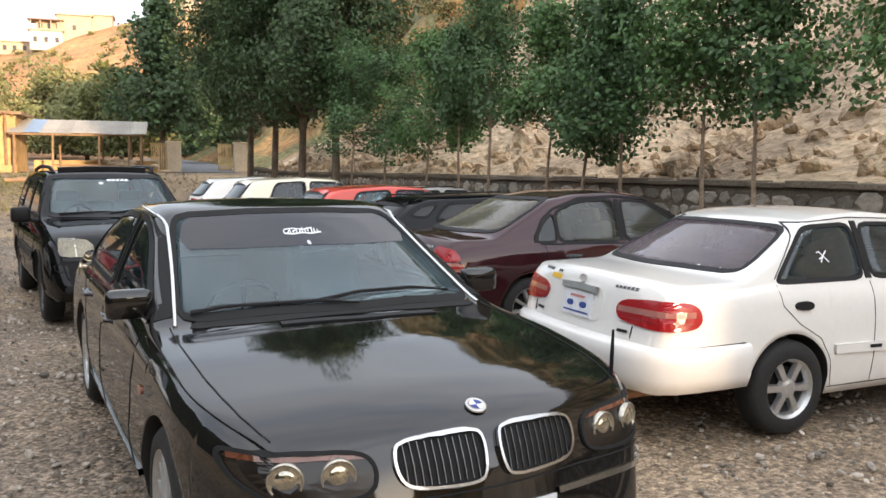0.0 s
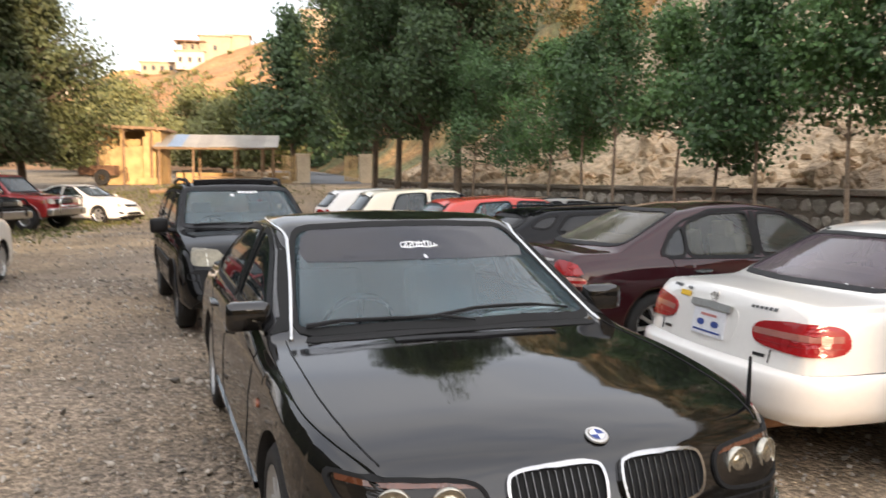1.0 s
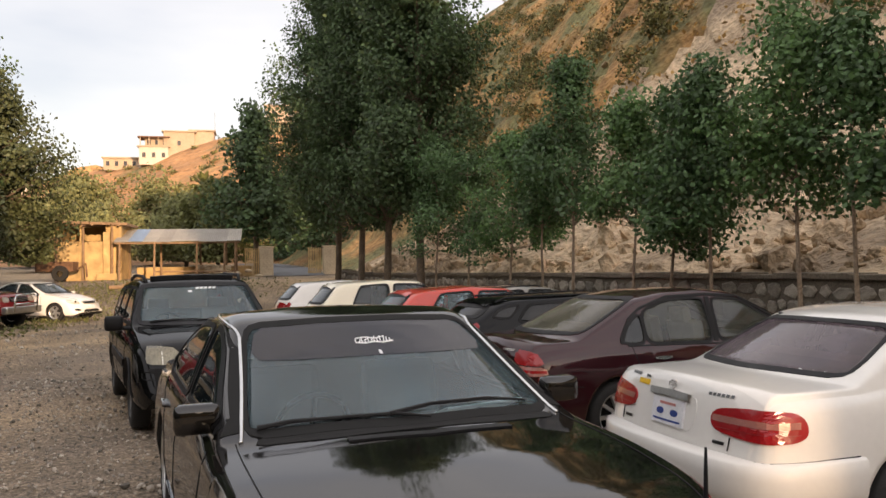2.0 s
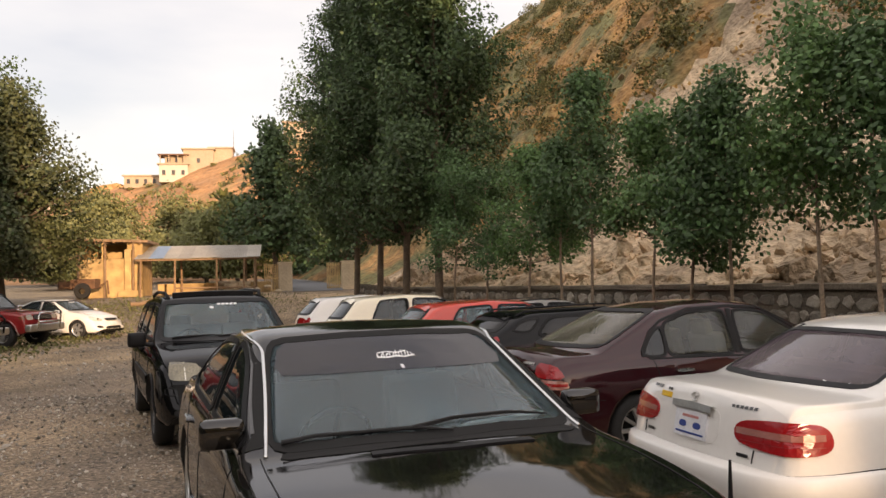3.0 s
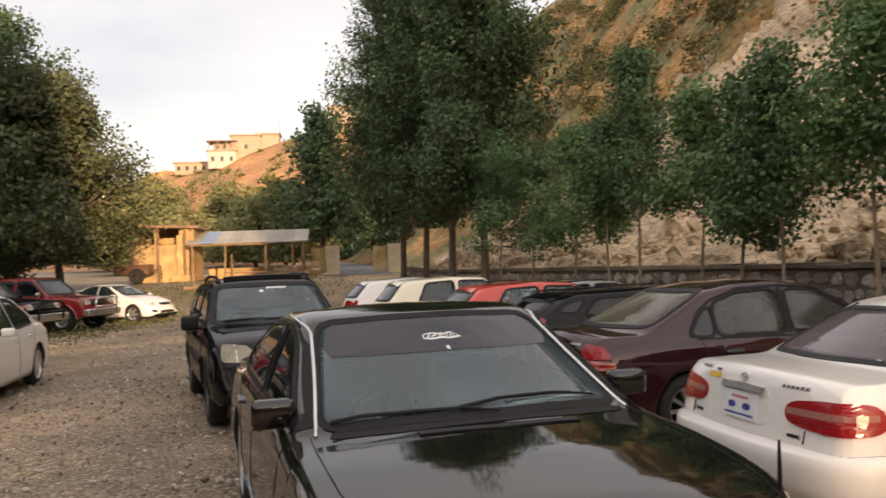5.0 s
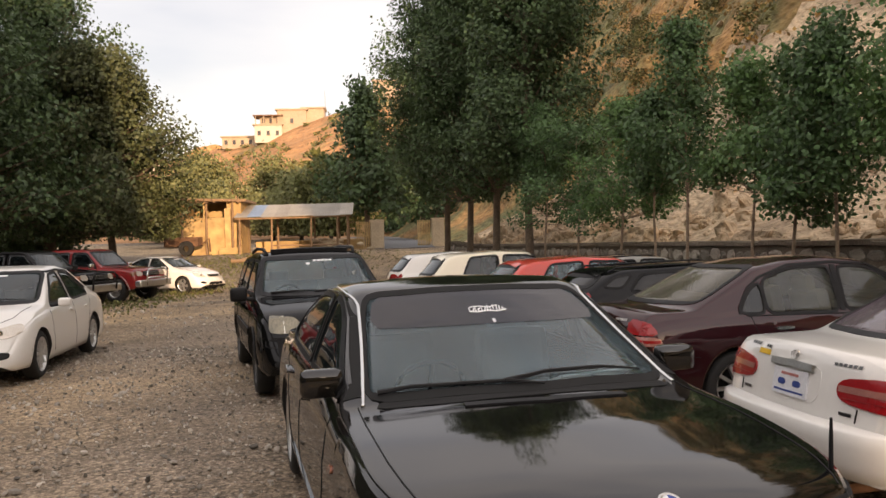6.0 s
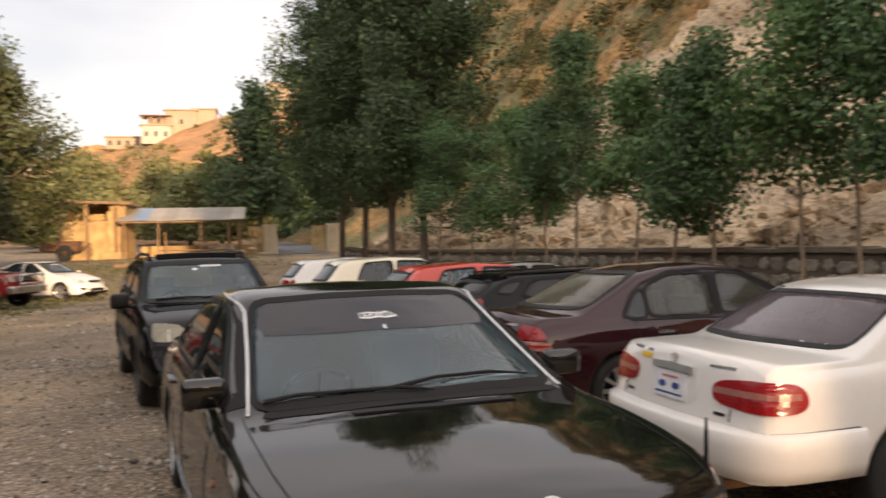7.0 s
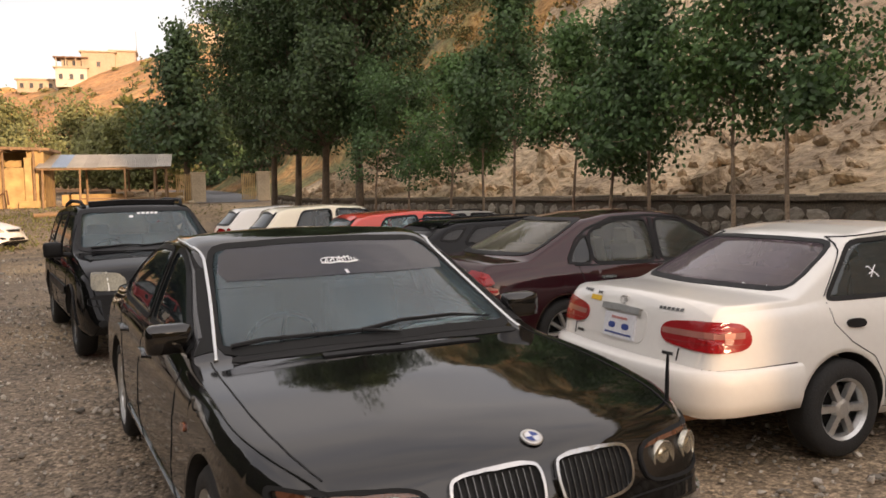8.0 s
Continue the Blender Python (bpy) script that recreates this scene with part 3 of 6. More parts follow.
def plate(car, skin, view, y, z, w, h, off=0.012, bars=True):
    poly = [(y - w / 2, z - h / 2), (y + w / 2, z - h / 2), (y + w / 2, z + h / 2), (y - w / 2, z + h / 2)]
    p = part("number_plate", skin.patch(poly, view, off, 0, 0.015, rings=3), M["plate_white"], car, "white number plate")
    if bars:
        for k, (dz, hh, ww, mat) in enumerate(((0.30, 0.10, 0.5, "print_red"), (-0.02, 0.24, 0.8, "print_blue"), (-0.34, 0.07, 0.85, "print_blue"))):
            a, b = w * ww / 2, h * hh / 2
            zz = z + dz * h
            if k == 1:
                for sg in (-1, 1):
                    c = y + sg * w * 0.22
                    part("print_bar", skin.patch([(c - w * 0.11, zz - b), (c + w * 0.11, zz - b), (c + w * 0.11, zz + b), (c - w * 0.11, zz + b)], view, off + 0.003, 1, 0.003, rings=2), M[mat], p)
            else:
                part("print_bar", skin.patch([(y - a, zz - b), (y + a, zz - b), (y + a, zz + b), (y - a, zz + b)], view, off + 0.003, 0, 0.003, rings=2), M[mat], p)


def panes(car, skin, name, poly, view, glass_mat, rim=0.035, rim_mat=None, gap=0.0):
    skin.cut(poly, view)
    g = part(name, skin.patch(poly, view, 0.001, 2, 0.003, rings=4), glass_mat, car, smooth=True)
    part("gasket", skin.frame_of(poly, view, rim, 0.005, 2, 0.012, 0.008), rim_mat or M["trim"], g)
    return g


def bumper(car, path, profile, mat, label):
    """A bumper bar swept along half a plan path, mirrored; profile gives (outwards, height)."""
    pts = [Vector((x, y, 0)) for x, y in path]
    pts = pts + [Vector((p.x, -p.y, 0)) for p in pts[-2::-1]]
    fine = []
    for i in range(len(pts) - 1):
        p0, p1, p2, p3 = pts[max(i - 1, 0)], pts[i], pts[i + 1], pts[min(i + 2, len(pts) - 1)]
        for k in range(5):
            t = k / 5
            fine.append(0.5 * ((2 * p1) + (p2 - p0) * t + (2 * p0 - 5 * p1 + 4 * p2 - p3) * t * t + (3 * p1 - p0 - 3 * p2 + p3) * t ** 3))
    fine.append(pts[-1])
    bm, prev = bmesh.new(), None
    for i, p in enumerate(fine):
        d = (fine[min(i + 1, len(fine) - 1)] - fine[max(i - 1, 0)]).normalized()
        out = Vector((-d.y, d.x, 0))
        if out.dot(p) < 0:
            out = -out
        row = [bm.verts.new(p + out * o + Vector((0, 0, z))) for o, z in profile]
        if prev:
            for k in range(len(row) - 1):
                bm.faces.new((prev[k], prev[k + 1], row[k + 1], row[k]))
        prev = row
    bmesh.ops.recalc_face_normals(bm, faces=bm.faces)
    return part("bumper", bm, mat, car, label, True)


def wipers(car, skin, pairs, view="front"):
    for line in pairs:
        pts = [skin.lay(p, view, 0.022) for p in line]
        part("wiper", tube(pts, [0.012] + [0.009] * (len(pts) - 2) + [0.005], 6), M["trim"], car)


def car_at(name, x, y, heading, label, group=""):
    z = ground_z(x, y)
    return tagged(empty(name, pose(x, y, z, 0, 0, heading)), label, "car", group or "parked cars")


def ground_z(x, y):
    """The lot is level and rises gently towards the gate."""
    k = min(1.0, max(0.0, (y - 31.5) / 11.5))
    rise = 1.30 * k * k * (3 - 2 * k)
    if y > 43:
        rise += 0.028 * (y - 43)
    return rise


def black_sedan():
    s = dict(wb=2.99, fo=0.87, ro=1.17, W=1.93, r=0.335, z0=0.20, arch=0.375, tumble=0.345, bow_f=0.18, bow_r=0.25, crown=0.05, soft=7, nose_bow=0.17, tyre_w=0.245, tuck=0.02, nose_r=0.9, nose_c=0.36,
             top=((-2.665, 0.45), (-2.655, 0.80), (-2.60, 0.98), (-2.45, 1.03), (-1.95, 1.055), (-1.45, 1.29), (-1.05, 1.405), (-0.6, 1.45), (-0.2, 1.458), (0.10, 1.425), (1.05, 0.965), (1.55, 0.925), (2.00, 0.865), (2.22, 0.81), (2.32, 0.745), (2.355, 0.60), (2.365, 0.36)),
             belt=((-2.66, 0.80), (-2.3, 0.92), (-1.5, 0.96), (0.0, 0.925), (0.8, 0.905), (1.4, 0.88), (1.9, 0.825), (2.2, 0.735), (2.36, 0.60)),
             dash=(0.85, 0.93), shelf=-1.65)
    car = car_at("black_sedan", 0.02, 4.97, -74.6, "polished black luxury sedan with twin chrome grilles on gravel")
    k = Skin(s)
    ws = [(-0.765, 0.955), (-0.35, 0.98), (0.35, 0.98), (0.765, 0.955), (0.628, 1.385), (0.2, 1.405), (-0.2, 1.405), (-0.628, 1.385)]
    g = panes(car, k, "windshield", ws, "front", M["glass_clear"], 0.018, M["seam"])
    part("sun_strip", k.patch([(-0.645, 1.225), (0.0, 1.232), (0.645, 1.225), (0.575, 1.375), (0.2, 1.395), (-0.2, 1.395), (-0.575, 1.375)], "front", 0.0035, 1, 0.001, rings=3), M["sunstrip"], g, "dark purple sun strip film")
    rnd = random.Random(4)
    for i in range(12):
        y = -0.095 + i * 0.017
        h = rnd.uniform(0.010, 0.026)
        part("sticker_stroke", k.strip([(y, 1.287 + rnd.uniform(-0.004, 0.006)), (y + rnd.uniform(-0.006, 0.006), 1.287 + h * 0.6), (y + rnd.uniform(0.0, 0.014), 1.289 + h)], "front", 0.0055, 0.006, 0.002), M["sticker"], g, "white lettering bar")
    part("sticker_stroke", k.strip([(-0.10, 1.288), (-0.05, 1.284), (0.0, 1.289), (0.05, 1.284), (0.11, 1.290)], "front", 0.006, 0.006, 0.002), M["sticker"], g, "white lettering bar")
    part("sticker_stroke", k.strip([(-0.09, 1.306), (-0.04, 1.310), (0.02, 1.304), (0.07, 1.311)], "front", 0.004, 0.006, 0.002), M["sticker"], g, "white lettering bar")
    part("badge_sticker", k.patch([(0.0, 1.236), (0.016, 1.236), (0.016, 1.252), (0.0, 1.252)], "front", 0.005, 0, 0.002, rings=2), M["plate_white"], g)
    panes(car, k, "rear_window", [(-0.66, 1.07), (0.66, 1.07), (0.52, 1.36), (-0.52, 1.36)], "rear", M["glass_dark"])
    for v, sg in (("right", -1), ("left", 1)):
        front = [(0.80, 0.962), (0.74, 1.0), (0.53, 1.10), (0.22, 1.258), (0.04, 1.330), (-0.13, 1.360), (-0.28, 1.368), (-0.33, 0.965)]
        back = [(-0.38, 0.965), (-0.36, 1.366), (-0.75, 1.362), (-1.05, 1.335), (-1.30, 1.265), (-1.60, 1.06), (-1.48, 0.985)]
        panes(car, k, "side_window", front, v, M["glass_black"], 0.02)
        panes(car, k, "side_window", back, v, M["glass_black"], 0.02)
        part("window_trim", k.strip([(0.80, 0.948), (0.1, 0.952), (-0.6, 0.955), (-1.46, 0.968)], v, 0.016, 0.008, 0.012), M["chrome"], car, "bright chrome belt strip")
        part("window_trim", k.strip([(-1.50, 0.985), (-1.625, 1.06), (-1.32, 1.278), (-1.05, 1.350), (-0.76, 1.377), (-0.32, 1.382), (-0.13, 1.374), (0.045, 1.344), (0.23, 1.272), (0.54, 1.115), (0.75, 1.012)], v, 0.005, 0.007, 0.010), M["dark_metal"], car, "thin dark metal window arch")
        # added black strip that takes the grey sky reflection off the pillar paint
        part("pillar_cover", k.strip([(0.85, 0.962), (0.77, 1.012), (0.555, 1.118), (0.24, 1.274), (0.05, 1.345)], v, 0.020, 0.004, 0.006), M["seam"], car, "matt black strip hiding sky reflection on the pillar")
        # chrome edge up windscreen pillar and roof, also standing in for the highlight there
        edge = [k.lay(p, "front", 0.003) for p in ((sg * 0.778, 0.94), (sg * 0.765, 0.97), (sg * 0.73, 1.075), (sg * 0.702, 1.17), (sg * 0.682, 1.25), (sg * 0.668, 1.305), (sg * 0.660, 1.34))]
        edge += [k.lay(p, v, 0.003) for p in ((-0.12, 1.388), (-0.22, 1.394), (-0.45, 1.402), (-0.75, 1.400), (-1.05, 1.370), (-1.3, 1.31))]
        for q in range(3):
            edge = [edge[0]] + [a.lerp(b, f) for a, b in zip(edge, edge[1:]) for f in (0.25, 0.75)] + [edge[-1]]
        edge = [h + (n if n.dot(h - Vector((-0.4, 0, 0.8))) > 0 else -n) * 0.003 for h, n, _, _ in (k.tree.find_nearest(p) for p in edge)]
        part("pillar_trim", tube(edge, [0.0105] * len(edge), 8), M["chrome"], car, "chrome strip doubling as the highlight up pillar and roof", True)
        part("door_seam", k.strip([(0.80, 0.90), (0.82, 0.6), (0.72, 0.30), (0.5, 0.24)], v, 0.007), M["seam"], car)
        part("door_seam", k.strip([(-0.35, 0.95), (-0.36, 0.6), (-0.36, 0.24)], v, 0.007), M["seam"], car)
        part("door_seam", k.strip([(-1.5, 0.95), (-1.25, 0.80), (-1.10, 0.6), (-1.0, 0.3)], v, 0.007), M["seam"], car)
        for x in (-0.18, -1.2):
            part("door_handle", k.patch([(x - 0.11, 0.80), (x + 0.11, 0.79), (x + 0.11, 0.825), (x - 0.11, 0.835)], v, 0.03, 2, 0.035, rings=2), M["black_paint"], car)
        part("side_marker", k.patch([(1.03, 0.705), (1.12, 0.70), (1.11, 0.735), (1.04, 0.735)], v, 0.008, 2, 0.01, rings=2), M["amber_lens"], car, "orange side turn signal")
        part("sill_strip", k.strip([(1.0, 0.335), (0.0, 0.325), (-1.0, 0.335)], v, 0.03, 0.012, 0.02), M["black_paint"], car)
        # headlamp housing with two round lamps and an orange brow
        shape = [(sg * 0.405, 0.68), (sg * 0.435, 0.605), (sg * 0.67, 0.588), (sg * 0.82, 0.64), (sg * 0.865, 0.735), (sg * 0.80, 0.748), (sg * 0.445, 0.737)]
        lamp = part("headlight", k.patch(shape, "front", 0.003, 2, 0.02, rings=5), M["lamp_back"], car, "smoked headlight with two round lamps")
        part("headlight_rim", k.frame_of(shape, "front", 0.008, 0.010, 2, 0.016, 0.004), M["seam"], lamp)
        part("turn_signal", k.strip([(sg * 0.44, 0.722), (sg * 0.58, 0.729), (sg * 0.70, 0.731), (sg * 0.83, 0.728)], "front", 0.017, 0.007, 0.010), M["brow"], lamp, "brown orange indicator brow")
        for y in (0.535, 0.695):
            c, c1, c2 = k.lay((sg * y, 0.671), "front", 0.003), k.lay((sg * y + 0.04, 0.671), "front", 0.003), k.lay((sg * y - 0.04, 0.671), "front", 0.003)
            turn = math.atan2(-(c1.x - c2.x), c1.y - c2.y)
            bowl = lathe([(0.058, -0.014), (0.060, 0.004), (0.057, 0.009), (0.052, 0.008), (0.049, 0.002)], 28, "X")
            eye = lathe([(0.050, 0.004), (0.044, 0.001), (0.036, 0.001), (0.032, 0.004), (0.026, 0.008), (0.014, 0.010), (0.001, 0.011)], 24, "X")
            for q in (bowl, eye):
                bmesh.ops.transform(q, matrix=Matrix.Translation(c) @ Matrix.Rotation(turn * 0.9, 4, "Z"), verts=q.verts)
            part("lamp_ring", bowl, M["lamp_rim"], lamp, "bright lamp ring", smooth=True)
            part("lamp", eye, M["lamp_bowl"], lamp, "round glass lamp", smooth=True)
        # kidney grille
        kid = [(sg * 0.03, 0.625), (sg * 0.07, 0.592), (sg * 0.31, 0.605), (sg * 0.355, 0.65), (sg * 0.358, 0.735), (sg * 0.31, 0.757), (sg * 0.065, 0.765), (sg * 0.022, 0.74)]
        gr = part("grille", k.patch(kid, "front", 0.004, 2, 0.02, rings=3), M["seam"], car, "chrome-rimmed black kidney grille")
        part("grille_frame", k.frame_of(kid, "front", 0.010, 0.020, 2, 0.030), M["grille_chrome"], gr, "polished chrome frame")
        for i in range(11):
            y = sg * (0.062 + i * 0.0255)
            part("grille_bar", k.strip([(y, 0.615), (y + sg * 0.003, 0.745)], "front", 0.0035, 0.012, 0.012), M["dark_metal"], gr)
        part("bumper_strip", k.strip([(sg * 0.25, 0.515), (sg * 0.45, 0.515), (sg * 0.65, 0.51), (sg * 0.87, 0.50)], "front", 0.02, 0.014, 0.02), M["chrome"], car, "chrome bumper strip")
        part("hood_seam", k.strip([(0.93, sg * 0.80), (1.15, sg * 0.805), (1.4, sg * 0.805), (1.6, sg * 0.80), (1.8, sg * 0.785), (1.95, sg * 0.765), (2.07, sg * 0.735), (2.12, sg * 0.715)], "top", 0.005), M["seam"], car)
        part("taillight", k.patch([(sg * 0.4, 0.80), (sg * 0.83, 0.78), (sg * 0.82, 0.95), (sg * 0.45, 0.95)], "rear", 0.008, 2, 0.012), M["red_lens"], car)
    part("air_intake", k.patch([(-0.55, 0.29), (0.55, 0.29), (0.5, 0.385), (-0.5, 0.385)], "front", 0.003, 2, 0.02), M["seam"], car)
    part("bumper_seam", k.strip([(-0.84, 0.565), (-0.38, 0.58), (0.0, 0.575), (0.38, 0.58), (0.84, 0.565)], "front", 0.006), M["seam"], car)
    plate(car, k, "front", 0.0, 0.46, 0.46, 0.10, 0.02, True)
    # round bonnet badge: dark ring with blue and white quarters
    c = k.lay((2.20, 0.0), "top", 0.004)
    n0 = (k.lay((2.23, 0.0), "top") - k.lay((2.17, 0.0), "top")).normalized()
    tilt = math.atan2(-n0.z, n0.x)
    q = Matrix.Translation(c) @ Matrix.Rotation(tilt, 4, "Y") @ Matrix.Rotation(math.pi / 2, 4, "X")
    bm = lathe([(0.040, 0.0), (0.040, -0.006), (0.037, -0.009), (0.026, -0.009), (0.026, -0.006)], 32)
    q2 = q @ Matrix.Rotation(math.pi, 4, "Z")
    bmesh.ops.transform(bm, matrix=q2, verts=bm.verts)
    badge = part("bonnet_badge", bm, M["satin"], car, "round badge with silver ring", smooth=True)
    for i in range(4):
        bm = bmesh.new()
        a0 = i * math.pi / 2
        vs = [bm.verts.new(q2 @ Vector((0, -0.0085, 0)))] + [bm.verts.new(q2 @ Vector((0.026 * math.cos(a0 + j * math.pi / 12), -0.0085, 0.026 * math.sin(a0 + j * math.pi / 12)))) for j in range(7)]
        bm.faces.new(vs)
        part("badge_quarter", bm, M["print_blue"] if i % 2 else M["plate_white"], badge)
    # black cowl, its air inlet and the wipers
    part("cowl_panel", k.patch([(1.00, -0.73), (1.08, -0.40), (1.10, 0.0), (1.08, 0.40), (1.00, 0.73), (0.93, 0.70), (0.985, 0.35), (1.0, 0.0), (0.985, -0.35), (0.93, -0.70)], "top", 0.004, 1, 0.004, rings=3), M["seam"], car, "matt black cowl panel")
    part("cowl_vent", k.strip([(1.13, -0.36), (1.18, 0.0), (1.15, 0.40)], "top", 0.05, 0.008, 0.02), M["trim"], car, "black cowl air inlet")
    wipers(car, k, ([(-0.70, 0.972), (-0.55, 0.992), (-0.1, 1.0), (0.06, 0.982)], [(-0.12, 1.0), (0.1, 1.022), (0.4, 1.018), (0.62, 0.99)]))
    mirror(car, k, 0.72, 0.972, (0.11, 0.205, 0.135), M["black_paint"], out=-0.03)
    part("corner_pole", tube([(2.03, 0.765, 0.64), (2.03, 0.765, 0.80), (2.032, 0.766, 0.90), (2.034, 0.767, 0.985)], [0.009, 0.009, 0.008, 0.005], 8), M["trim"], car, "slim black parking pole on the front corner")
    part("dash_papers", box((0.16, 0.46, 0.012), (0.76, 0.42, 0.972), 0.002, Matrix.Rotation(0.2, 3, "Z") @ Matrix.Rotation(-0.35, 3, "Y")), M["paper"], car, "papers left on the dashboard")
    k.body(car, M["black_paint"])
    seats(car, s, M["seat"])
    make_wheels(car, s, 14, 0.24, M["alloy"])


def white_sedan():
    s = dict(wb=2.465, fo=0.80, ro=1.03, W=1.69, r=0.30, z0=0.22, arch=0.345, tumble=0.42, bow_f=0.28, bow_r=0.24, crown=0.04, tail_r=0.45, tail_c=0.10, tail_bow=0.05, soft=3, blur=0.032, mid=-0.35, seat_x=0.1, tuck=-0.01, lift=0.14, tail_low=0.345,
             top=((-2.262, 0.45), (-2.255, 0.72), (-2.205, 0.965), (-2.16, 0.995), (-1.72, 1.005), (-1.02, 1.335), (-0.75, 1.372), (-0.3, 1.385), (0.15, 1.36), (0.95, 0.99), (1.4, 0.92), (1.85, 0.80), (2.0, 0.68), (2.03, 0.45)),
             belt=((-2.26, 0.88), (-2.0, 0.92), (-1.2, 0.93), (0.0, 0.885), (0.9, 0.86), (1.5, 0.78), (2.0, 0.62)), dash=(0.78, 0.93), shelf=-1.45)
    car = car_at("white_sedan", 4.15, 5.46, 10.0, "white compact sedan with boot towards the aisle")
    k = Skin(s)
    panes(car, k, "windshield", [(-0.66, 0.99), (0.66, 0.99), (0.54, 1.32), (-0.54, 1.32)], "front", M["glass_clear"])
    panes(car, k, "rear_window", [(-0.67, 1.012), (-0.3, 1.022), (0.3, 1.022), (0.67, 1.012), (0.555, 1.28), (0.2, 1.295), (-0.2, 1.295), (-0.555, 1.28)], "rear", M["glass_brown"], 0.013)
    for v, sg in (("right", -1), ("left", 1)):
        panes(car, k, "side_window", [(0.62, 0.955), (0.12, 1.285), (-0.43, 1.30), (-0.45, 0.945)], v, M["glass_dark"], 0.018)
        g = panes(car, k, "side_window", [(-0.52, 0.945), (-0.50, 1.30), (-0.95, 1.285), (-1.28, 0.985), (-1.29, 0.95)], v, M["glass_dark"], 0.018)
        for p in ([(-0.80, 1.06), (-0.865, 1.125)], [(-0.87, 1.06), (-0.84, 1.095), (-0.80, 1.13)], [(-0.84, 1.095), (-0.88, 1.08)], [(-0.86, 1.125), (-0.89, 1.12)]):
            part("sticker_stroke", k.strip(p, v, 0.007, 0.004, 0.002), M["sticker"], g, "white mark on the pane")
        part("drip_rail", k.strip([(-1.31, 0.975), (-0.98, 1.305), (-0.5, 1.335), (0.12, 1.315)], v, 0.0045, 0.005, 0.008), M["trim"], car)
        part("pillar_strip", k.strip([(-0.485, 0.945), (-0.465, 1.31)], v, 0.05, 0.008, 0.01), M["trim"], car)
        for line in ([(-0.485, 0.93), (-0.50, 0.55), (-0.50, 0.28)], [(-1.31, 0.94), (-1.29, 0.82), (-1.16, 0.70), (-0.98, 0.60), (-0.89, 0.45), (-0.86, 0.28)], [(0.70, 0.9), (0.72, 0.6), (0.65, 0.3)], [(0.65, 0.27), (-0.88, 0.27)]):
            part("door_seam", k.strip(line, v, 0.004), M["seam"], car)
        part("body_moulding", k.strip([(0.72, 0.50), (-0.86, 0.52)], v, 0.06, 0.016, 0.016), M["white_paint"], car, "white rubbing strip")
        part("strip_badge", k.strip([(-0.45, 0.515), (-0.56, 0.517)], v, 0.022, 0.020, 0.006), M["trim"], car)
        for x in (-0.26, -1.12):
            part("door_handle", k.patch([(x - 0.075, 0.785), (x + 0.075, 0.78), (x + 0.075, 0.835), (x - 0.075, 0.84)], v, 0.014, 2, 0.02, rings=2), M["trim"], car, "dark recessed handle")
        # wrap-round tail lamp: red with a clear band
        d = "rear_right" if sg < 0 else "rear_left"
        t = part("taillight", k.patch([(-1.285, 0.735), (-1.05, 0.712), (-0.83, 0.715), (-0.775, 0.76), (-0.80, 0.855), (-0.90, 0.882), (-1.1, 0.878), (-1.28, 0.85)], d, 0.012, 2, 0.02), M["red_lens"], car, "red lamp with a pale band")
        part("lamp_band", k.strip([(-1.27, 0.803), (-0.82, 0.806)], d, 0.034, 0.016, 0.008), M["pink_lens"], t, "pale pink reversing band")
        part("lamp_rib", k.strip([(-1.25, 0.755), (-0.82, 0.758)], d, 0.004, 0.015, 0.006), M["dark_red_paint"], t)
        part("boot_seam", k.strip([(sg * 0.555, 0.712), (sg * 0.55, 0.64)], "rear", 0.005, 0.008), M["seam"], car)
        part("headlight", k.patch([(sg * 0.40, 0.62), (sg * 0.76, 0.62), (sg * 0.76, 0.72), (sg * 0.42, 0.74)], "front", 0.01, 2, 0.015), M["clear_lens"], car)
        part("bumper_seam", k.strip([(-2.2, 0.615), (-1.95, 0.615), (-1.60, 0.62)], v, 0.008), M["seam"], car)
    part("bumper_seam", k.strip([(-0.78, 0.615), (-0.4, 0.61), (0.4, 0.61), (0.78, 0.615)], "rear", 0.008), M["seam"], car)
    bumper(car, ((-1.575, -0.865), (-1.87, -0.868), (-2.13, -0.845), (-2.275, -0.70), (-2.34, -0.40), (-2.355, 0.0)), ((-0.09, 0.622), (-0.012, 0.616), (0.006, 0.60), (0.012, 0.53), (0.002, 0.43), (-0.025, 0.35), (-0.09, 0.33)), M["white_paint"], "white plastic rear bumper")
    part("plate_recess", k.patch([(-0.25, 0.68), (0.25, 0.68), (0.27, 0.89), (-0.27, 0.89)], "rear", 0.003, 2, 0.01), M["white_paint"], car)
    plate(car, k, "rear", 0.0, 0.768, 0.33, 0.155, 0.016)
    part("boot_handle", k.strip([(-0.20, 0.874), (0.0, 0.88), (0.20, 0.874)], "rear", 0.040, 0.03, 0.03), M["alloy"], car, "dull metal boot handle")
    c = k.lay((0.0, 0.935), "rear", 0.010)
    ring = [Vector((0.036 * math.cos(a), 0.026 * math.sin(a))) for a in np.linspace(0, 2 * math.pi, 25)]
    lean = k.lay((0.0, 0.955), "rear").x - k.lay((0.0, 0.915), "rear").x
    bm = bmesh.new()
    for w, h in ((1.0, 1.0), (0.36, 0.95)):
        add_tube(bm, [c + Vector((q.y * h * lean / 0.04, q.x * w, q.y * h)) for q in ring], 0.0045, 6, False)
    add_tube(bm, [c + Vector((0.012 * lean / 0.04, q.x * 0.7, 0.012 + q.y * 0.4)) for q in ring], 0.004, 6, False)
    part("boot_badge", bm, M["satin"], car, "round silver badge")
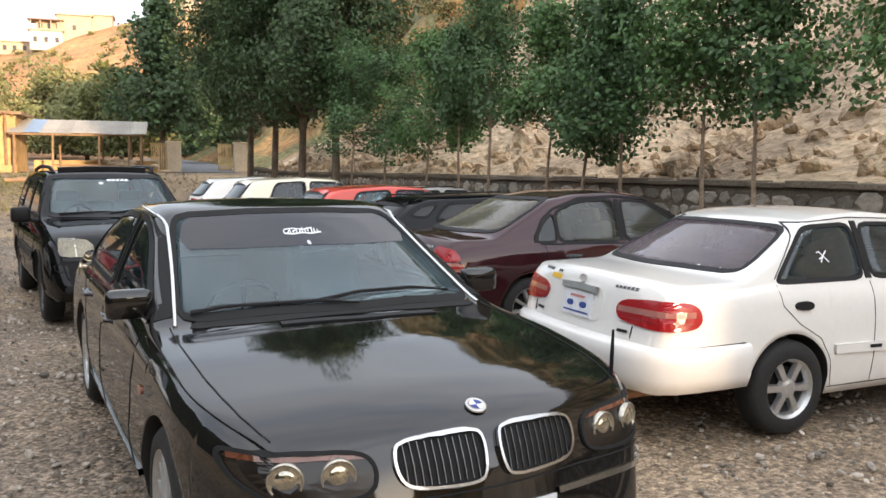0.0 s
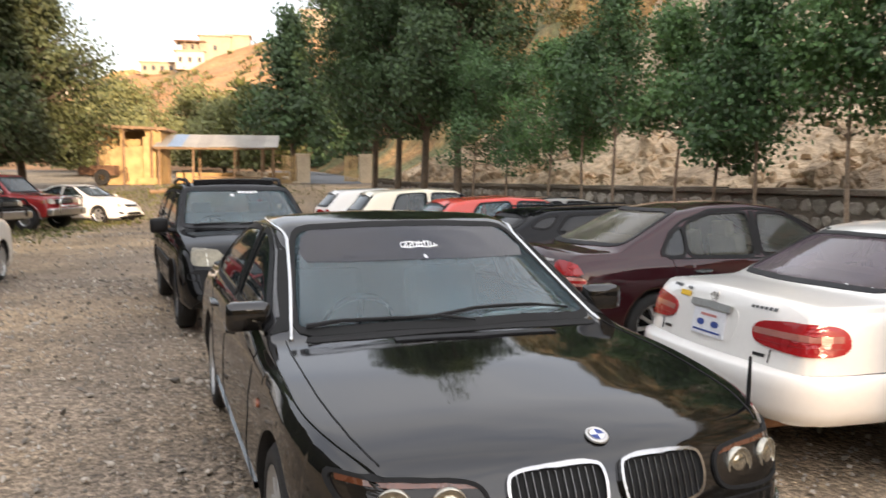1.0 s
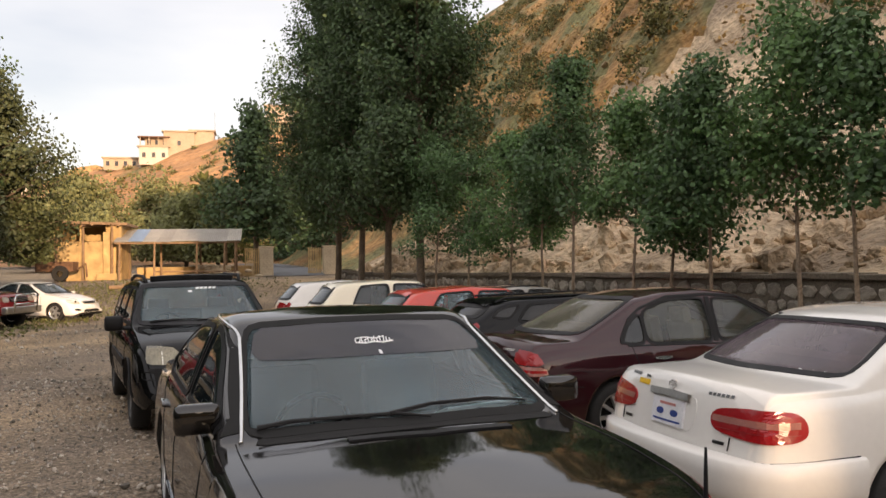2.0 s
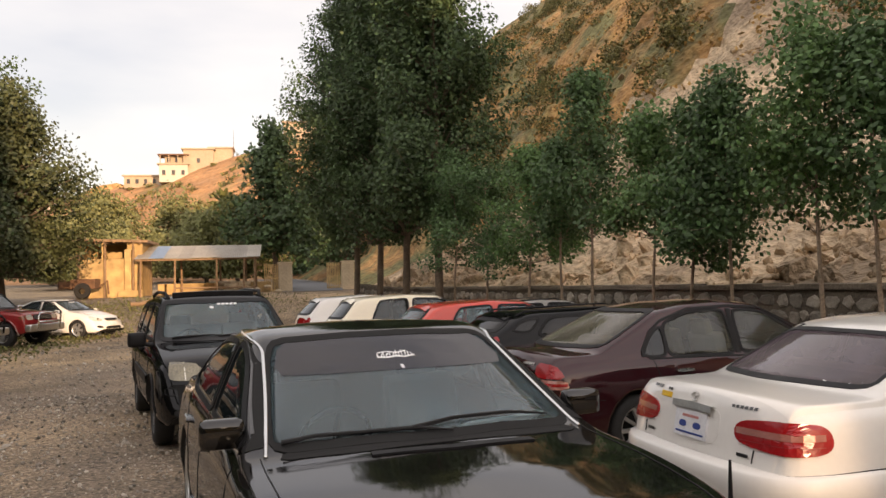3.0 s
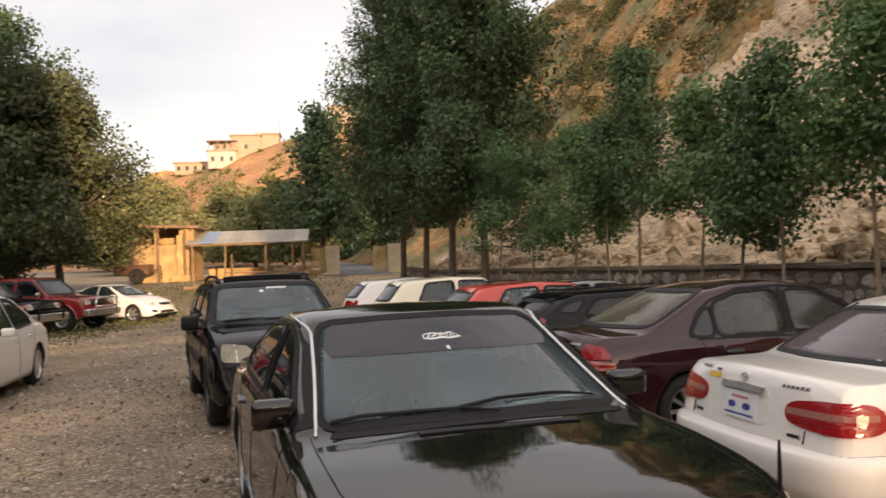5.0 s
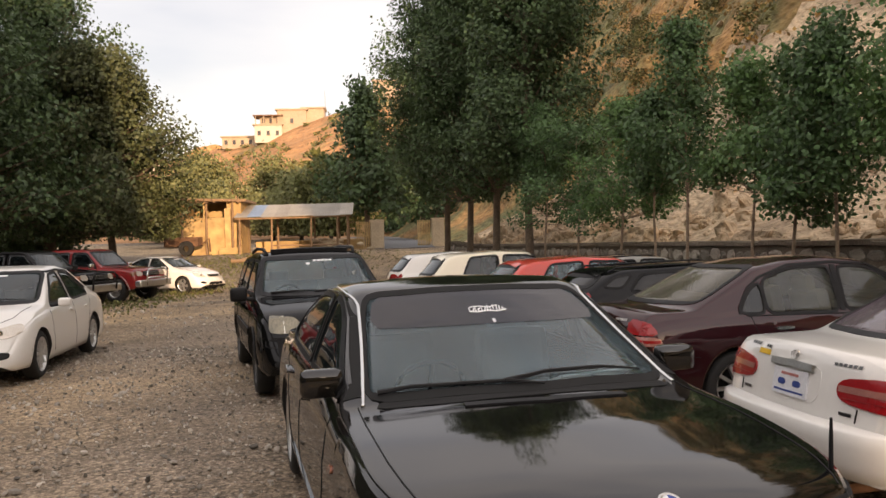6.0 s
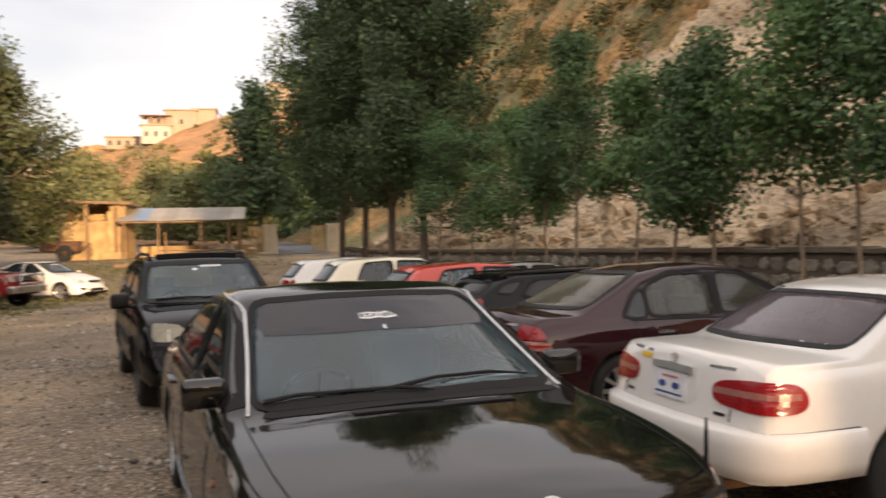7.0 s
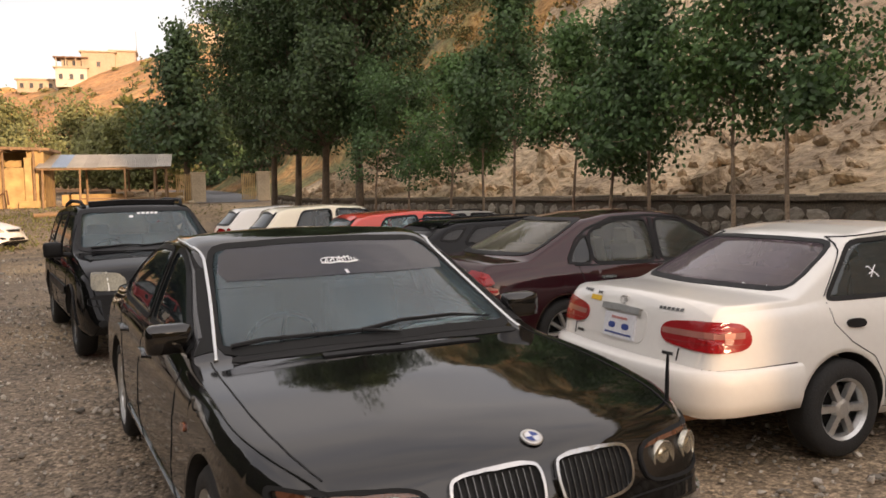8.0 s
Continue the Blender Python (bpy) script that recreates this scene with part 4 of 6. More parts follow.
    for y0, y1, z in ((-0.34, -0.54, 0.925), (0.42, 0.56, 0.945), (0.28, 0.34, 0.945)):
        n = max(2, int(abs(y1 - y0) / 0.03))
        for i in range(n):
            a = y0 + (y1 - y0) * i / n
            part("badge_bar", k.strip([(a, z), (a + (y1 - y0) / n * 0.7, z)], "rear", 0.015, 0.006, 0.006), M["dark_metal"], car)
    part("yellow_sticker", k.patch([(0.27, 0.893), (0.41, 0.893), (0.41, 0.925), (0.27, 0.925)], "rear", 0.004, 0, 0.004, rings=2), M["print_yellow"], car)
    for sg in (-1, 1):
        part("badge_bar", k.strip([(sg * 0.43, 0.672), (sg * 0.52, 0.672)], "rear", 0.018, 0.006, 0.008), M["dark_metal"], car)
    part("exhaust", tube([(-2.28, -0.40, 0.24), (-1.9, -0.40, 0.25)], 0.03, 10), M["rust"], car)
    mirror(car, k, 0.60, 0.92, (0.09, 0.17, 0.11), M["white_paint"])
    k.body(car, M["white_paint"])
    seats(car, s, M["beige"])
    make_wheels(car, s, 6, 0.185, M["alloy"])


def maroon_sedan():
    s = dict(wb=2.60, fo=0.88, ro=1.02, W=1.70, r=0.315, z0=0.21, arch=0.36, tumble=0.40, bow_f=0.30, bow_r=0.28, crown=0.045, tail_r=0.5, tail_c=0.11, tail_bow=0.07, soft=4, blur=0.04, mid=-0.25,
             top=((-2.32, 0.45), (-2.31, 0.72), (-2.25, 0.99), (-2.17, 1.02), (-1.88, 1.03), (-1.12, 1.365), (-0.75, 1.42), (-0.2, 1.435), (0.25, 1.40), (1.15, 0.99), (1.5, 0.93), (1.95, 0.80), (2.12, 0.68), (2.18, 0.42)),
             belt=((-2.3, 0.82), (-2.0, 0.92), (-1.2, 0.95), (0.0, 0.905), (0.9, 0.87), (1.6, 0.79), (2.1, 0.62)), dash=(0.85, 0.93), shelf=-1.5)
    car = car_at("maroon_sedan", 3.57, 8.36, 11.0, "dark maroon sedan parked with its boot towards the aisle")
    k = Skin(s)
    panes(car, k, "windshield", [(-0.68, 0.99), (0.68, 0.99), (0.55, 1.36), (-0.55, 1.36)], "front", M["glass_clear"])
    panes(car, k, "rear_window", [(-0.67, 1.045), (0.67, 1.045), (0.54, 1.36), (-0.54, 1.36)], "rear", M["glass_warm"], 0.018)
    for v, sg in (("right", -1), ("left", 1)):
        panes(car, k, "side_window", [(0.76, 0.945), (0.17, 1.325), (-0.16, 1.348), (-0.19, 0.93)], v, M["glass_side"], 0.016)
        panes(car, k, "side_window", [(-0.25, 0.93), (-0.24, 1.35), (-0.66, 1.338), (-0.98, 1.24), (-0.985, 0.94)], v, M["glass_side"], 0.016)
        panes(car, k, "quarter_window", [(-0.99, 0.942), (-0.985, 1.235), (-1.12, 1.15), (-1.235, 1.0), (-1.235, 0.95)], v, M["glass_black"], 0.014)
        part("window_surround", k.strip([(-1.255, 0.95), (-1.245, 1.01), (-1.13, 1.168), (-0.985, 1.262), (-0.66, 1.360), (-0.2, 1.374), (0.17, 1.350), (0.5, 1.15)], v, 0.022, 0.006, 0.008), M["trim"], car, "black window surround")
        part("belt_trim", k.strip([(0.76, 0.925), (-0.2, 0.918), (-1.2, 0.935)], v, 0.010, 0.007), M["trim"], car)
        part("pillar_strip", k.strip([(-0.225, 0.94), (-0.20, 1.35)], v, 0.05, 0.007, 0.01), M["trim"], car)
        for line in ([(-0.24, 0.92), (-0.26, 0.55), (-0.26, 0.27)], [(-1.16, 0.93), (-1.12, 0.80), (-0.98, 0.62), (-0.90, 0.40)], [(0.80, 0.88), (0.82, 0.6), (0.75, 0.3)]):
            part("door_seam", k.strip(line, v), M["seam"], car)
        for x in (-0.06, -0.86):
            part("door_handle", k.patch([(x - 0.09, 0.80), (x + 0.09, 0.80), (x + 0.09, 0.832), (x - 0.09, 0.832)], v, 0.032, 2, 0.035, rings=2), M["chrome"], car, "chrome handle")
        d = "rear_right" if sg < 0 else "rear_left"
        t = part("taillight", k.patch([(-1.16, 0.805), (-0.87, 0.80), (-0.92, 0.88), (-1.0, 0.922), (-1.15, 0.925)], d, 0.020, 1, 0.03, 0.025, 6), M["red_lens"], car, "red over clear tail lamp")
        part("lower_lens", k.patch([(-1.17, 0.72), (-0.84, 0.71), (-0.865, 0.79), (-1.165, 0.795)], d, 0.020, 1, 0.03, 0.025, 6), M["pink_lens"], t, "pale lower lens")
        part("lower_stripe", k.strip([(-1.16, 0.755), (-0.86, 0.748)], d, 0.026, 0.025, 0.008), M["red_lens"], t)
        part("headlight", k.patch([(sg * 0.45, 0.62), (sg * 0.76, 0.63), (sg * 0.74, 0.76), (sg * 0.5, 0.74)], "front", 0.01, 2, 0.015), M["clear_lens"], car)
        part("bumper_seam", k.strip([(-2.25, 0.64), (-1.95, 0.63), (-1.68, 0.60)], v, 0.007), M["seam"], car)
    part("boot_trim", k.strip([(-0.36, 0.80), (0.36, 0.80)], "rear", 0.03, 0.02, 0.02), M["chrome"], car)
    for i in range(6):
        part("badge_bar", k.strip([(-0.34 - i * 0.03, 0.92), (-0.36 - i * 0.03, 0.92)], "rear", 0.02, 0.006, 0.006), M["satin"], car)
    plate(car, k, "rear", 0.0, 0.70, 0.33, 0.155, 0.014)
    mirror(car, k, 0.68, 0.93, (0.10, 0.18, 0.12), M["maroon_paint"])
    k.body(car, M["maroon_paint"])
    seats(car, s, M["beige"])
    make_wheels(car, s, 10, 0.215, M["alloy"])


def black_suv():
    s = dict(wb=2.625, fo=0.93, ro=0.95, W=1.765, r=0.345, z0=0.30, arch=0.395, tumble=0.24, bow_f=0.20, bow_r=0.12, crown=0.035, nose_r=0.6, nose_c=0.22, tail_c=0.12, mid=-0.4, lift=0.14, seat_x=0.2,
             top=((-2.262, 0.60), (-2.25, 1.05), (-2.05, 1.50), (-1.9, 1.555), (-1.0, 1.60), (0.0, 1.60), (0.30, 1.57), (1.02, 1.09), (1.5, 1.05), (1.95, 0.98), (2.16, 0.90), (2.23, 0.72), (2.243, 0.5)),
             belt=((-2.2, 1.05), (-1.0, 1.06), (0.5, 1.02), (1.0, 1.0), (1.6, 0.95), (2.15, 0.82)), dash=(0.9, 1.05), shelf=-1.7)
    car = car_at("black_suv", -1.91, 10.9, -71.5, "dusty black compact off-roader with a missing front bumper corner")
    k = Skin(s)
    g = panes(car, k, "windshield", [(-0.74, 1.085), (0.74, 1.085), (0.64, 1.53), (-0.64, 1.53)], "front", M["glass_clear"], 0.035)
    for i in range(5):
        part("sticker_stroke", k.strip([(-0.02 + i * 0.05, 1.475), (0.02 + i * 0.05, 1.482)], "front", 0.02, 0.005, 0.003), M["sticker"], g, "white lettering bar")
    part("badge_sticker", k.patch([(-0.12, 1.43), (-0.07, 1.43), (-0.07, 1.455), (-0.12, 1.455)], "front", 0.005, 1, 0.003, rings=2), M["sticker"], g)
    panes(car, k, "rear_window", [(-0.62, 1.10), (0.62, 1.10), (0.56, 1.48), (-0.56, 1.48)], "rear", M["glass_dark"])
    for v, sg in (("right", -1), ("left", 1)):
        panes(car, k, "side_window", [(0.78, 1.075), (0.28, 1.49), (-0.28, 1.51), (-0.30, 1.075)], v, M["glass_black"], 0.025)
        panes(car, k, "side_window", [(-0.37, 1.075), (-0.37, 1.51), (-1.05, 1.50), (-1.20, 1.10)], v, M["glass_black"], 0.025)
        panes(car, k, "quarter_window", [(-1.28, 1.12), (-1.15, 1.49), (-1.80, 1.46), (-1.90, 1.16)], v, M["glass_black"], 0.025)
        for line in ([(-0.34, 1.05), (-0.34, 0.40)], [(0.85, 1.0), (0.85, 0.42)], [(-1.22, 1.05), (-0.95, 0.65), (-0.9, 0.42)]):
            part("door_seam", k.strip(line, v), M["seam"], car)
        part("body_moulding", k.strip([(0.85, 0.66), (-0.92, 0.68)], v, 0.09, 0.018, 0.02), M["trim"], car)
        for x in (-0.18, -1.02):
            part("door_handle", k.patch([(x - 0.09, 0.93), (x + 0.09, 0.93), (x + 0.09, 0.97), (x - 0.09, 0.97)], v, 0.03, 2, 0.035, rings=2), M["trim"], car)
        part("roof_rail", tube([k.lay((0.15, sg * 0.56), "top", 0.0), k.lay((0.0, sg * 0.58), "top", 0.055), k.lay((-0.9, sg * 0.58), "top", 0.06), k.lay((-1.75, sg * 0.56), "top", 0.05), k.lay((-1.9, sg * 0.55), "top", 0.0)], 0.022, 8), M["trim"], car, "black roof rail", True)
        part("headlight", k.patch([(sg * 0.43, 0.745), (sg * 0.70, 0.745), (sg * 0.755, 0.77), (sg * 0.75, 0.915), (sg * 0.69, 0.925), (sg * 0.45, 0.90)], "front", 0.010, 1, 0.02), M["hazy_lens"], car, "hazy yellowed headlight")
        part("lamp_divider", k.strip([(sg * 0.60, 0.745), (sg * 0.605, 0.918)], "front", 0.012, 0.013, 0.006), M["lamp_rim"], car, "pale divider in the hazy headlight")
        part("fog_lamp", k.patch([(sg * 0.58, 0.40), (sg * 0.72, 0.40), (sg * 0.72, 0.47), (sg * 0.58, 0.47)], "front", 0.01, 2, 0.01, rings=3), M["seam"], car)
        part("fender_flare", k.strip([(1.3125 + 0.40 * math.cos(a), 0.345 + 0.40 * math.sin(a)) for a in np.linspace(0.1, 3.0, 16)], v, 0.05, 0.016, 0.02), M["trim"], car)
        part("taillight", k.patch([(sg * 0.68, 0.85), (sg * 0.82, 0.85), (sg * 0.76, 1.35), (sg * 0.68, 1.35)], "rear", 0.01, 2, 0.01), M["red_lens"], car)
    part("wind_deflector", k.strip([(0.02, -0.50), (0.06, 0.0), (0.02, 0.50)], "top", 0.07, 0.05, 0.055), M["trim"], car, "black roof wind deflector")
    part("grille", k.patch([(-0.36, 0.74), (0.36, 0.74), (0.38, 0.88), (-0.38, 0.88)], "front", 0.006, 2, 0.02), M["seam"], car)
    part("grille_bar", k.strip([(-0.35, 0.81), (0.35, 0.81)], "front", 0.025, 0.02, 0.02), M["satin"], car)
    part("front_bumper", k.patch([(-0.82, 0.33), (0.82, 0.33), (0.85, 0.71), (-0.85, 0.71)], "front", 0.0025, 1, 0.01), M["seam"], car, "cracked black plastic bumper")
    part("bumper_gap", k.patch([(-0.80, 0.60), (0.60, 0.60), (0.60, 0.69), (-0.80, 0.69)], "front", 0.004, 1, 0.02), M["seam"], car, "dark gap above the bumper")
    part("bumper_corner", k.patch([(0.15, 0.58), (0.80, 0.58), (0.78, 0.68), (0.15, 0.68)], "front", 0.03, 2, 0.04), M["trim"], car, "bare black bumper piece")
    part("lower_intake", k.patch([(-0.55, 0.42), (0.5, 0.42), (0.5, 0.54), (-0.55, 0.54)], "front", 0.006, 1, 0.02), M["seam"], car)
    plate(car, k, "front", 0.1, 0.56, 0.33, 0.12, 0.02, False)
    wipers(car, k, ([(-0.1, 1.10), (0.3, 1.13), (0.62, 1.12)], [(-0.6, 1.10), (-0.2, 1.12), (0.0, 1.11)]))
    mirror(car, k, 0.74, 1.04, (0.12, 0.20, 0.17), M["trim"], out=0.07)
    k.body(car, M["dusty_black_paint"])
    seats(car, s, M["seat"])
    make_wheels(car, s, 6, 0.22, M["dark_metal"])


def hatchback(name, x, y, heading, paint_mat, label, glass_mat, long=0.0, height=1.46, tail_down=0.0, lens="red_lens"):
    s = dict(wb=2.45 + long, fo=0.75, ro=0.60 + tail_down, W=1.66, r=0.295, z0=0.21, arch=0.335, tumble=0.32, bow_f=0.26, bow_r=0.20, crown=0.045, tail_r=0.5, tail_c=0.18, mid=-0.3, seat_x=0.2)
    e, h = -s["wb"] / 2 - s["ro"], height
    s["top"] = ((e, 0.45), (e + 0.02, 0.95), (e + 0.10, 1.02), (e + 0.42, h - 0.10), (e + 0.62, h - 0.04), (-0.3, h), (0.38, h - 0.035), (1.22, 0.98), (1.5, 0.90), (1.85, 0.76), (s["wb"] / 2 + 0.72, 0.6), (s["wb"] / 2 + 0.75, 0.42))
    s["belt"] = ((e, 0.90), (e + 0.4, 0.98), (-0.5, 0.93), (0.8, 0.88), (1.4, 0.80), (1.9, 0.62))
    s["dash"], s["shelf"] = (0.85, 0.92), e + 0.6
    car = car_at(name, x, y, heading, label)
    k = Skin(s)
    panes(car, k, "windshield", [(-0.66, 0.98), (0.66, 0.98), (0.56, h - 0.09), (-0.56, h - 0.09)], "front", M["glass_clear"])
    panes(car, k, "rear_window", [(-0.62, 1.05), (0.62, 1.05), (0.54, h - 0.12), (-0.54, h - 0.12)], "rear", glass_mat, 0.03)
    for v, sg in (("right", -1), ("left", 1)):
        t = h - 0.085
        panes(car, k, "side_window", [(0.86, 0.95), (0.40, t - 0.01), (-0.24, t + 0.01), (-0.26, 0.955)], v, glass_mat, 0.022)
        panes(car, k, "side_window", [(-0.33, 0.96), (-0.32, t + 0.01), (e + 0.95, t - 0.02), (e + 0.78, 1.03), (e + 0.82, 0.985)], v, glass_mat, 0.022)
        if long:
            panes(car, k, "quarter_window", [(e + 0.68, 1.03), (e + 0.86, t - 0.02), (e + 0.60, t - 0.05), (e + 0.42, 1.06)], v, glass_mat, 0.02)
        for line in ([(-0.29, 0.93), (-0.30, 0.3)], [(0.8, 0.86), (0.8, 0.3)], [(e + 0.80, 0.95), (e + 0.95, 0.65), (e + 1.05, 0.4)]):
            part("door_seam", k.strip(line, v), M["seam"], car)
        for hx in (-0.12, e + 1.0):
            part("door_handle", k.patch([(hx - 0.08, 0.80), (hx + 0.08, 0.80), (hx + 0.08, 0.832), (hx - 0.08, 0.832)], v, 0.028, 2, 0.03, rings=2), paint_mat, car)
        part("taillight", k.patch([(sg * 0.60, 0.78), (sg * 0.78, 0.78), (sg * 0.74, 1.0), (sg * 0.64, 1.0)], "rear", 0.012, 2, 0.018), M[lens], car)
        part("side_lens", k.patch([(e + 0.03, 0.80), (e + 0.22, 0.82), (e + 0.20, 0.98), (e + 0.08, 1.0)], v, 0.012, 2, 0.018), M[lens], car)
        part("headlight", k.patch([(sg * 0.42, 0.62), (sg * 0.74, 0.64), (sg * 0.72, 0.78), (sg * 0.5, 0.74)], "front", 0.01, 2, 0.015), M["clear_lens"], car)
        if long:
            part("roof_rail", tube([k.lay((0.1, sg * 0.5), "top", 0.0), k.lay((0.0, sg * 0.52), "top", 0.03), k.lay((e + 0.7, sg * 0.52), "top", 0.03), k.lay((e + 0.6, sg * 0.5), "top", 0.0)], 0.014, 6), M["trim"], car)
    part("rear_spoiler", k.strip([(e + 0.50, -0.50), (e + 0.46, 0.0), (e + 0.50, 0.50)], "top", 0.10, 0.02, 0.03), paint_mat, car)
    plate(car, k, "rear", 0.0, 0.72, 0.33, 0.15, 0.014, False)
    mirror(car, k, 0.72, 0.92, (0.09, 0.17, 0.12), paint_mat)
    k.body(car, paint_mat)
    seats(car, s, M["seat"])
    make_wheels(car, s, 8, 0.19, M["alloy"])


def aisle_sedan(name, x, y, heading, label, wb=2.60, W=1.70, h=1.45, fo=0.88, ro=1.0, dark=True):
    """White saloon that shows its front: used for the car over the aisle and the one by the shed."""
    e, f = -wb / 2 - ro, wb / 2 + fo
    s = dict(wb=wb, fo=fo, ro=ro, W=W, r=0.32, z0=0.20, arch=0.36, tumble=0.38, bow_f=0.32, bow_r=0.28, crown=0.045, mid=-0.25, nose_r=0.85, nose_c=0.30,
             top=((e, 0.45), (e + 0.02, 0.80), (e + 0.10, 0.99), (e + 0.5, 1.03), (-0.95, h - 0.06), (-0.5, h - 0.005), (-0.15, h), (0.25, h - 0.04), (1.12, 1.0), (1.55, 0.93), (f - 0.22, 0.78), (f - 0.06, 0.66), (f, 0.42)),
             belt=((e, 0.84), (-1.5, 0.97), (0.0, 0.92), (0.9, 0.88), (1.6, 0.79), (f, 0.60)), dash=(0.88, 0.94), shelf=-1.5)
    car = car_at(name, x, y, heading, label)
    k = Skin(s)
    gm = M["glass_black"] if dark else M["glass_dark"]
    g = panes(car, k, "windshield", [(-0.69, 0.99), (0.69, 0.99), (0.57, h - 0.085), (-0.57, h - 0.085)], "front", M["glass_dark"], 0.03)
    part("sticker_stroke", k.strip([(-0.15, h - 0.14), (0.15, h - 0.14)], "front", 0.02, 0.005, 0.002), M["sticker"], g)
    panes(car, k, "rear_window", [(-0.66, 1.05), (0.66, 1.05), (0.54, h - 0.08), (-0.54, h - 0.08)], "rear", gm)
    t = h - 0.12
    for v, sg in (("right", -1), ("left", 1)):
        panes(car, k, "side_window", [(0.74, 0.955), (0.18, t - 0.01), (-0.20, t + 0.015), (-0.22, 0.95)], v, gm, 0.022)
        panes(car, k, "side_window", [(-0.29, 0.95), (-0.28, t + 0.015), (-0.66, t - 0.01), (-1.16, 1.08), (-1.22, 0.985)], v, gm, 0.022)
        for line in ([(-0.26, 0.92), (-0.28, 0.28)], [(0.84, 0.88), (0.86, 0.6), (0.78, 0.3)], [(-1.2, 0.95), (-1.02, 0.62), (-0.93, 0.4)]):
            part("door_seam", k.strip(line, v), M["seam"], car)
        part("visor_strip", k.strip([(0.2, t + 0.015), (-0.25, t + 0.04), (-0.68, t + 0.015), (-1.2, 1.09)], v, 0.025, 0.012, 0.012), M["trim"], car)
        for hx in (-0.10, -0.92):
            part("door_handle", k.patch([(hx - 0.09, 0.80), (hx + 0.09, 0.80), (hx + 0.09, 0.835), (hx - 0.09, 0.835)], v, 0.03, 2, 0.035, rings=2), M["white_paint"], car)
        lamp = part("headlight", k.patch([(sg * 0.40, 0.60), (sg * 0.66, 0.60), (sg * 0.80, 0.68), (sg * 0.74, 0.78), (sg * 0.44, 0.70)], "front", 0.010, 2, 0.018), M["clear_lens"], car, "clear swept headlight")
        c = k.lay((sg * 0.54, 0.66), "front", 0.014)
        bm = lathe([(0.05, 0.01), (0.05, -0.02), (0.03, 0.0), (0.001, 0.008)], 18, "X")
        bmesh.ops.transform(bm, matrix=Matrix.Translation(c), verts=bm.verts)
        part("lamp", bm, M["lamp_bowl"], lamp)
        part("fog_recess", k.patch([(sg * 0.52, 0.35), (sg * 0.70, 0.36), (sg * 0.68, 0.44), (sg * 0.54, 0.44)], "front", 0.006, 2, 0.012, rings=3), M["seam"], car)
        part("taillight", k.patch([(sg * 0.5, 0.76), (sg * 0.76, 0.76), (sg * 0.74, 0.92), (sg * 0.52, 0.92)], "rear", 0.01, 2, 0.012), M["red_lens"], car)
        part("hood_seam", k.strip([(1.08, sg * 0.66), (1.6, sg * 0.60), (f - 0.25, sg * 0.42)], "top", 0.007), M["seam"], car)
    part("grille", k.patch([(-0.30, 0.59), (0.30, 0.59), (0.36, 0.70), (-0.36, 0.70)], "front", 0.008, 2, 0.02), M["seam"], car)
    part("grille_frame", k.frame_of([(-0.30, 0.59), (0.30, 0.59), (0.36, 0.70), (-0.36, 0.70)], "front", 0.02, 0.018, 2, 0.02), M["satin"], car)
    part("lower_intake", k.patch([(-0.42, 0.31), (0.42, 0.31), (0.36, 0.41), (-0.36, 0.41)], "front", 0.006, 2, 0.02), M["seam"], car)
    plate(car, k, "front", 0.0, 0.50, 0.33, 0.11, 0.018, False)
    wipers(car, k, ([(-0.6, 1.0), (-0.2, 1.03), (0.0, 1.0)], [(-0.05, 1.0), (0.3, 1.04), (0.55, 1.02)]))
    mirror(car, k, 0.70, 0.93, (0.10, 0.18, 0.12), M["white_paint"])
    k.body(car, M["white_paint"])
    seats(car, s, M["seat"])
    make_wheels(car, s, 12 if dark else 5, 0.225, M["alloy"], "spoke" if dark else "double")


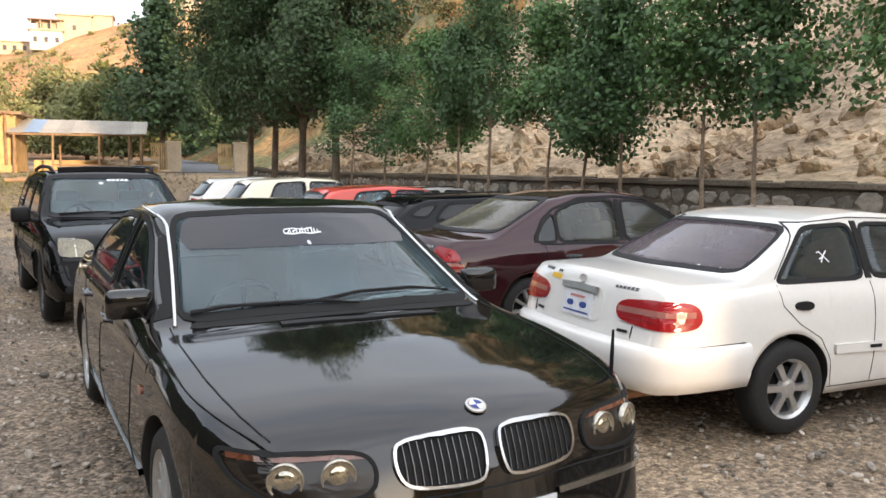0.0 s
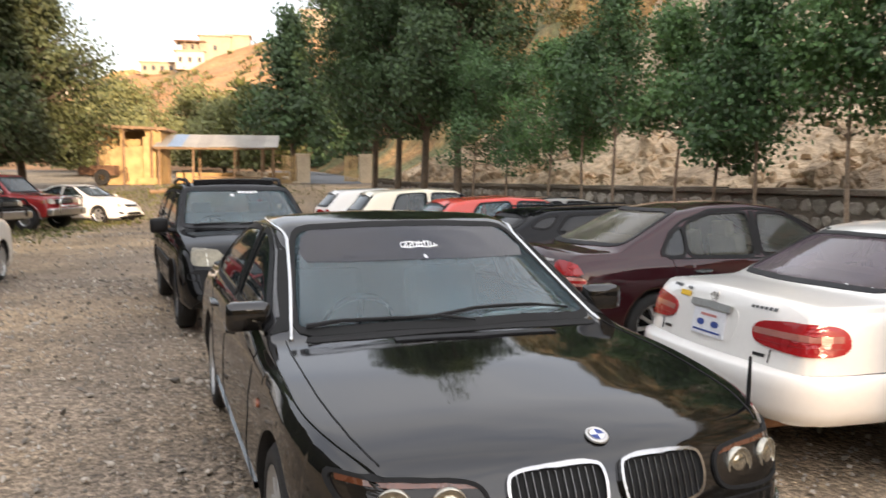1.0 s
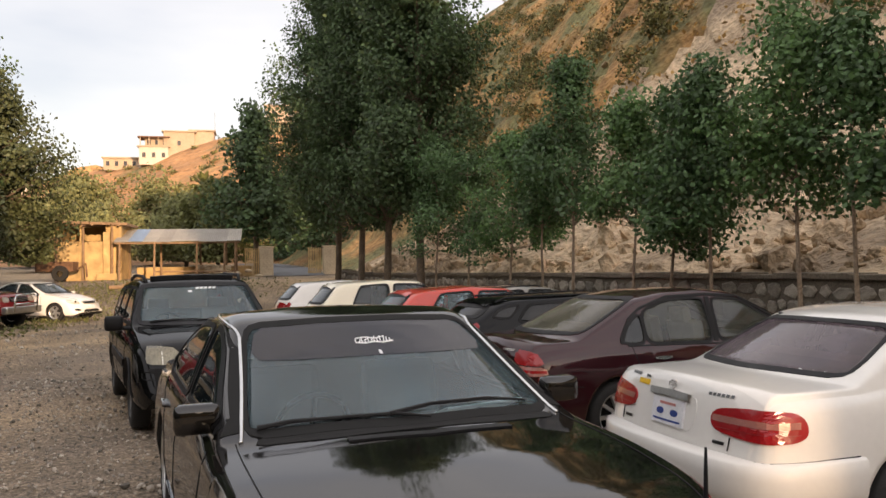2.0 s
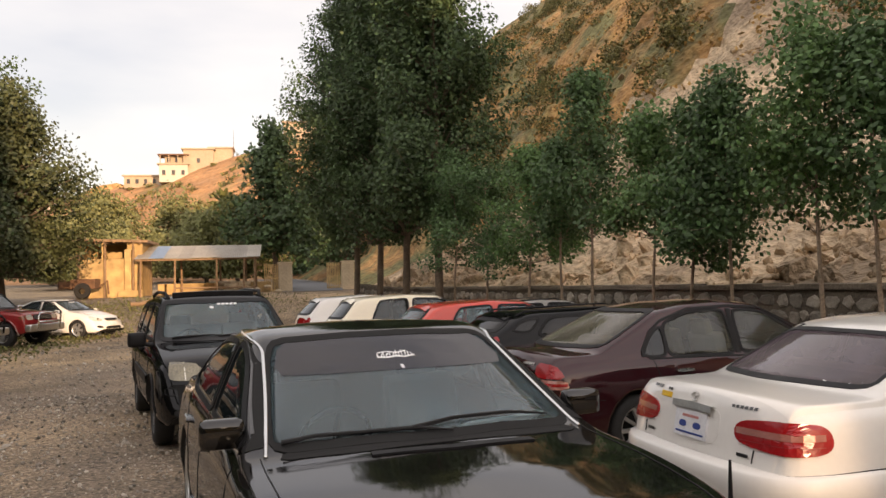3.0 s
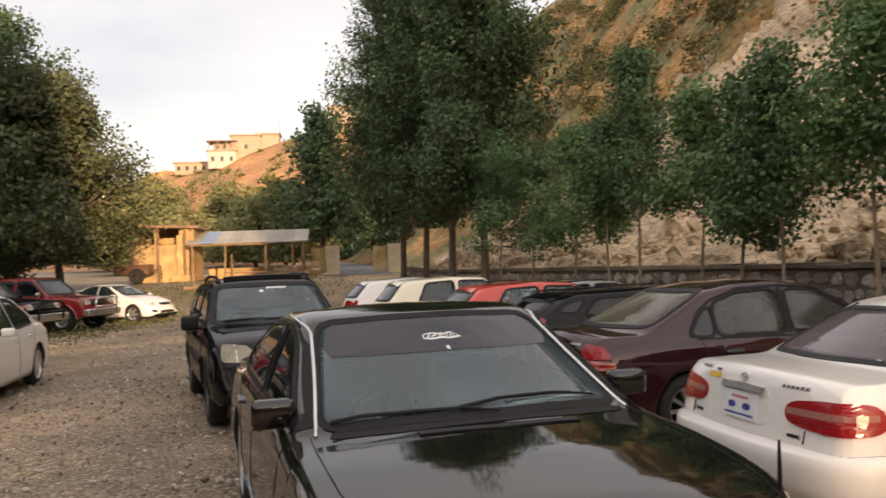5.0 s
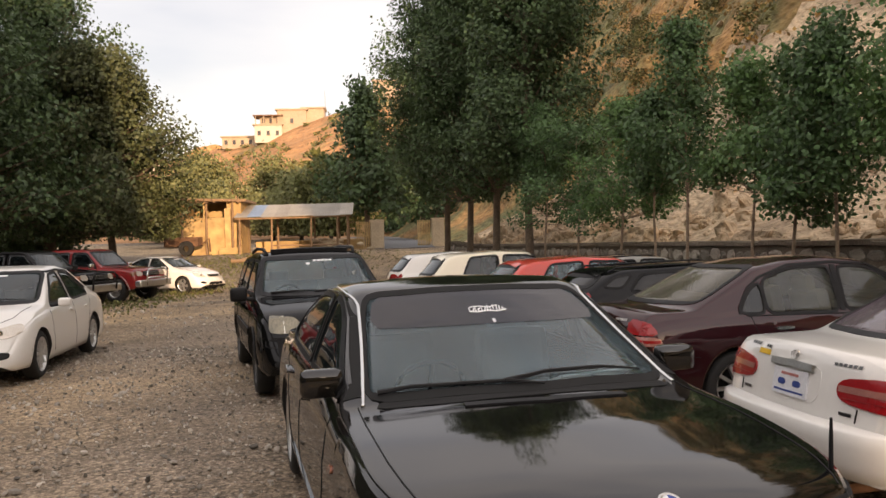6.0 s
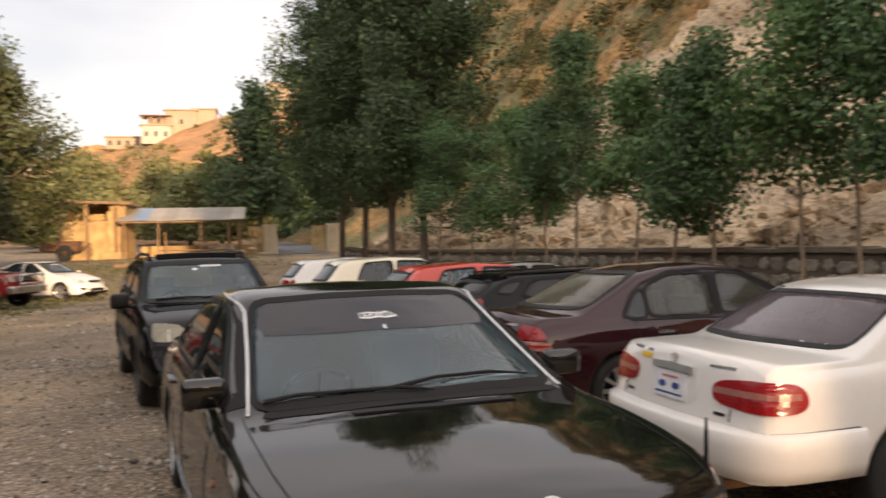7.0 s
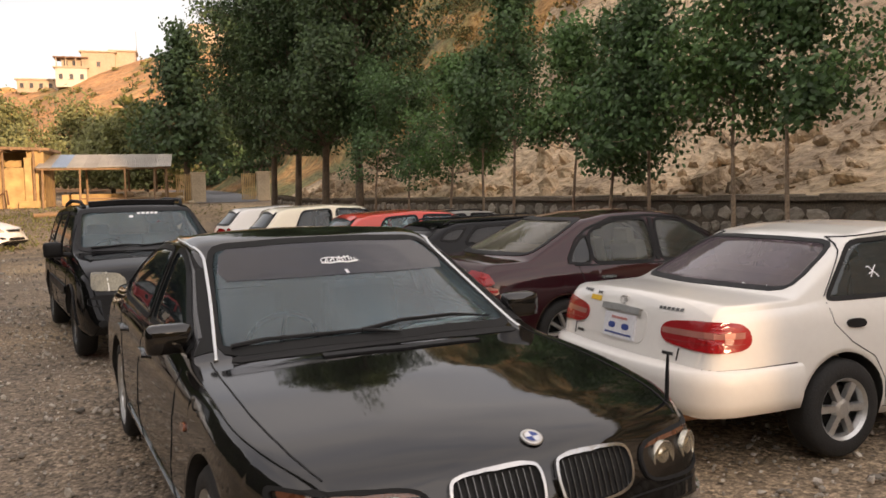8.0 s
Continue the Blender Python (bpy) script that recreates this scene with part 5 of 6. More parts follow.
def boxy_offroader(name, x, y, heading, paint_mat, label, two_tone=False):
    s = dict(wb=2.65, fo=0.80, ro=1.05, W=1.75, r=0.385, z0=0.42, arch=0.45, tumble=0.16, bow_f=0.08, bow_r=0.05, crown=0.03, nose_r=0.3, nose_c=0.10, tail_r=0.3, tail_c=0.08, mid=-0.4, lift=0.10, tyre_w=0.26, tuck=-0.03, seat_x=0.1,
             top=((-2.372, 0.7), (-2.36, 1.2), (-2.20, 1.68), (-2.0, 1.74), (-0.8, 1.77), (0.0, 1.76), (0.22, 1.72), (0.80, 1.19), (1.2, 1.16), (1.9, 1.10), (2.08, 1.04), (2.12, 0.85), (2.124, 0.65)),
             belt=((-2.3, 1.14), (0.7, 1.12), (1.5, 1.06), (2.1, 0.98)), dash=(0.68, 1.12), shelf=-1.8)
    car = car_at(name, x, y, heading, label)
    k = Skin(s)
    panes(car, k, "windshield", [(-0.70, 1.20), (0.70, 1.20), (0.64, 1.68), (-0.64, 1.68)], "front", M["glass_dark"])
    panes(car, k, "rear_window", [(-0.62, 1.2), (0.62, 1.2), (0.58, 1.62), (-0.58, 1.62)], "rear", M["glass_black"])
    for v, sg in (("right", -1), ("left", 1)):
        panes(car, k, "side_window", [(0.62, 1.18), (0.18, 1.64), (-0.38, 1.66), (-0.38, 1.18)], v, M["glass_black"], 0.025)
        panes(car, k, "side_window", [(-0.48, 1.18), (-0.48, 1.66), (-1.15, 1.66), (-1.2, 1.18)], v, M["glass_black"], 0.025)
        panes(car, k, "quarter_window", [(-1.32, 1.18), (-1.32, 1.66), (-2.05, 1.62), (-2.15, 1.2)], v, M["glass_black"], 0.025)
        for line in ([(-0.43, 1.15), (-0.43, 0.48)], [(0.68, 1.15), (0.68, 0.5)], [(-1.25, 1.15), (-0.95, 0.7), (-0.9, 0.48)]):
            part("door_seam", k.strip(line, v), M["seam"], car)
        part("fender_flare", k.strip([(1.325 + 0.475 * math.cos(a), 0.385 + 0.475 * math.sin(a)) for a in np.linspace(-0.05, 3.2, 18)], v, 0.08, 0.05, 0.06), M["silver_paint"] if two_tone else M["trim"], car, "flared wheel arch")
        part("fender_flare", k.strip([(-1.325 + 0.475 * math.cos(a), 0.385 + 0.475 * math.sin(a)) for a in np.linspace(-0.05, 3.2, 18)], v, 0.08, 0.05, 0.06), M["silver_paint"] if two_tone else M["trim"], car, "flared wheel arch")
        part("headlight", k.patch([(sg * 0.48, 0.84), (sg * 0.74, 0.84), (sg * 0.74, 1.0), (sg * 0.48, 1.0)], "front", 0.012, 1, 0.02), M["clear_lens"], car)
        part("turn_signal", k.patch([(1.86, 0.86), (2.04, 0.86), (2.04, 0.98), (1.86, 0.98)], v, 0.012, 1, 0.015), M["amber_lens"], car)
        part("side_step", tube([(0.72, sg * 0.90, 0.40), (0.6, sg * 0.93, 0.36), (-0.6, sg * 0.93, 0.36), (-0.75, sg * 0.90, 0.40)], 0.035, 8), M["satin"], car)
    part("bumper", box((0.22, 1.72, 0.22), (2.16, 0, 0.60), 0.05), M["satin"], car, "chromed front bumper", True)
    part("grille", k.patch([(-0.45, 0.84), (0.45, 0.84), (0.45, 1.0), (-0.45, 1.0)], "front", 0.008, 1, 0.02), M["seam"], car)
    for z in (0.88, 0.92, 0.96):
        part("grille_bar", k.strip([(-0.43, z), (0.43, z)], "front", 0.012, 0.02, 0.02), M["satin"], car)
    bm = bmesh.new()
    for sg in (-1, 1):
        add_tube(bm, [(2.28, sg * 0.55, 0.55), (2.32, sg * 0.55, 0.95), (2.28, sg * 0.45, 1.05)], 0.03, 8)
    add_tube(bm, [(2.28, -0.45, 1.05), (2.30, 0, 1.06), (2.28, 0.45, 1.05)], 0.03, 8)
    add_tube(bm, [(2.32, -0.55, 0.78), (2.32, 0.55, 0.78)], 0.03, 8)
    part("bull_bar", bm, M["chrome"] if two_tone else M["trim"], car, "tubular bull bar", True)
    mirror(car, k, 0.58, 1.14, (0.10, 0.18, 0.16), M["trim"] if not two_tone else M["chrome"])
    k.body(car, paint_mat)
    seats(car, s, M["seat"])
    make_wheels(car, s, 16, 0.21, M["alloy"])


# ---- setting ----
WALL_U, WALL_N = Vector((-0.243, 0.970, 0)), Vector((0.970, 0.243, 0))
WALL_O = Vector((9.2, 0.0, 0.0))


def hill_z(s, d):
    # past the wall's end the slope draws back from the road
    d -= min(3.0, max(0.0, s - 36.0) * 0.75)
    if d < 0:
        return max(-1.0, 1.25 + 0.9 * d) if s > 36 else 1.25
    z = float(np.interp(d, (0.0, 1.6, 4, 7, 10, 14, 20, 40, 80, 140), (1.25, 1.9, 3.2, 5.6, 8.6, 14, 22, 40, 66, 80)))
    z *= min(1.0, max(0.0, (s + 45) / 30))
    p = Vector((s, d, 0))
    amp = min(1.0, d / 6)
    z += amp * (1.5 * noise.noise(p * 0.09) + 0.75 * noise.noise(p * 0.3) + 0.35 * abs(noise.noise(p * 0.9)) + 0.3 * noise.noise(p * 1.9))
    return z


def wall_pt(s, d, z=0.0):
    return WALL_O + WALL_U * s + WALL_N * d + Vector((0, 0, z))


def build_ground():
    xs = np.concatenate([np.linspace(-400, -40, 13)[:-1], np.linspace(-40, 20, 61), np.linspace(20, 300, 10)[1:]])
    ys = np.concatenate([np.linspace(-200, -10, 8)[:-1], np.linspace(-10, 70, 81), np.linspace(70, 500, 16)[1:]])
    verts, faces = [], []
    for y in ys:
        for x in xs:
            w = noise.noise(Vector((x * 0.35, y * 0.35, 0))) * 0.03 + noise.noise(Vector((x * 0.9, y * 0.9, 3))) * 0.015
            verts.append((x, y, ground_z(x, y) + (w - 0.02 if -12 < y < 60 else 0)))
    n = len(xs)
    for j in range(len(ys) - 1):
        for i in range(n - 1):
            a = j * n + i
            faces.append((a, a + 1, a + n + 1, a + n))
    tagged(raw_mesh("ground", verts, faces, M["gravel"], smooth=True), "grey-brown gravel parking ground", "ground", kind="structure")


def build_stones():
    rnd = np.random.RandomState(5)
    base = bmesh.new()
    bmesh.ops.create_icosphere(base, subdivisions=1, radius=1)
    bv = np.array([v.co[:] for v in base.verts])
    bf = [[v.index for v in f.verts] for f in base.faces]
    base.free()
    verts, faces, n = [], [], 0
    for i in range(21000):
        near = i < 17000
        x = rnd.uniform(-8, 8) if near else rnd.uniform(-13, 9)
        y = rnd.uniform(1.5, 14) if near else rnd.uniform(12, 30)
        if x > 9.0 - 0.25 * y:
            continue
        r = min(0.036, 0.007 + rnd.exponential(0.0062)) * (1.0 if near else 1.6)
        q = np.array(Euler(rnd.uniform(0, 6.28, 3)).to_matrix())
        v = bv * (1 + rnd.uniform(-0.28, 0.28, (len(bv), 1))) * np.array((r * rnd.uniform(0.9, 1.6), r, r * rnd.uniform(0.5, 0.9)))
        v = v @ q.T
        v[:, 2] = v[:, 2] * 0.75
        verts.append(v + np.array((x, y, ground_z(x, y) + r * 0.15)))
        faces += [[k + n for k in f] for f in bf]
        n += len(bv)
    tagged(raw_mesh("loose_stones", np.concatenate(verts), faces, M["stone_chip"]), "pale loose stones scattered over the gravel", "stones", kind="stuff")


def build_hillside():
    ss = np.concatenate([np.linspace(-60, -10, 12)[:-1], np.linspace(-10, 50, 121), np.linspace(50, 150, 40)[1:]])
    ds = np.concatenate([np.linspace(0.25, 20, 56), np.linspace(20, 150, 50)[1:]])
    verts, faces, kinds = [], [], []
    for d in ds:
        for s in ss:
            verts.append(wall_pt(s, d + (0.8 * noise.noise(Vector((s * 0.4, d * 0.5, 7))) if 1 < d < 20 else 0), hill_z(s, d)))
    n = len(ss)
    for j in range(len(ds) - 1):
        for i in range(n - 1):
            a = j * n + i
            faces.append((a, a + n, a + n + 1, a + 1))
            s, d = ss[i], ds[j]
            # bare cutting above the wall, climbing higher towards the near end
            edge = 5.2 + 6.4 * min(1.0, max(0.0, (34 - s) / 9)) + 2.6 * noise.noise(Vector((s * 0.35, d * 0.3, 1))) + 1.2 * noise.noise(Vector((s * 1.1, d, 4)))
            kinds.append(0 if d < edge and s < 50 else 1)
    ob = raw_mesh("hillside", verts, faces, [M["rock"], M["soil"]], smooth=False)
    ob.data.polygons.foreach_set("material_index", kinds)
    tagged(ob, "steep rocky hillside with dry grass above the wall", "hill", kind="structure")
    # boulders at the foot of the cutting
    rnd = np.random.RandomState(8)
    bs = bmesh.new()
    bmesh.ops.create_icosphere(bs, subdivisions=1, radius=1)
    bv = np.array([v.co[:] for v in bs.verts])
    bf = [[v.index for v in f.verts] for f in bs.faces]
    bs.free()
    vv, ff, n = [], [], 0
    for i in range(1500):
        s, d = rnd.uniform(-5, 38), 0.6 + abs(rnd.normal(0, 3.2))
        r = 0.05 + rnd.exponential(0.065)
        q = np.array(Euler(rnd.uniform(0, 6.28, 3)).to_matrix())
        v = (bv * (1 + rnd.uniform(-0.3, 0.3, (len(bv), 1))) * np.array((1.3, 1.0, 0.6)) * r) @ q.T
        vv.append(v + np.array(wall_pt(s, d, hill_z(s, d))))
        ff += [[k + n for k in f] for f in bf]
        n += len(bv)
    tagged(raw_mesh("scree", np.concatenate(vv), ff, M["rock"]), "tan rock rubble lying on the cutting", "stones", kind="stuff")


FAR_RIDGE = ((-260, 330, 12), (-150, 290, 18), (-100, 270, 27), (-89, 260, 30.5), (-61, 250, 35), (-54, 232, 31), (-43, 230, 35.5), (-33, 228, 38.5), (-16, 200, 38), (12, 190, 38), (45, 180, 30), (90, 170, 25))


def far_point(u, v):
    """u along the ridge, v from foot (0) to crest (1) and down behind."""
    xs = [r[0] for r in FAR_RIDGE]
    x = xs[0] + (xs[-1] - xs[0]) * u
    y, z = float(np.interp(x, xs, [r[1] for r in FAR_RIDGE])), float(np.interp(x, xs, [r[2] for r in FAR_RIDGE]))
    foot = Vector((x * 0.45 - 4, 78, 2.0))
    top = Vector((x, y, z))
    if v <= 1:
        p = foot.lerp(top, v)
        p.z = 2.0 + (z - 2.0) * (0.35 * v + 0.65 * v ** 1.7)
    else:
        p = top + Vector((x * 0.3, 60, -z * 0.9)) * (v - 1)
    w = math.sin(min(v, 1) * math.pi)
    p.z += w * (3.0 * noise.noise(p * 0.03) + 1.6 * noise.noise(p * 0.09) + 0.7 * noise.noise(p * 0.25))
    return p


def build_far_hill():
    verts, faces = [], []
    nu, nv = 150, 70
    for j in range(nv + 1):
        for i in range(nu + 1):
            verts.append(far_point(i / nu, 1.5 * j / nv))
    for j in range(nv):
        for i in range(nu):
            a = j * (nu + 1) + i
            faces.append((a, a + 1, a + nu + 2, a + nu + 1))
    tagged(raw_mesh("far_hill", verts, faces, M["far_soil"], smooth=True), "sunlit orange dry hill in the distance", "hill", kind="structure")
    peaks, pf = [], []
    for i in range(41):
        x = -420 + i * 14
        h = 50 + 22 * math.exp(-((x + 190) / 40) ** 2) + 10 * noise.noise(Vector((x * 0.02, 0, 0)))
        peaks += [(x, 620, -5), (x, 640, h * 1.15)]
    for i in range(40):
        pf.append((2 * i, 2 * i + 2, 2 * i + 3, 2 * i + 1))
    tagged(raw_mesh("far_mountain", peaks, pf, M["far_soil"]), "hazy far mountain ridge", "mountain", kind="structure")


# ---- leaves and trees ----
def leaf_mesh(name, centres, size, mat, parent, rnd, flat=0.3):
    n = len(centres)
    # blades face outwards and up with some scatter, and hang down
    c = rnd.normal(0, 0.62, (n, 3)) + np.array((0, 0, 0.45))
    if parent is not None:
        out = centres * np.array((1, 1, 0)) + 1e-6
        c += 0.75 * out / np.linalg.norm(out, axis=1, keepdims=True)
    c /= np.linalg.norm(c, axis=1, keepdims=True)
    a = np.cross(c, rnd.normal(0, 1, (n, 3))) + np.array((0, 0, -0.35))
    a -= c * np.sum(a * c, axis=1, keepdims=True)
    a /= np.linalg.norm(a, axis=1, keepdims=True)
    b = np.cross(a, c)
    sz = size * rnd.uniform(0.6, 1.25, (n, 1))
    p0, p2 = centres - a * sz * 0.6, centres + a * sz * 0.6
    p1 = centres + b * sz * 0.42 + c * sz * flat * 0.3
    p3 = centres - b * sz * 0.42 + c * sz * flat * 0.3
    verts = np.stack([p0, p1, p2, p3], 1).reshape(-1, 3)
    me = bpy.data.meshes.new(name)
    me.vertices.add(4 * n)
    me.vertices.foreach_set("co", verts.ravel())
    me.loops.add(4 * n)
    me.loops.foreach_set("vertex_index", np.arange(4 * n))
    me.polygons.add(n)
    me.polygons.foreach_set("loop_start", np.arange(0, 4 * n, 4))
    me.update(calc_edges=True)
    me.materials.append(mat)
    ob = new(name, me)
    if parent is not None:
        ob.parent = parent
    return ob


def tree(name, at, height, crown_low, radius, label, leaf_mat, bark_mat, leaves=5000, leaf=0.09, trunk_r=0.05, seed=0, shape="round", lean=0.0, clumps=60, spread=None, trunks=1, group="trees", ragged=0.75, lobe=0.9):
    rnd = np.random.RandomState(seed)
    t = tagged(empty(name, pose(at[0], at[1], ground_z(at[0], at[1]) if len(at) < 3 else at[2])), label, "tree", group)
    bm = bmesh.new()
    tips = []
    for q in range(trunks):
        ox, oy = (rnd.uniform(-0.5, 0.5), rnd.uniform(-0.5, 0.5)) if trunks > 1 else (0, 0)
        path = []
        steps = 9
        for i in range(steps + 1):
            f = i / steps
            path.append(Vector((ox * (1 + f) + lean * f * height + 0.05 * height * 0.4 * noise.noise(Vector((seed, f * 2.5, 0))), oy * (1 + f) + 0.05 * height * 0.4 * noise.noise(Vector((f * 2.5, seed, 5))), f * height * 0.93 - (0.15 if i == 0 else 0))))
        add_tube(bm, path, [trunk_r * (1 - 0.82 * i / steps) for i in range(steps + 1)], 8)
        for c in range(clumps // trunks):
            f = rnd.uniform(crown_low / height, 0.97)
            k = (f - crown_low / height) / (1 - crown_low / height)
            if shape == "round":
                r = radius * (0.55 + 0.6 * math.sin(math.pi * min(1, 0.12 + 0.88 * k) ** 0.8)) * (1 - 0.55 * k ** 2)
            elif shape == "poplar":
                r = radius * (0.55 + 0.45 * math.sin(math.pi * min(1.0, k * 0.9 + 0.15))) * (1 - 0.72 * max(0, k - 0.35) ** 1.2)
            else:
                r = radius * (1.02 - k ** 1.3)
            ang = rnd.uniform(0, 2 * math.pi)
            # uneven lobes and gaps in the outline
            r *= 0.95 + ragged * noise.noise(Vector((1.6 * math.cos(ang) + seed, 1.6 * math.sin(ang), f * height * lobe)))
            d = r * math.sqrt(rnd.uniform(0.08, 1.0))
            i0 = min(steps - 1, int(math.ceil(max(0.85 * crown_low / height, f - 0.14) * steps / 0.93)))
            start = path[i0]
            end = Vector((path[min(steps, int(f * steps))].x + d * math.cos(ang), path[min(steps, int(f * steps))].y + d * math.sin(ang), f * height))
            mid = start.lerp(end, 0.5) + Vector((0, 0, -0.06 * d))
            br = trunk_r * 0.28 * (1 - 0.5 * f)
            add_tube(bm, [start, mid, end], [br, br * 0.7, br * 0.25], 5, False)
            tips.append((end, mid))
            if c % 6 == 0:
                # a shoot that stands out of the crown
                out = Vector((math.cos(ang), math.sin(ang), 1.6 if shape != "round" else 1.1)).normalized()
                tips.append((end + out * rnd.uniform(0.25, 0.55) * min(radius, 2.0), end))
    part("trunk", bm, bark_mat, t, smooth=True)
    sp = spread or radius * 0.30
    per = leaves // len(tips)
    pts = []
    for e, m in tips:
        k = int(per * rnd.uniform(0.5, 1.5))
        g = np.clip(rnd.normal(0, 1, (k, 3)), -1.45, 1.45) * np.array((sp, sp, sp * 0.8)) * rnd.uniform(0.7, 1.25)
        f = rnd.uniform(0.25, 1.0, (k, 1)) ** 0.5
        pts.append(np.array(m) * (1 - f) + np.array(e) * f + g)
    pts = np.concatenate(pts)
    pts = pts[pts[:, 2] > crown_low * 0.82]
    leaf_mesh("crown", pts, leaf, leaf_mat, t, rnd)
    return t


def build_trees():
    # young trees along the wall, each with a bare stem
    young = ((6.24, 9.42, 4.9, 2.5, 0.85, 0.0), (6.03, 10.28, 4.9, 2.5, 0.80, -0.01), (5.61, 11.97, 4.8, 2.35, 0.85, 0.0), (5.37, 12.91, 4.3, 1.95, 0.75, 0.02), (5.12, 13.91, 4.5, 2.5, 0.75, 0.0), (4.63, 15.87, 5.6, 2.8, 0.85, 0.0),
             (4.28, 17.27, 4.8, 2.6, 0.85, 0.03), (3.95, 18.59, 4.6, 2.2, 1.1, 0.0), (3.35, 21.0, 4.9, 2.0, 1.35, 0.0), (2.75, 22.9, 5.2, 2.3, 1.2, 0.0), (6.95, 7.4, 5.4, 2.6, 0.9, 0.0))
    for i, (x, y, h, low, r, ln) in enumerate(young):
        tree("young_tree", (x, y), h + (0.35 if i % 2 else 0.0), low, r * 1.12, "slim young tree with glossy green leaves by the stone wall", M["leaf_bright"] if i % 3 == 1 else M["leaf"], M["bark_pale"], 7000, 0.078, 0.040, 20 + i, "round" if i in (1, 8) else "cone", ln, 46, 0.20, group="young trees along the wall", ragged=1.15, lobe=1.3)
    for i, (x, y, h, r) in enumerate(((1.56, 28.14, 16.0, 2.4), (0.73, 31.48, 15.5, 3.1), (2.43, 24.68, 13.0, 1.95), (-0.1, 34.8, 14.5, 2.6))):
        tree("poplar_tree", (x, y), h, 3.6, r, "tall dense poplar with dark green leaves", M["leaf_dark"], M["bark"], 48000, 0.115, 0.14, 60 + i, "poplar", 0, 190, 0.36, group="tall poplars by the gate")
    tree("dark_tree", (-4.9, 50.0), 9.8, 2.4, 3.3, "dark bushy tree behind the gate", M["leaf_dark"], M["bark"], 9000, 0.26, 0.2, 71, "cone", 0, 120, 0.5)
    tree("dark_tree", (-2.0, 66.0), 9.5, 1.6, 3.6, "dark bushy tree behind the gate", M["leaf_dark"], M["bark"], 6000, 0.28, 0.2, 72, "round", 0, 90, 0.7)
    tree("dark_tree", (-4.5, 84.0), 9.0, 0.5, 4.5, "dark bushy tree over the far road", M["leaf_dark"], M["bark"], 9000, 0.30, 0.2, 92, "round", 0, 110, 0.8)
    tree("shade_tree", (-17.8, 36.0), 13.5, 2.0, 4.3, "large dark shade tree over the parked cars", M["leaf_dark"], M["bark"], 40000, 0.17, 0.3, 75, "round", 0, 240, 0.50, lobe=0.45)
    tree("shade_tree", (-14.3, 34.6), 10.2, 2.3, 3.1, "broad olive-green shade tree over the parked cars", M["leaf_walnut"], M["bark"], 40000, 0.15, 0.2, 76, "round", -0.06, 200, 0.40, lobe=0.5, ragged=0.9)
    tree("shade_tree", (-18.6, 28.6), 14.0, 2.2, 4.9, "large dark shade tree over the parked cars", M["leaf_dark"], M["bark"], 40000, 0.18, 0.3, 77, "round", 0, 230, 0.55, lobe=0.45)
    tree("shade_tree", (-20.5, 37.5), 9.0, 0.7, 4.2, "low dark tree behind the parked cars", M["leaf_dark"], M["bark"], 26000, 0.20, 0.2, 78, "round", 0, 190, 0.6)
    for i, (x, y, h, r, m) in enumerate(((-23, 75, 8.0, 4.2, "leaf_hazed"), (-17.2, 80, 8.0, 3.6, "leaf_hazed"), (-13, 72, 5.5, 4.0, "leaf_hazed"), (-28, 80, 6, 4.0, "leaf_olive"), (-9.5, 66, 6.5, 3.0, "leaf_olive"), (-20, 62, 4.0, 3.5, "leaf_hazed"))):
        tree("grove_tree", (x, y), h, 0.6, r, "hazy green tree in the grove behind the shed", M[m], M["bark"], 11000, 0.28, 0.2, 80 + i, "round", 0, 80, 0.8, group="grove behind the shed")
    # fan-leaved palm on the slope
    p = tagged(empty("palm_tree", pose(-14.6, 92, ground_z(-14, 92))), "palm with a round head of fronds", "tree", "trees")
    part("trunk", tube([(0, 0, -0.3), (0.1, 0, 4), (0, 0, 8.4)], [0.28, 0.22, 0.2], 8), M["bark"], p)
    bm, rnd = bmesh.new(), random.Random(3)
    for i in range(46):
        a, e = rnd.uniform(0, 6.28), rnd.uniform(-0.5, 1.3)
        d = Vector((math.cos(a) * math.cos(e), math.sin(a) * math.cos(e), math.sin(e)))
        s = d.cross(Vector((0, 0, 1))).normalized() * 0.35
        o = Vector((0, 0, 8.5))
        v = [bm.verts.new(q) for q in (o, o + d * 1.2 - s, o + d * 2.3 - Vector((0, 0, 0.5)), o + d * 1.2 + s)]
        bm.faces.new(v)
    part("fronds", bm, M["leaf_olive"], p)


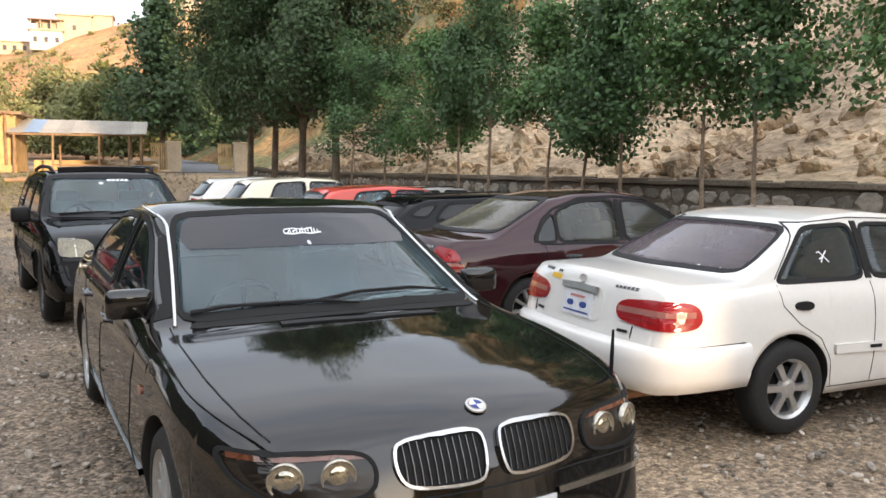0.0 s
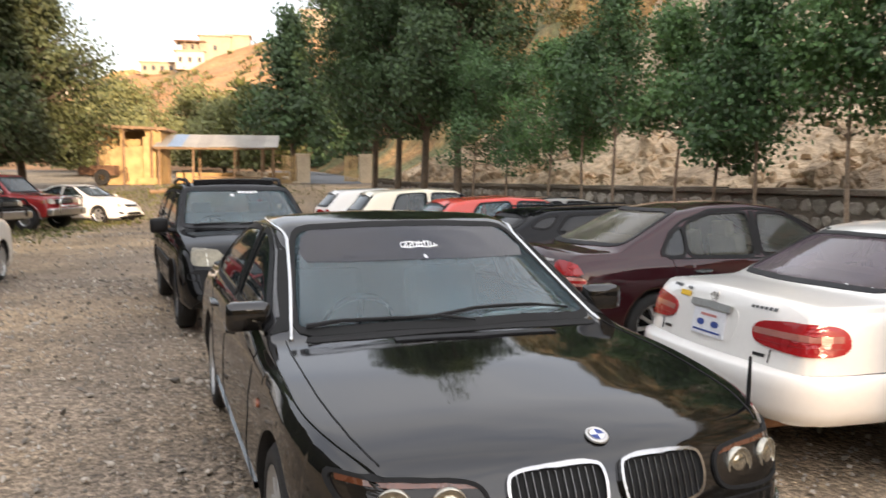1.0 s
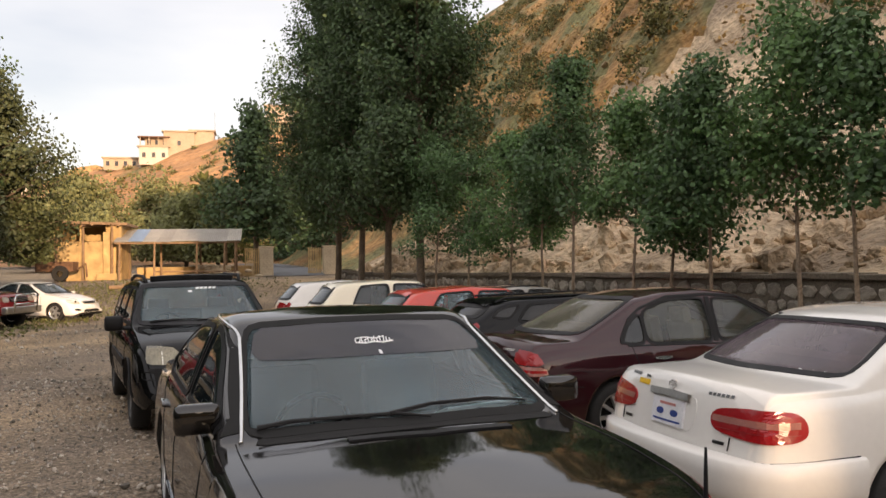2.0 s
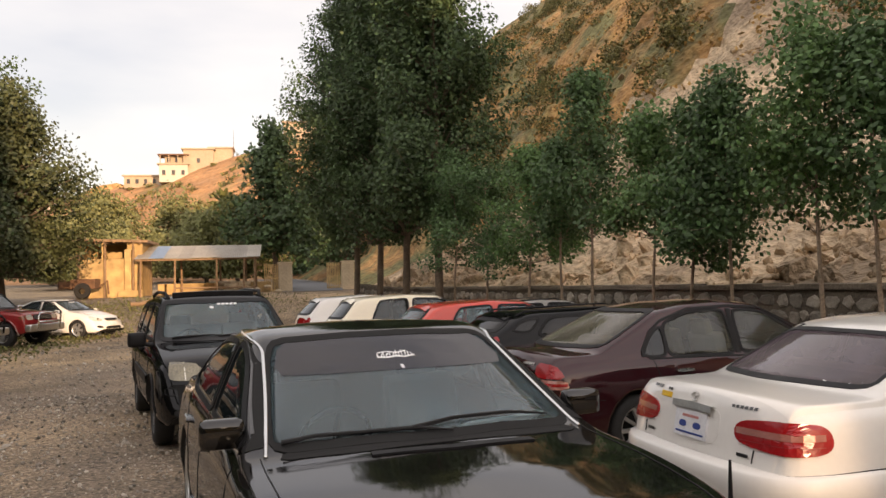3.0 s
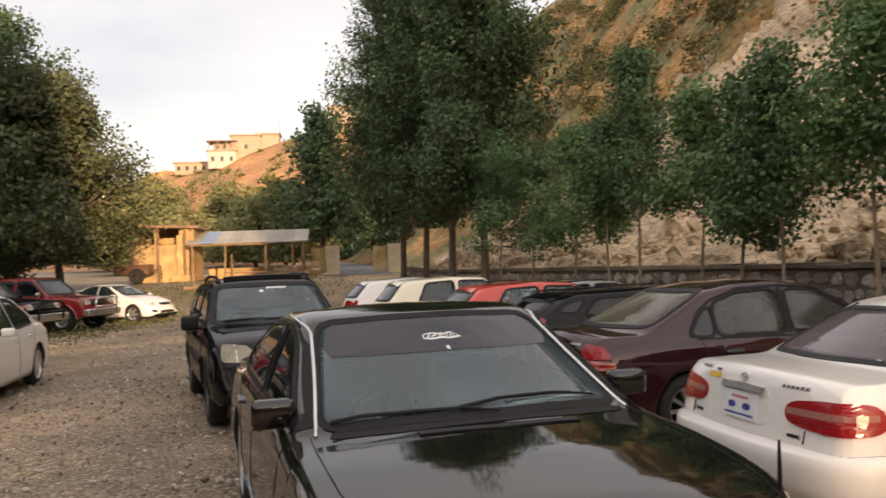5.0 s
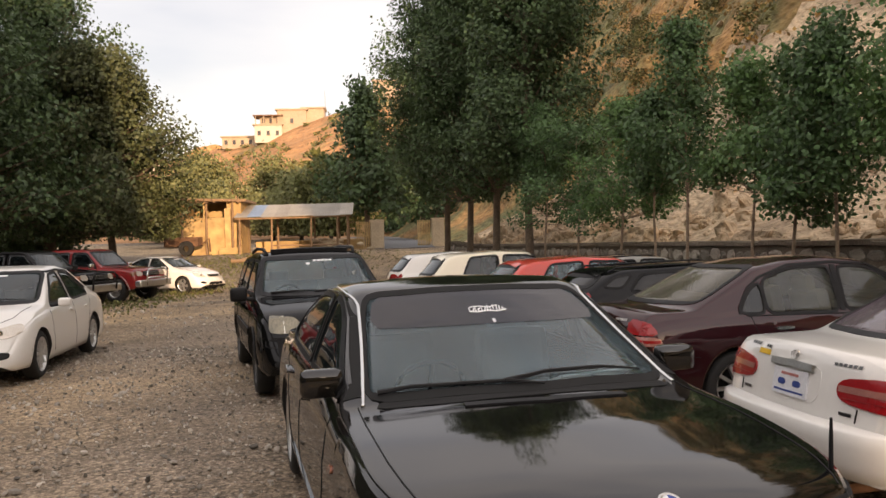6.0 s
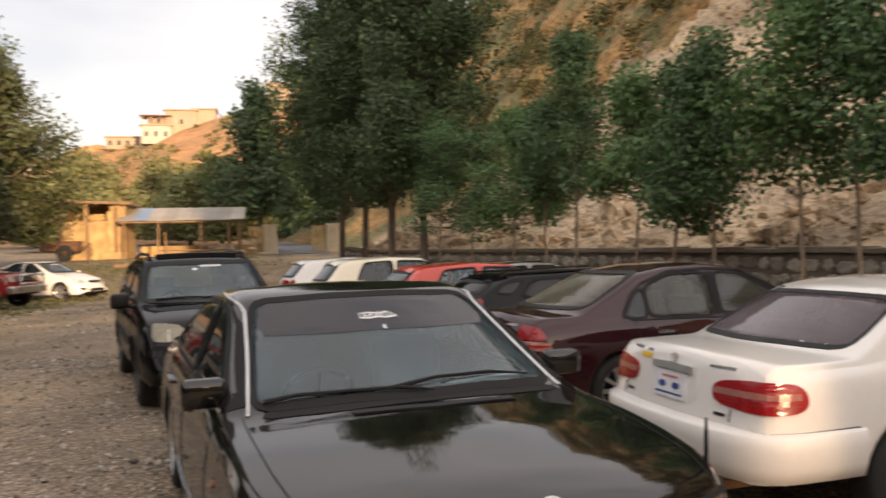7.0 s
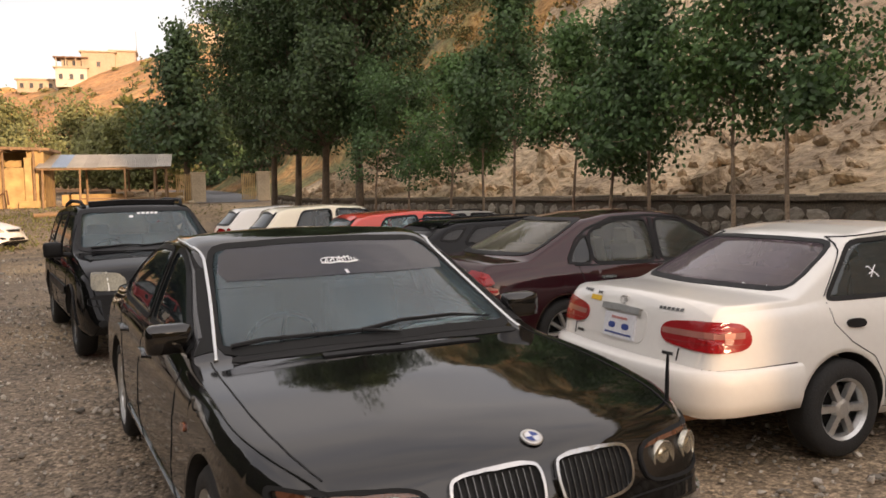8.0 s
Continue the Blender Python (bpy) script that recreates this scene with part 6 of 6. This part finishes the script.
def build_shrubs():
    rnd = np.random.RandomState(11)
    pts = []
    for i in range(950):
        s = rnd.uniform(-8, 110)
        edge = 5.6 + 4.4 * min(1.0, max(0.0, (34 - s) / 9))
        d = edge + abs(rnd.normal(0, 16)) + 0.5
        r = rnd.uniform(0.3, 1.15)
        d += min(3.0, max(0.0, s - 36.0) * 0.75)
        n = int(420 * r * r + 60)
        c = np.array(wall_pt(s, d, hill_z(s, d) + r * 0.25))
        pts.append(c + np.clip(rnd.normal(0, 1, (n, 3)), -1.3, 1.3) * np.array((r * 0.55, r * 0.55, r * 0.42)))
    tagged(leaf_mesh("hill_shrubs", np.concatenate(pts), 0.14, M["shrub"], None, rnd), "dry olive shrubs on the hillside", "shrubs", kind="stuff")
    pts = []
    for i in range(2600):
        s = rnd.uniform(-8, 90)
        d = 5.6 + 4.4 * min(1.0, max(0.0, (34 - s) / 9)) + abs(rnd.normal(0, 15)) + min(3.0, max(0.0, s - 36.0) * 0.75)
        c = np.array(wall_pt(s, d, hill_z(s, d) + 0.08))
        pts.append(c + rnd.normal(0, 1, (22, 3)) * np.array((0.28, 0.28, 0.09)))
    tagged(leaf_mesh("hill_grass", np.concatenate(pts), 0.17, M["straw"], None, rnd), "dry orange grass tufts on the hillside", "grass", kind="stuff")
    pts = []
    for i in range(260):
        p = far_point(rnd.uniform(0.28, 0.8), rnd.uniform(0.15, 0.97))
        r = rnd.uniform(0.6, 1.8)
        pts.append(np.array(p) + np.array((0, 0, r * 0.2)) + rnd.normal(0, 1, (40, 3)) * np.array((r * 0.6, r * 0.6, r * 0.35)))
    tagged(leaf_mesh("far_shrubs", np.concatenate(pts), 0.8, M["shrub"], None, rnd), "dark shrubs on the far hill", "shrubs", kind="stuff")
    pts = []
    for i in range(9000):
        x, y = rnd.normal(-11.5, 2.2), rnd.uniform(19, 40)
        if i % 3 == 0:
            x, y = rnd.normal(-7.5, 2.5), rnd.uniform(36, 42)
        if x > -8.5 and y < 33:
            continue
        pts.append((x, y, ground_z(x, y) + rnd.uniform(0.0, 0.10)))
    tagged(leaf_mesh("grass_tufts", np.array(pts), 0.085, M["dry_grass"], None, rnd), "sparse dry grass beside the lot", "grass", kind="stuff")


def build_wall():
    s0, s1, zt = -4.0, 38.0, 1.42
    bm = bmesh.new()
    n = 60
    rows = []
    for i in range(n + 1):
        s = s0 + (s1 - s0) * i / n
        g = ground_z(*wall_pt(s, 0)[:2])
        rows.append([bm.verts.new(wall_pt(s, d, z)) for d, z in ((0.0, g - 0.4), (0.0, g * 0.3 + zt), (0.45, g * 0.3 + zt), (0.45, g - 0.4))])
    for a, b in zip(rows, rows[1:]):
        for k in range(3):
            bm.faces.new((a[k], a[k + 1], b[k + 1], b[k]))
    bm.faces.new(rows[0])
    bm.faces.new(rows[-1][::-1])
    bmesh.ops.recalc_face_normals(bm, faces=bm.faces)
    wall = tagged(link_mesh("wall_stone", bm, M["mortar"]), "rough grey stone retaining wall with dark joints", "wall", kind="structure")
    cop = bmesh.new()
    for i in range(64):
        a, b = s0 + (s1 - s0) * i / 64, s0 + (s1 - s0) * (i + 1) / 64
        m = (a + b) / 2
        g = ground_z(*wall_pt(m, 0)[:2])
        c = wall_pt(m, 0.2, g * 0.3 + zt + 0.045 + 0.012 * math.sin(i * 2.3))
        add_box(cop, (b - a + 0.01, 0.56, 0.06 + 0.03 * abs(math.sin(i * 5.1))), c, 0.015, Matrix.Rotation(math.atan2(WALL_U.y, WALL_U.x), 3, "Z"))
    link_mesh("coping", cop, M["coping"], wall)
    rnd = random.Random(6)
    shapes = []
    for i in range(10):
        sb = bmesh.new()
        k = rnd.randint(5, 9)
        ring = [Vector((0.5 * math.cos(2 * math.pi * (j + rnd.uniform(-0.25, 0.25)) / k) * rnd.uniform(0.8, 1.15), 0, 0.5 * math.sin(2 * math.pi * (j + rnd.uniform(-0.2, 0.2)) / k) * rnd.uniform(0.85, 1.1))) for j in range(k)]
        back = [sb.verts.new(v + Vector((0, 0.06, 0))) for v in ring]
        face = [sb.verts.new(v * 0.97 + Vector((0, -0.02, 0))) for v in ring]
        tip = [sb.verts.new(v * 0.72 + Vector((0, -0.045 + rnd.uniform(-0.012, 0.012), 0))) for v in ring]
        for lo, hi in ((back, face), (face, tip)):
            for j in range(k):
                sb.faces.new((lo[j], lo[(j + 1) % k], hi[(j + 1) % k], hi[j]))
        sb.faces.new(tip)
        bmesh.ops.recalc_face_normals(sb, faces=sb.faces)
        me = bpy.data.meshes.new("stone")
        sb.to_mesh(me)
        sb.free()
        me.materials.append(M["wall_stone"])
        shapes.append(me)
    spots = []
    z, row = 0.10, 0
    while z < 1.32:
        h = rnd.uniform(0.15, 0.25)
        s = s0 + rnd.uniform(0, 0.3)
        while s < s1 - 0.2:
            w = rnd.uniform(0.14, 0.40)
            spots.append((s + w / 2, z + h / 2 + rnd.uniform(-0.03, 0.03), w, h * rnd.uniform(0.75, 1.15)))
            s += w + 0.015
        z += h + 0.012
    spots.sort(key=lambda p: (p[0] < 6, p[0]))
    turn = Matrix.Rotation(math.atan2(WALL_U.y, WALL_U.x) + math.pi, 4, "Z")
    rest_v, rest_f = [], []
    for i, (s, zz, w, h) in enumerate(spots):
        g = ground_z(*wall_pt(s, 0)[:2])
        m = Matrix.Translation(wall_pt(s, -0.002, zz + g * 0.3)) @ turn @ Matrix.Diagonal((w * 1.06, 1.0, h * 1.06, 1)) @ Matrix.Rotation(rnd.uniform(-0.2, 0.2), 4, "Y")
        me = shapes[rnd.randrange(10)]
        if i < 300:
            o = new("stone", me)
            o.parent = wall
            o.matrix_basis = m
        else:
            b = len(rest_v)
            rest_v += [m @ v.co for v in me.vertices]
            rest_f += [[b + k for k in p.vertices] for p in me.polygons]
    ob = raw_mesh("stone_rest", rest_v, rest_f, M["wall_stone"], wall)
    tagged(ob, kind="stuff")


def build_shed():
    g = 1.32
    # ochre plastered hut
    hut = tagged(empty("hut", pose(-13.0, 45.4, g, 0, 0, 4)), "ochre plastered hut with an open dark loft", "hut")
    bm = bmesh.new()
    for size, at in (((3.3, 0.2, 2.05), (0, -1.3, 1.0)), ((3.3, 0.2, 2.9), (0, 1.3, 1.45)), ((0.2, 2.8, 2.9), (-1.55, 0, 1.45)), ((0.2, 2.8, 2.9), (1.55, 0, 1.45)), ((0.75, 0.24, 0.9), (1.25, -1.3, 2.45)), ((0.10, 0.26, 0.9), (-0.35, -1.3, 2.45))):
        add_box(bm, size, at, 0.03)
    part("wall", bm, M["ochre"], hut)
    part("loft_floor", box((3.0, 2.5, 0.08), (0, 0, 2.0)), M["dark_hole"], hut)
    roof = bmesh.new()
    add_box(roof, (3.9, 3.4, 0.14), (0.05, -0.1, 2.97), 0.03, Matrix.Rotation(radians(2), 3, "Y"))
    part("roof", roof, M["timber"], hut, "low flat earth and timber roof")
    for i in range(9):
        x = -1.85 + i * 0.43
        part("rafter", tube([(x, -2.0 - 0.12 * math.sin(i * 2.1), 2.86 + 0.05 * math.sin(i * 1.3)), (x + 0.03, -0.4, 2.90)], [0.05, 0.05], 6), M["timber"], hut)
    for x in (-1.5, -0.2, 1.2):
        part("post", tube([(x, -1.62, 0), (x + 0.03, -1.6, 2.9)], [0.07, 0.06], 8), M["timber"], hut)
    part("door", box((0.75, 0.06, 1.75), (-0.85, -1.42, 0.9), 0.01), M["ochre"], hut)
    part("ledge", box((1.2, 0.4, 0.35), (1.1, -1.7, 0.17), 0.03), M["ochre"], hut)
    part("buttress", box((0.34, 0.3, 2.5), (0.95, -1.5, 1.25), 0.03), M["ochre"], hut)
    # open shed with tin roof
    shed = tagged(empty("open_shed", pose(-8.4, 45.0, g, 0, 0, 5)), "open timber shed with a sloping corrugated tin roof", "shed")
    for i in range(9):
        x0, wv = -3.15 + i * 0.70, 0.72
        bm = bmesh.new()
        prev = None
        for j in range(15):
            x = x0 + wv * j / 14
            dz = 0.018 * math.sin(j * math.pi) + 0.02 * (j % 2)
            row = [bm.verts.new((x, y, z + dz)) for y, z in ((-1.75, 1.95 + 0.02 * math.sin(i * 1.7)), (1.6, 2.75), (1.6, 2.73), (-1.75, 1.93 + 0.02 * math.sin(i * 1.7)))]
            if prev:
                for k in range(4):
                    bm.faces.new((prev[k], prev[(k + 1) % 4], row[(k + 1) % 4], row[k]))
            prev = row
        bmesh.ops.recalc_face_normals(bm, faces=bm.faces)
        part("roof_sheet", bm, M["tin_blue"] if i == 1 else M["tin"], shed, "blue patched sheet" if i == 1 else "")
    for x in (-2.9, -1.2, 0.9, 2.3, 2.85):
        part("post", tube([(x, -1.6, -0.1), (x + 0.04, -1.6, 1.95)], [0.06, 0.05], 8), M["timber"], shed)
        part("post", tube([(x, 1.5, -0.1), (x - 0.03, 1.5, 2.7)], [0.06, 0.05], 8), M["timber"], shed)
    part("beam", tube([(-3.1, -1.6, 1.88), (0, -1.6, 1.87), (3.1, -1.6, 1.9)], 0.05, 8), M["timber"], shed)
    part("rail", tube([(-1.2, -1.6, 0.4), (2.85, -1.6, 0.35)], 0.04, 6), M["timber"], shed)
    low = tagged(empty("low_wall", pose(-8.0, 46.9, g, 0, 0, 4)), "low ochre earth wall behind the shed", "wall")
    part("wall", box((6.2, 0.3, 0.7), (0, 0, 0.3), 0.05), M["ochre"], low)
    rnd = random.Random(9)
    heap = tagged(empty("rubble_heap", pose(-6.8, 45.2, g - 0.05)), "heap of pale sacks and rubble under the shed", "heap")
    bm = bmesh.new()
    for i in range(34):
        r = rnd.uniform(0.12, 0.28)
        bmesh.ops.create_icosphere(bm, subdivisions=2, radius=r, matrix=Matrix.Translation((rnd.gauss(0, 0.7), rnd.gauss(0, 0.35), rnd.uniform(0.05, 0.65))) @ Matrix.Diagonal((1.4, 1, 0.7, 1)))
    part("sacks", bm, M["concrete"], heap, smooth=True)
    # gate: pillars and slatted leaves
    for x, y, w in ((-4.0, 46.0, 0.75), (-0.55, 48.0, 0.7)):
        z = ground_z(x, y)
        p = tagged(empty("gate_pillar", pose(x, y, z - 0.15, 0, 0, 8)), "square plastered gate pillar", "pillar", "gate pillars")
        bm = box((w, 0.6, 1.72), (0, 0, 0.86), 0.03)
        add_box(bm, (w + 0.08, 0.68, 0.08), (0, 0, 1.75), 0.02)
        part("shaft", bm, M["concrete"], p)
    for x, y, n in ((-4.75, 45.7, 8), (-1.4, 48.3, 8)):
        z = ground_z(x, y)
        gt = tagged(empty("gate_leaf", pose(x, y, z - 0.1, 0, 0, 10)), "open slatted metal gate leaf", "gate", "gate leaves")
        for i in range(n):
            part("slat", box((0.06, 0.03, 1.6), (-0.35 + i * 0.1, 0, 0.85), 0.008), M["ochre"], gt)
        for zz in (0.2, 0.85, 1.5):
            part("rail", box((0.80, 0.025, 0.05), (0, 0.028, zz)), M["ochre"], gt)
    # asphalt road beyond the gate
    verts, faces = [], []
    for i in range(13):
        f = i / 12
        y = 45 + 50 * f
        x = -2.4 - 2.0 * f - 9 * f * f
        z = ground_z(x, y) + 0.02
        verts += [(x - 1.7, y, z), (x + 1.7, y, z)]
    for i in range(12):
        faces.append((2 * i, 2 * i + 1, 2 * i + 3, 2 * i + 2))
    tagged(raw_mesh("road", verts, faces, M["asphalt"]), "grey asphalt road beyond the gate", "road", kind="structure")
    # rusty trailer wheel and frame by the hut
    tr = tagged(empty("old_trailer", pose(-13.9, 42.6, ground_z(-13.9, 42.6))), "rusty old trailer frame on one wheel", "trailer")
    wl_ = lathe([(0.15, -0.1), (0.36, -0.1), (0.40, -0.05), (0.40, 0.05), (0.36, 0.1), (0.15, 0.1), (0.15, -0.1)], 24)
    bmesh.ops.transform(wl_, matrix=Matrix.Translation((0.2, -0.4, 0.40)), verts=wl_.verts)
    part("tyre", wl_, M["rubber"], tr)
    part("frame", box((1.8, 0.9, 0.5), (-0.1, 0.1, 0.75), 0.04), M["rust"], tr)
    part("drawbar", tube([(0.9, 0, 0.6), (1.3, 0, 0.9), (1.35, 0, 0.2)], 0.05, 6), M["rust"], tr)
    # logs and planks by the grass
    for i, (x, y, a) in enumerate(((-9.6, 39.0, 20), (-9.2, 39.3, -12))):
        lg = tagged(empty("log", pose(x, y, ground_z(x, y) + 0.08, 0, 0, a)), "weathered log lying on the grass", "log", "logs")
        part("stem", tube([(-0.9, 0, 0), (0, 0.05, 0.02), (0.9, 0, 0)], [0.10, 0.09, 0.07], 8), M["timber"], lg)


def build_houses():
    """White house with flat roofs on the far hill."""
    def house(x, y, z, turn, blocks, label):
        h = tagged(empty("hill_house", pose(x, y, z, 0, 0, turn)), label, "house", "houses on the far hill")
        for bx, by, bz, sx, sy, sz, mat, wins in blocks:
            part("wall", box((sx, sy, sz), (bx, by, bz + sz / 2)), M[mat], h)
            part("roof", box((sx + 1.0, sy + 1.0, 0.35), (bx, by, bz + sz + 0.17)), M["house_cream"], h)
            for i in range(wins):
                wx = bx - sx / 2 + sx * (i + 0.5) / wins
                w = part("window", box((0.9, 0.14, 1.3), (wx, by - sy / 2 - 0.02, bz + sz * 0.55)), M["window_dark"], h)
                part("sill", box((1.2, 0.3, 0.12), (wx, by - sy / 2 - 0.1, bz + sz * 0.55 - 0.72)), M["house_cream"], w)
        return h
    main = house(-49.9, 231, 31.2, 6, ((0, 0, 0, 7.6, 7, 4.9, "house_white", 3), (0.6, 1.2, 5.25, 6.2, 4.5, 2.3, "house_cream", 3), (6.6, 1.5, 2.4, 8.2, 8, 6.9, "house_cream", 1), (12.6, 3, 5.2, 6.4, 7, 4.8, "house_cream", 0)), "white two-storey house with flat roofs on the ridge")
    for px in (-3.5, -1.2, 1.2, 3.5):
        part("terrace_post", box((0.25, 0.25, 2.3), (px, -3.2, 6.4)), M["house_cream"], main)
    part("terrace_roof", box((8.4, 6.5, 0.3), (0, -0.4, 7.7)), M["rust"], main, "brown terrace roof")
    house(-61.5, 243, 31.2, 5, ((0, 0, 0, 9.5, 7, 3.4, "house_cream", 4),), "long cream house with a parapet")
    house(-95, 262, 26, 0, ((0, 0, 0, 12, 8, 4.0, "house_white", 2),), "small pale house on the slope")
    house(-13, 203, 38, 0, ((0, 0, 0, 8, 6, 4.0, "house_cream", 2),), "cream house on the crest")
    mast = tagged(empty("mast", pose(-33.5, 230, 37.2)), "thin mast on the ridge", "mast")
    part("pole", tube([(0, 0, 0), (0, 0, 9)], [0.07, 0.04], 6), M["rust"], mast)


def build_behind():
    """Unseen ridge and bank, added behind and beside the camera to block light."""
    verts, faces = [], []
    xs = np.concatenate([np.arange(-160, 16, 8 / 3), np.arange(16, 40, 0.15), np.arange(40, 160, 8 / 3)])
    for x in xs:
        # added ridge shades the lot; cut low to let sun reach the hut
        gap = max(0.0, 1 - abs(x - 27.5) / 6.5)
        h = 25 + 2 * noise.noise(Vector((x * 0.05, 0, 9))) - 14.0 * min(1.0, 2.2 * gap)
        # lowered here so that sun falls on the far grove and upper hillside
        if x > 34:
            h -= 5.0
        # narrow notch that throws a sun patch on the white car's corner
        if abs(x - 27.0) < 0.12:
            h = 8.95
        verts += [(x, -61.6, 0), (x, -62, h), (x, -62.4, 0)]
    for i in range(len(xs) - 1):
        for k in range(2):
            a = 3 * i + k
            faces.append((a, a + 3, a + 4, a + 1))
    # unseen dark bank along the aisle, added to darken reflections in the cars
    bank, quads = [], []
    for i in range(70):
        y = -58 + i * 1.15
        for x, z in ((-14.2, 0.0), (-14.9, 3.2), (-15.6, 6.4), (-17.0, 9.0), (-20.0, 9.5), (-24.0, 0.0)):
            w = noise.noise(Vector((x * 0.5, y * 0.3, 2)))
            bank.append((x + (w if z else 0), y, z * (1 + 0.25 * w)))
    for i in range(69):
        for k in range(5):
            a = 6 * i + k
            quads.append((a, a + 6, a + 7, a + 1))
    tagged(raw_mesh("side_bank", bank, quads, M["blocker_dark"], smooth=True), "unseen dark bank added to darken car reflections", "hill", kind="structure")
    tagged(raw_mesh("back_slope", verts, faces, M["soil"], smooth=True), "unseen ridge added to shade the lot, notched for sun", "hill", kind="structure")


build_ground()
build_hillside()
build_far_hill()
build_behind()
black_sedan()
white_sedan()
maroon_sedan()
black_suv()
hatchback("black_estate", 3.5, 10.9, 11, M["deep_black_paint"], "black estate car with roof rails among the parked cars", M["black_film"], 0.35, 1.32, 0.35)
hatchback("red_hatchback", 2.22, 13.4, 12, M["red_paint"], "bright red hatchback among the parked cars", M["glass_clear"], 0.0, 1.38)
hatchback("cream_hatchback", 1.07, 15.9, 12, M["cream_paint"], "cream white hatchback among the parked cars", M["glass_dark"], 0.0, 1.47)
hatchback("white_hatchback", 0.33, 18.4, 12, M["white_paint"], "white hatchback farther along the row", M["glass_dark"], 0.0, 1.45)
hatchback("silver_hatchback", 3.6, 15.9, 13, M["silver_paint"], "grey estate with roof rails near the wall", M["glass_dark"], 0.3, 1.31)
aisle_sedan("white_saloon", -6.64, 12.2, -80, "white saloon across the aisle with clear headlights", 2.65, 1.76, 1.50)
aisle_sedan("pearl_saloon", -11.0, 31.6, -22, "pearl white sports saloon near the hut", 2.85, 1.79, 1.43, 0.85, 1.05, False)
boxy_offroader("red_offroader", -11.9, 27.3, -14, M["dark_red_paint"], "dark red off-roader with silver wheel arches", True)
boxy_offroader("black_offroader", -12.4, 24.3, -12, M["dusty_black_paint"], "dusty black off-roader on the grass")
build_shed()
build_houses()
build_trees()
build_shrubs()
build_stones()
build_wall()
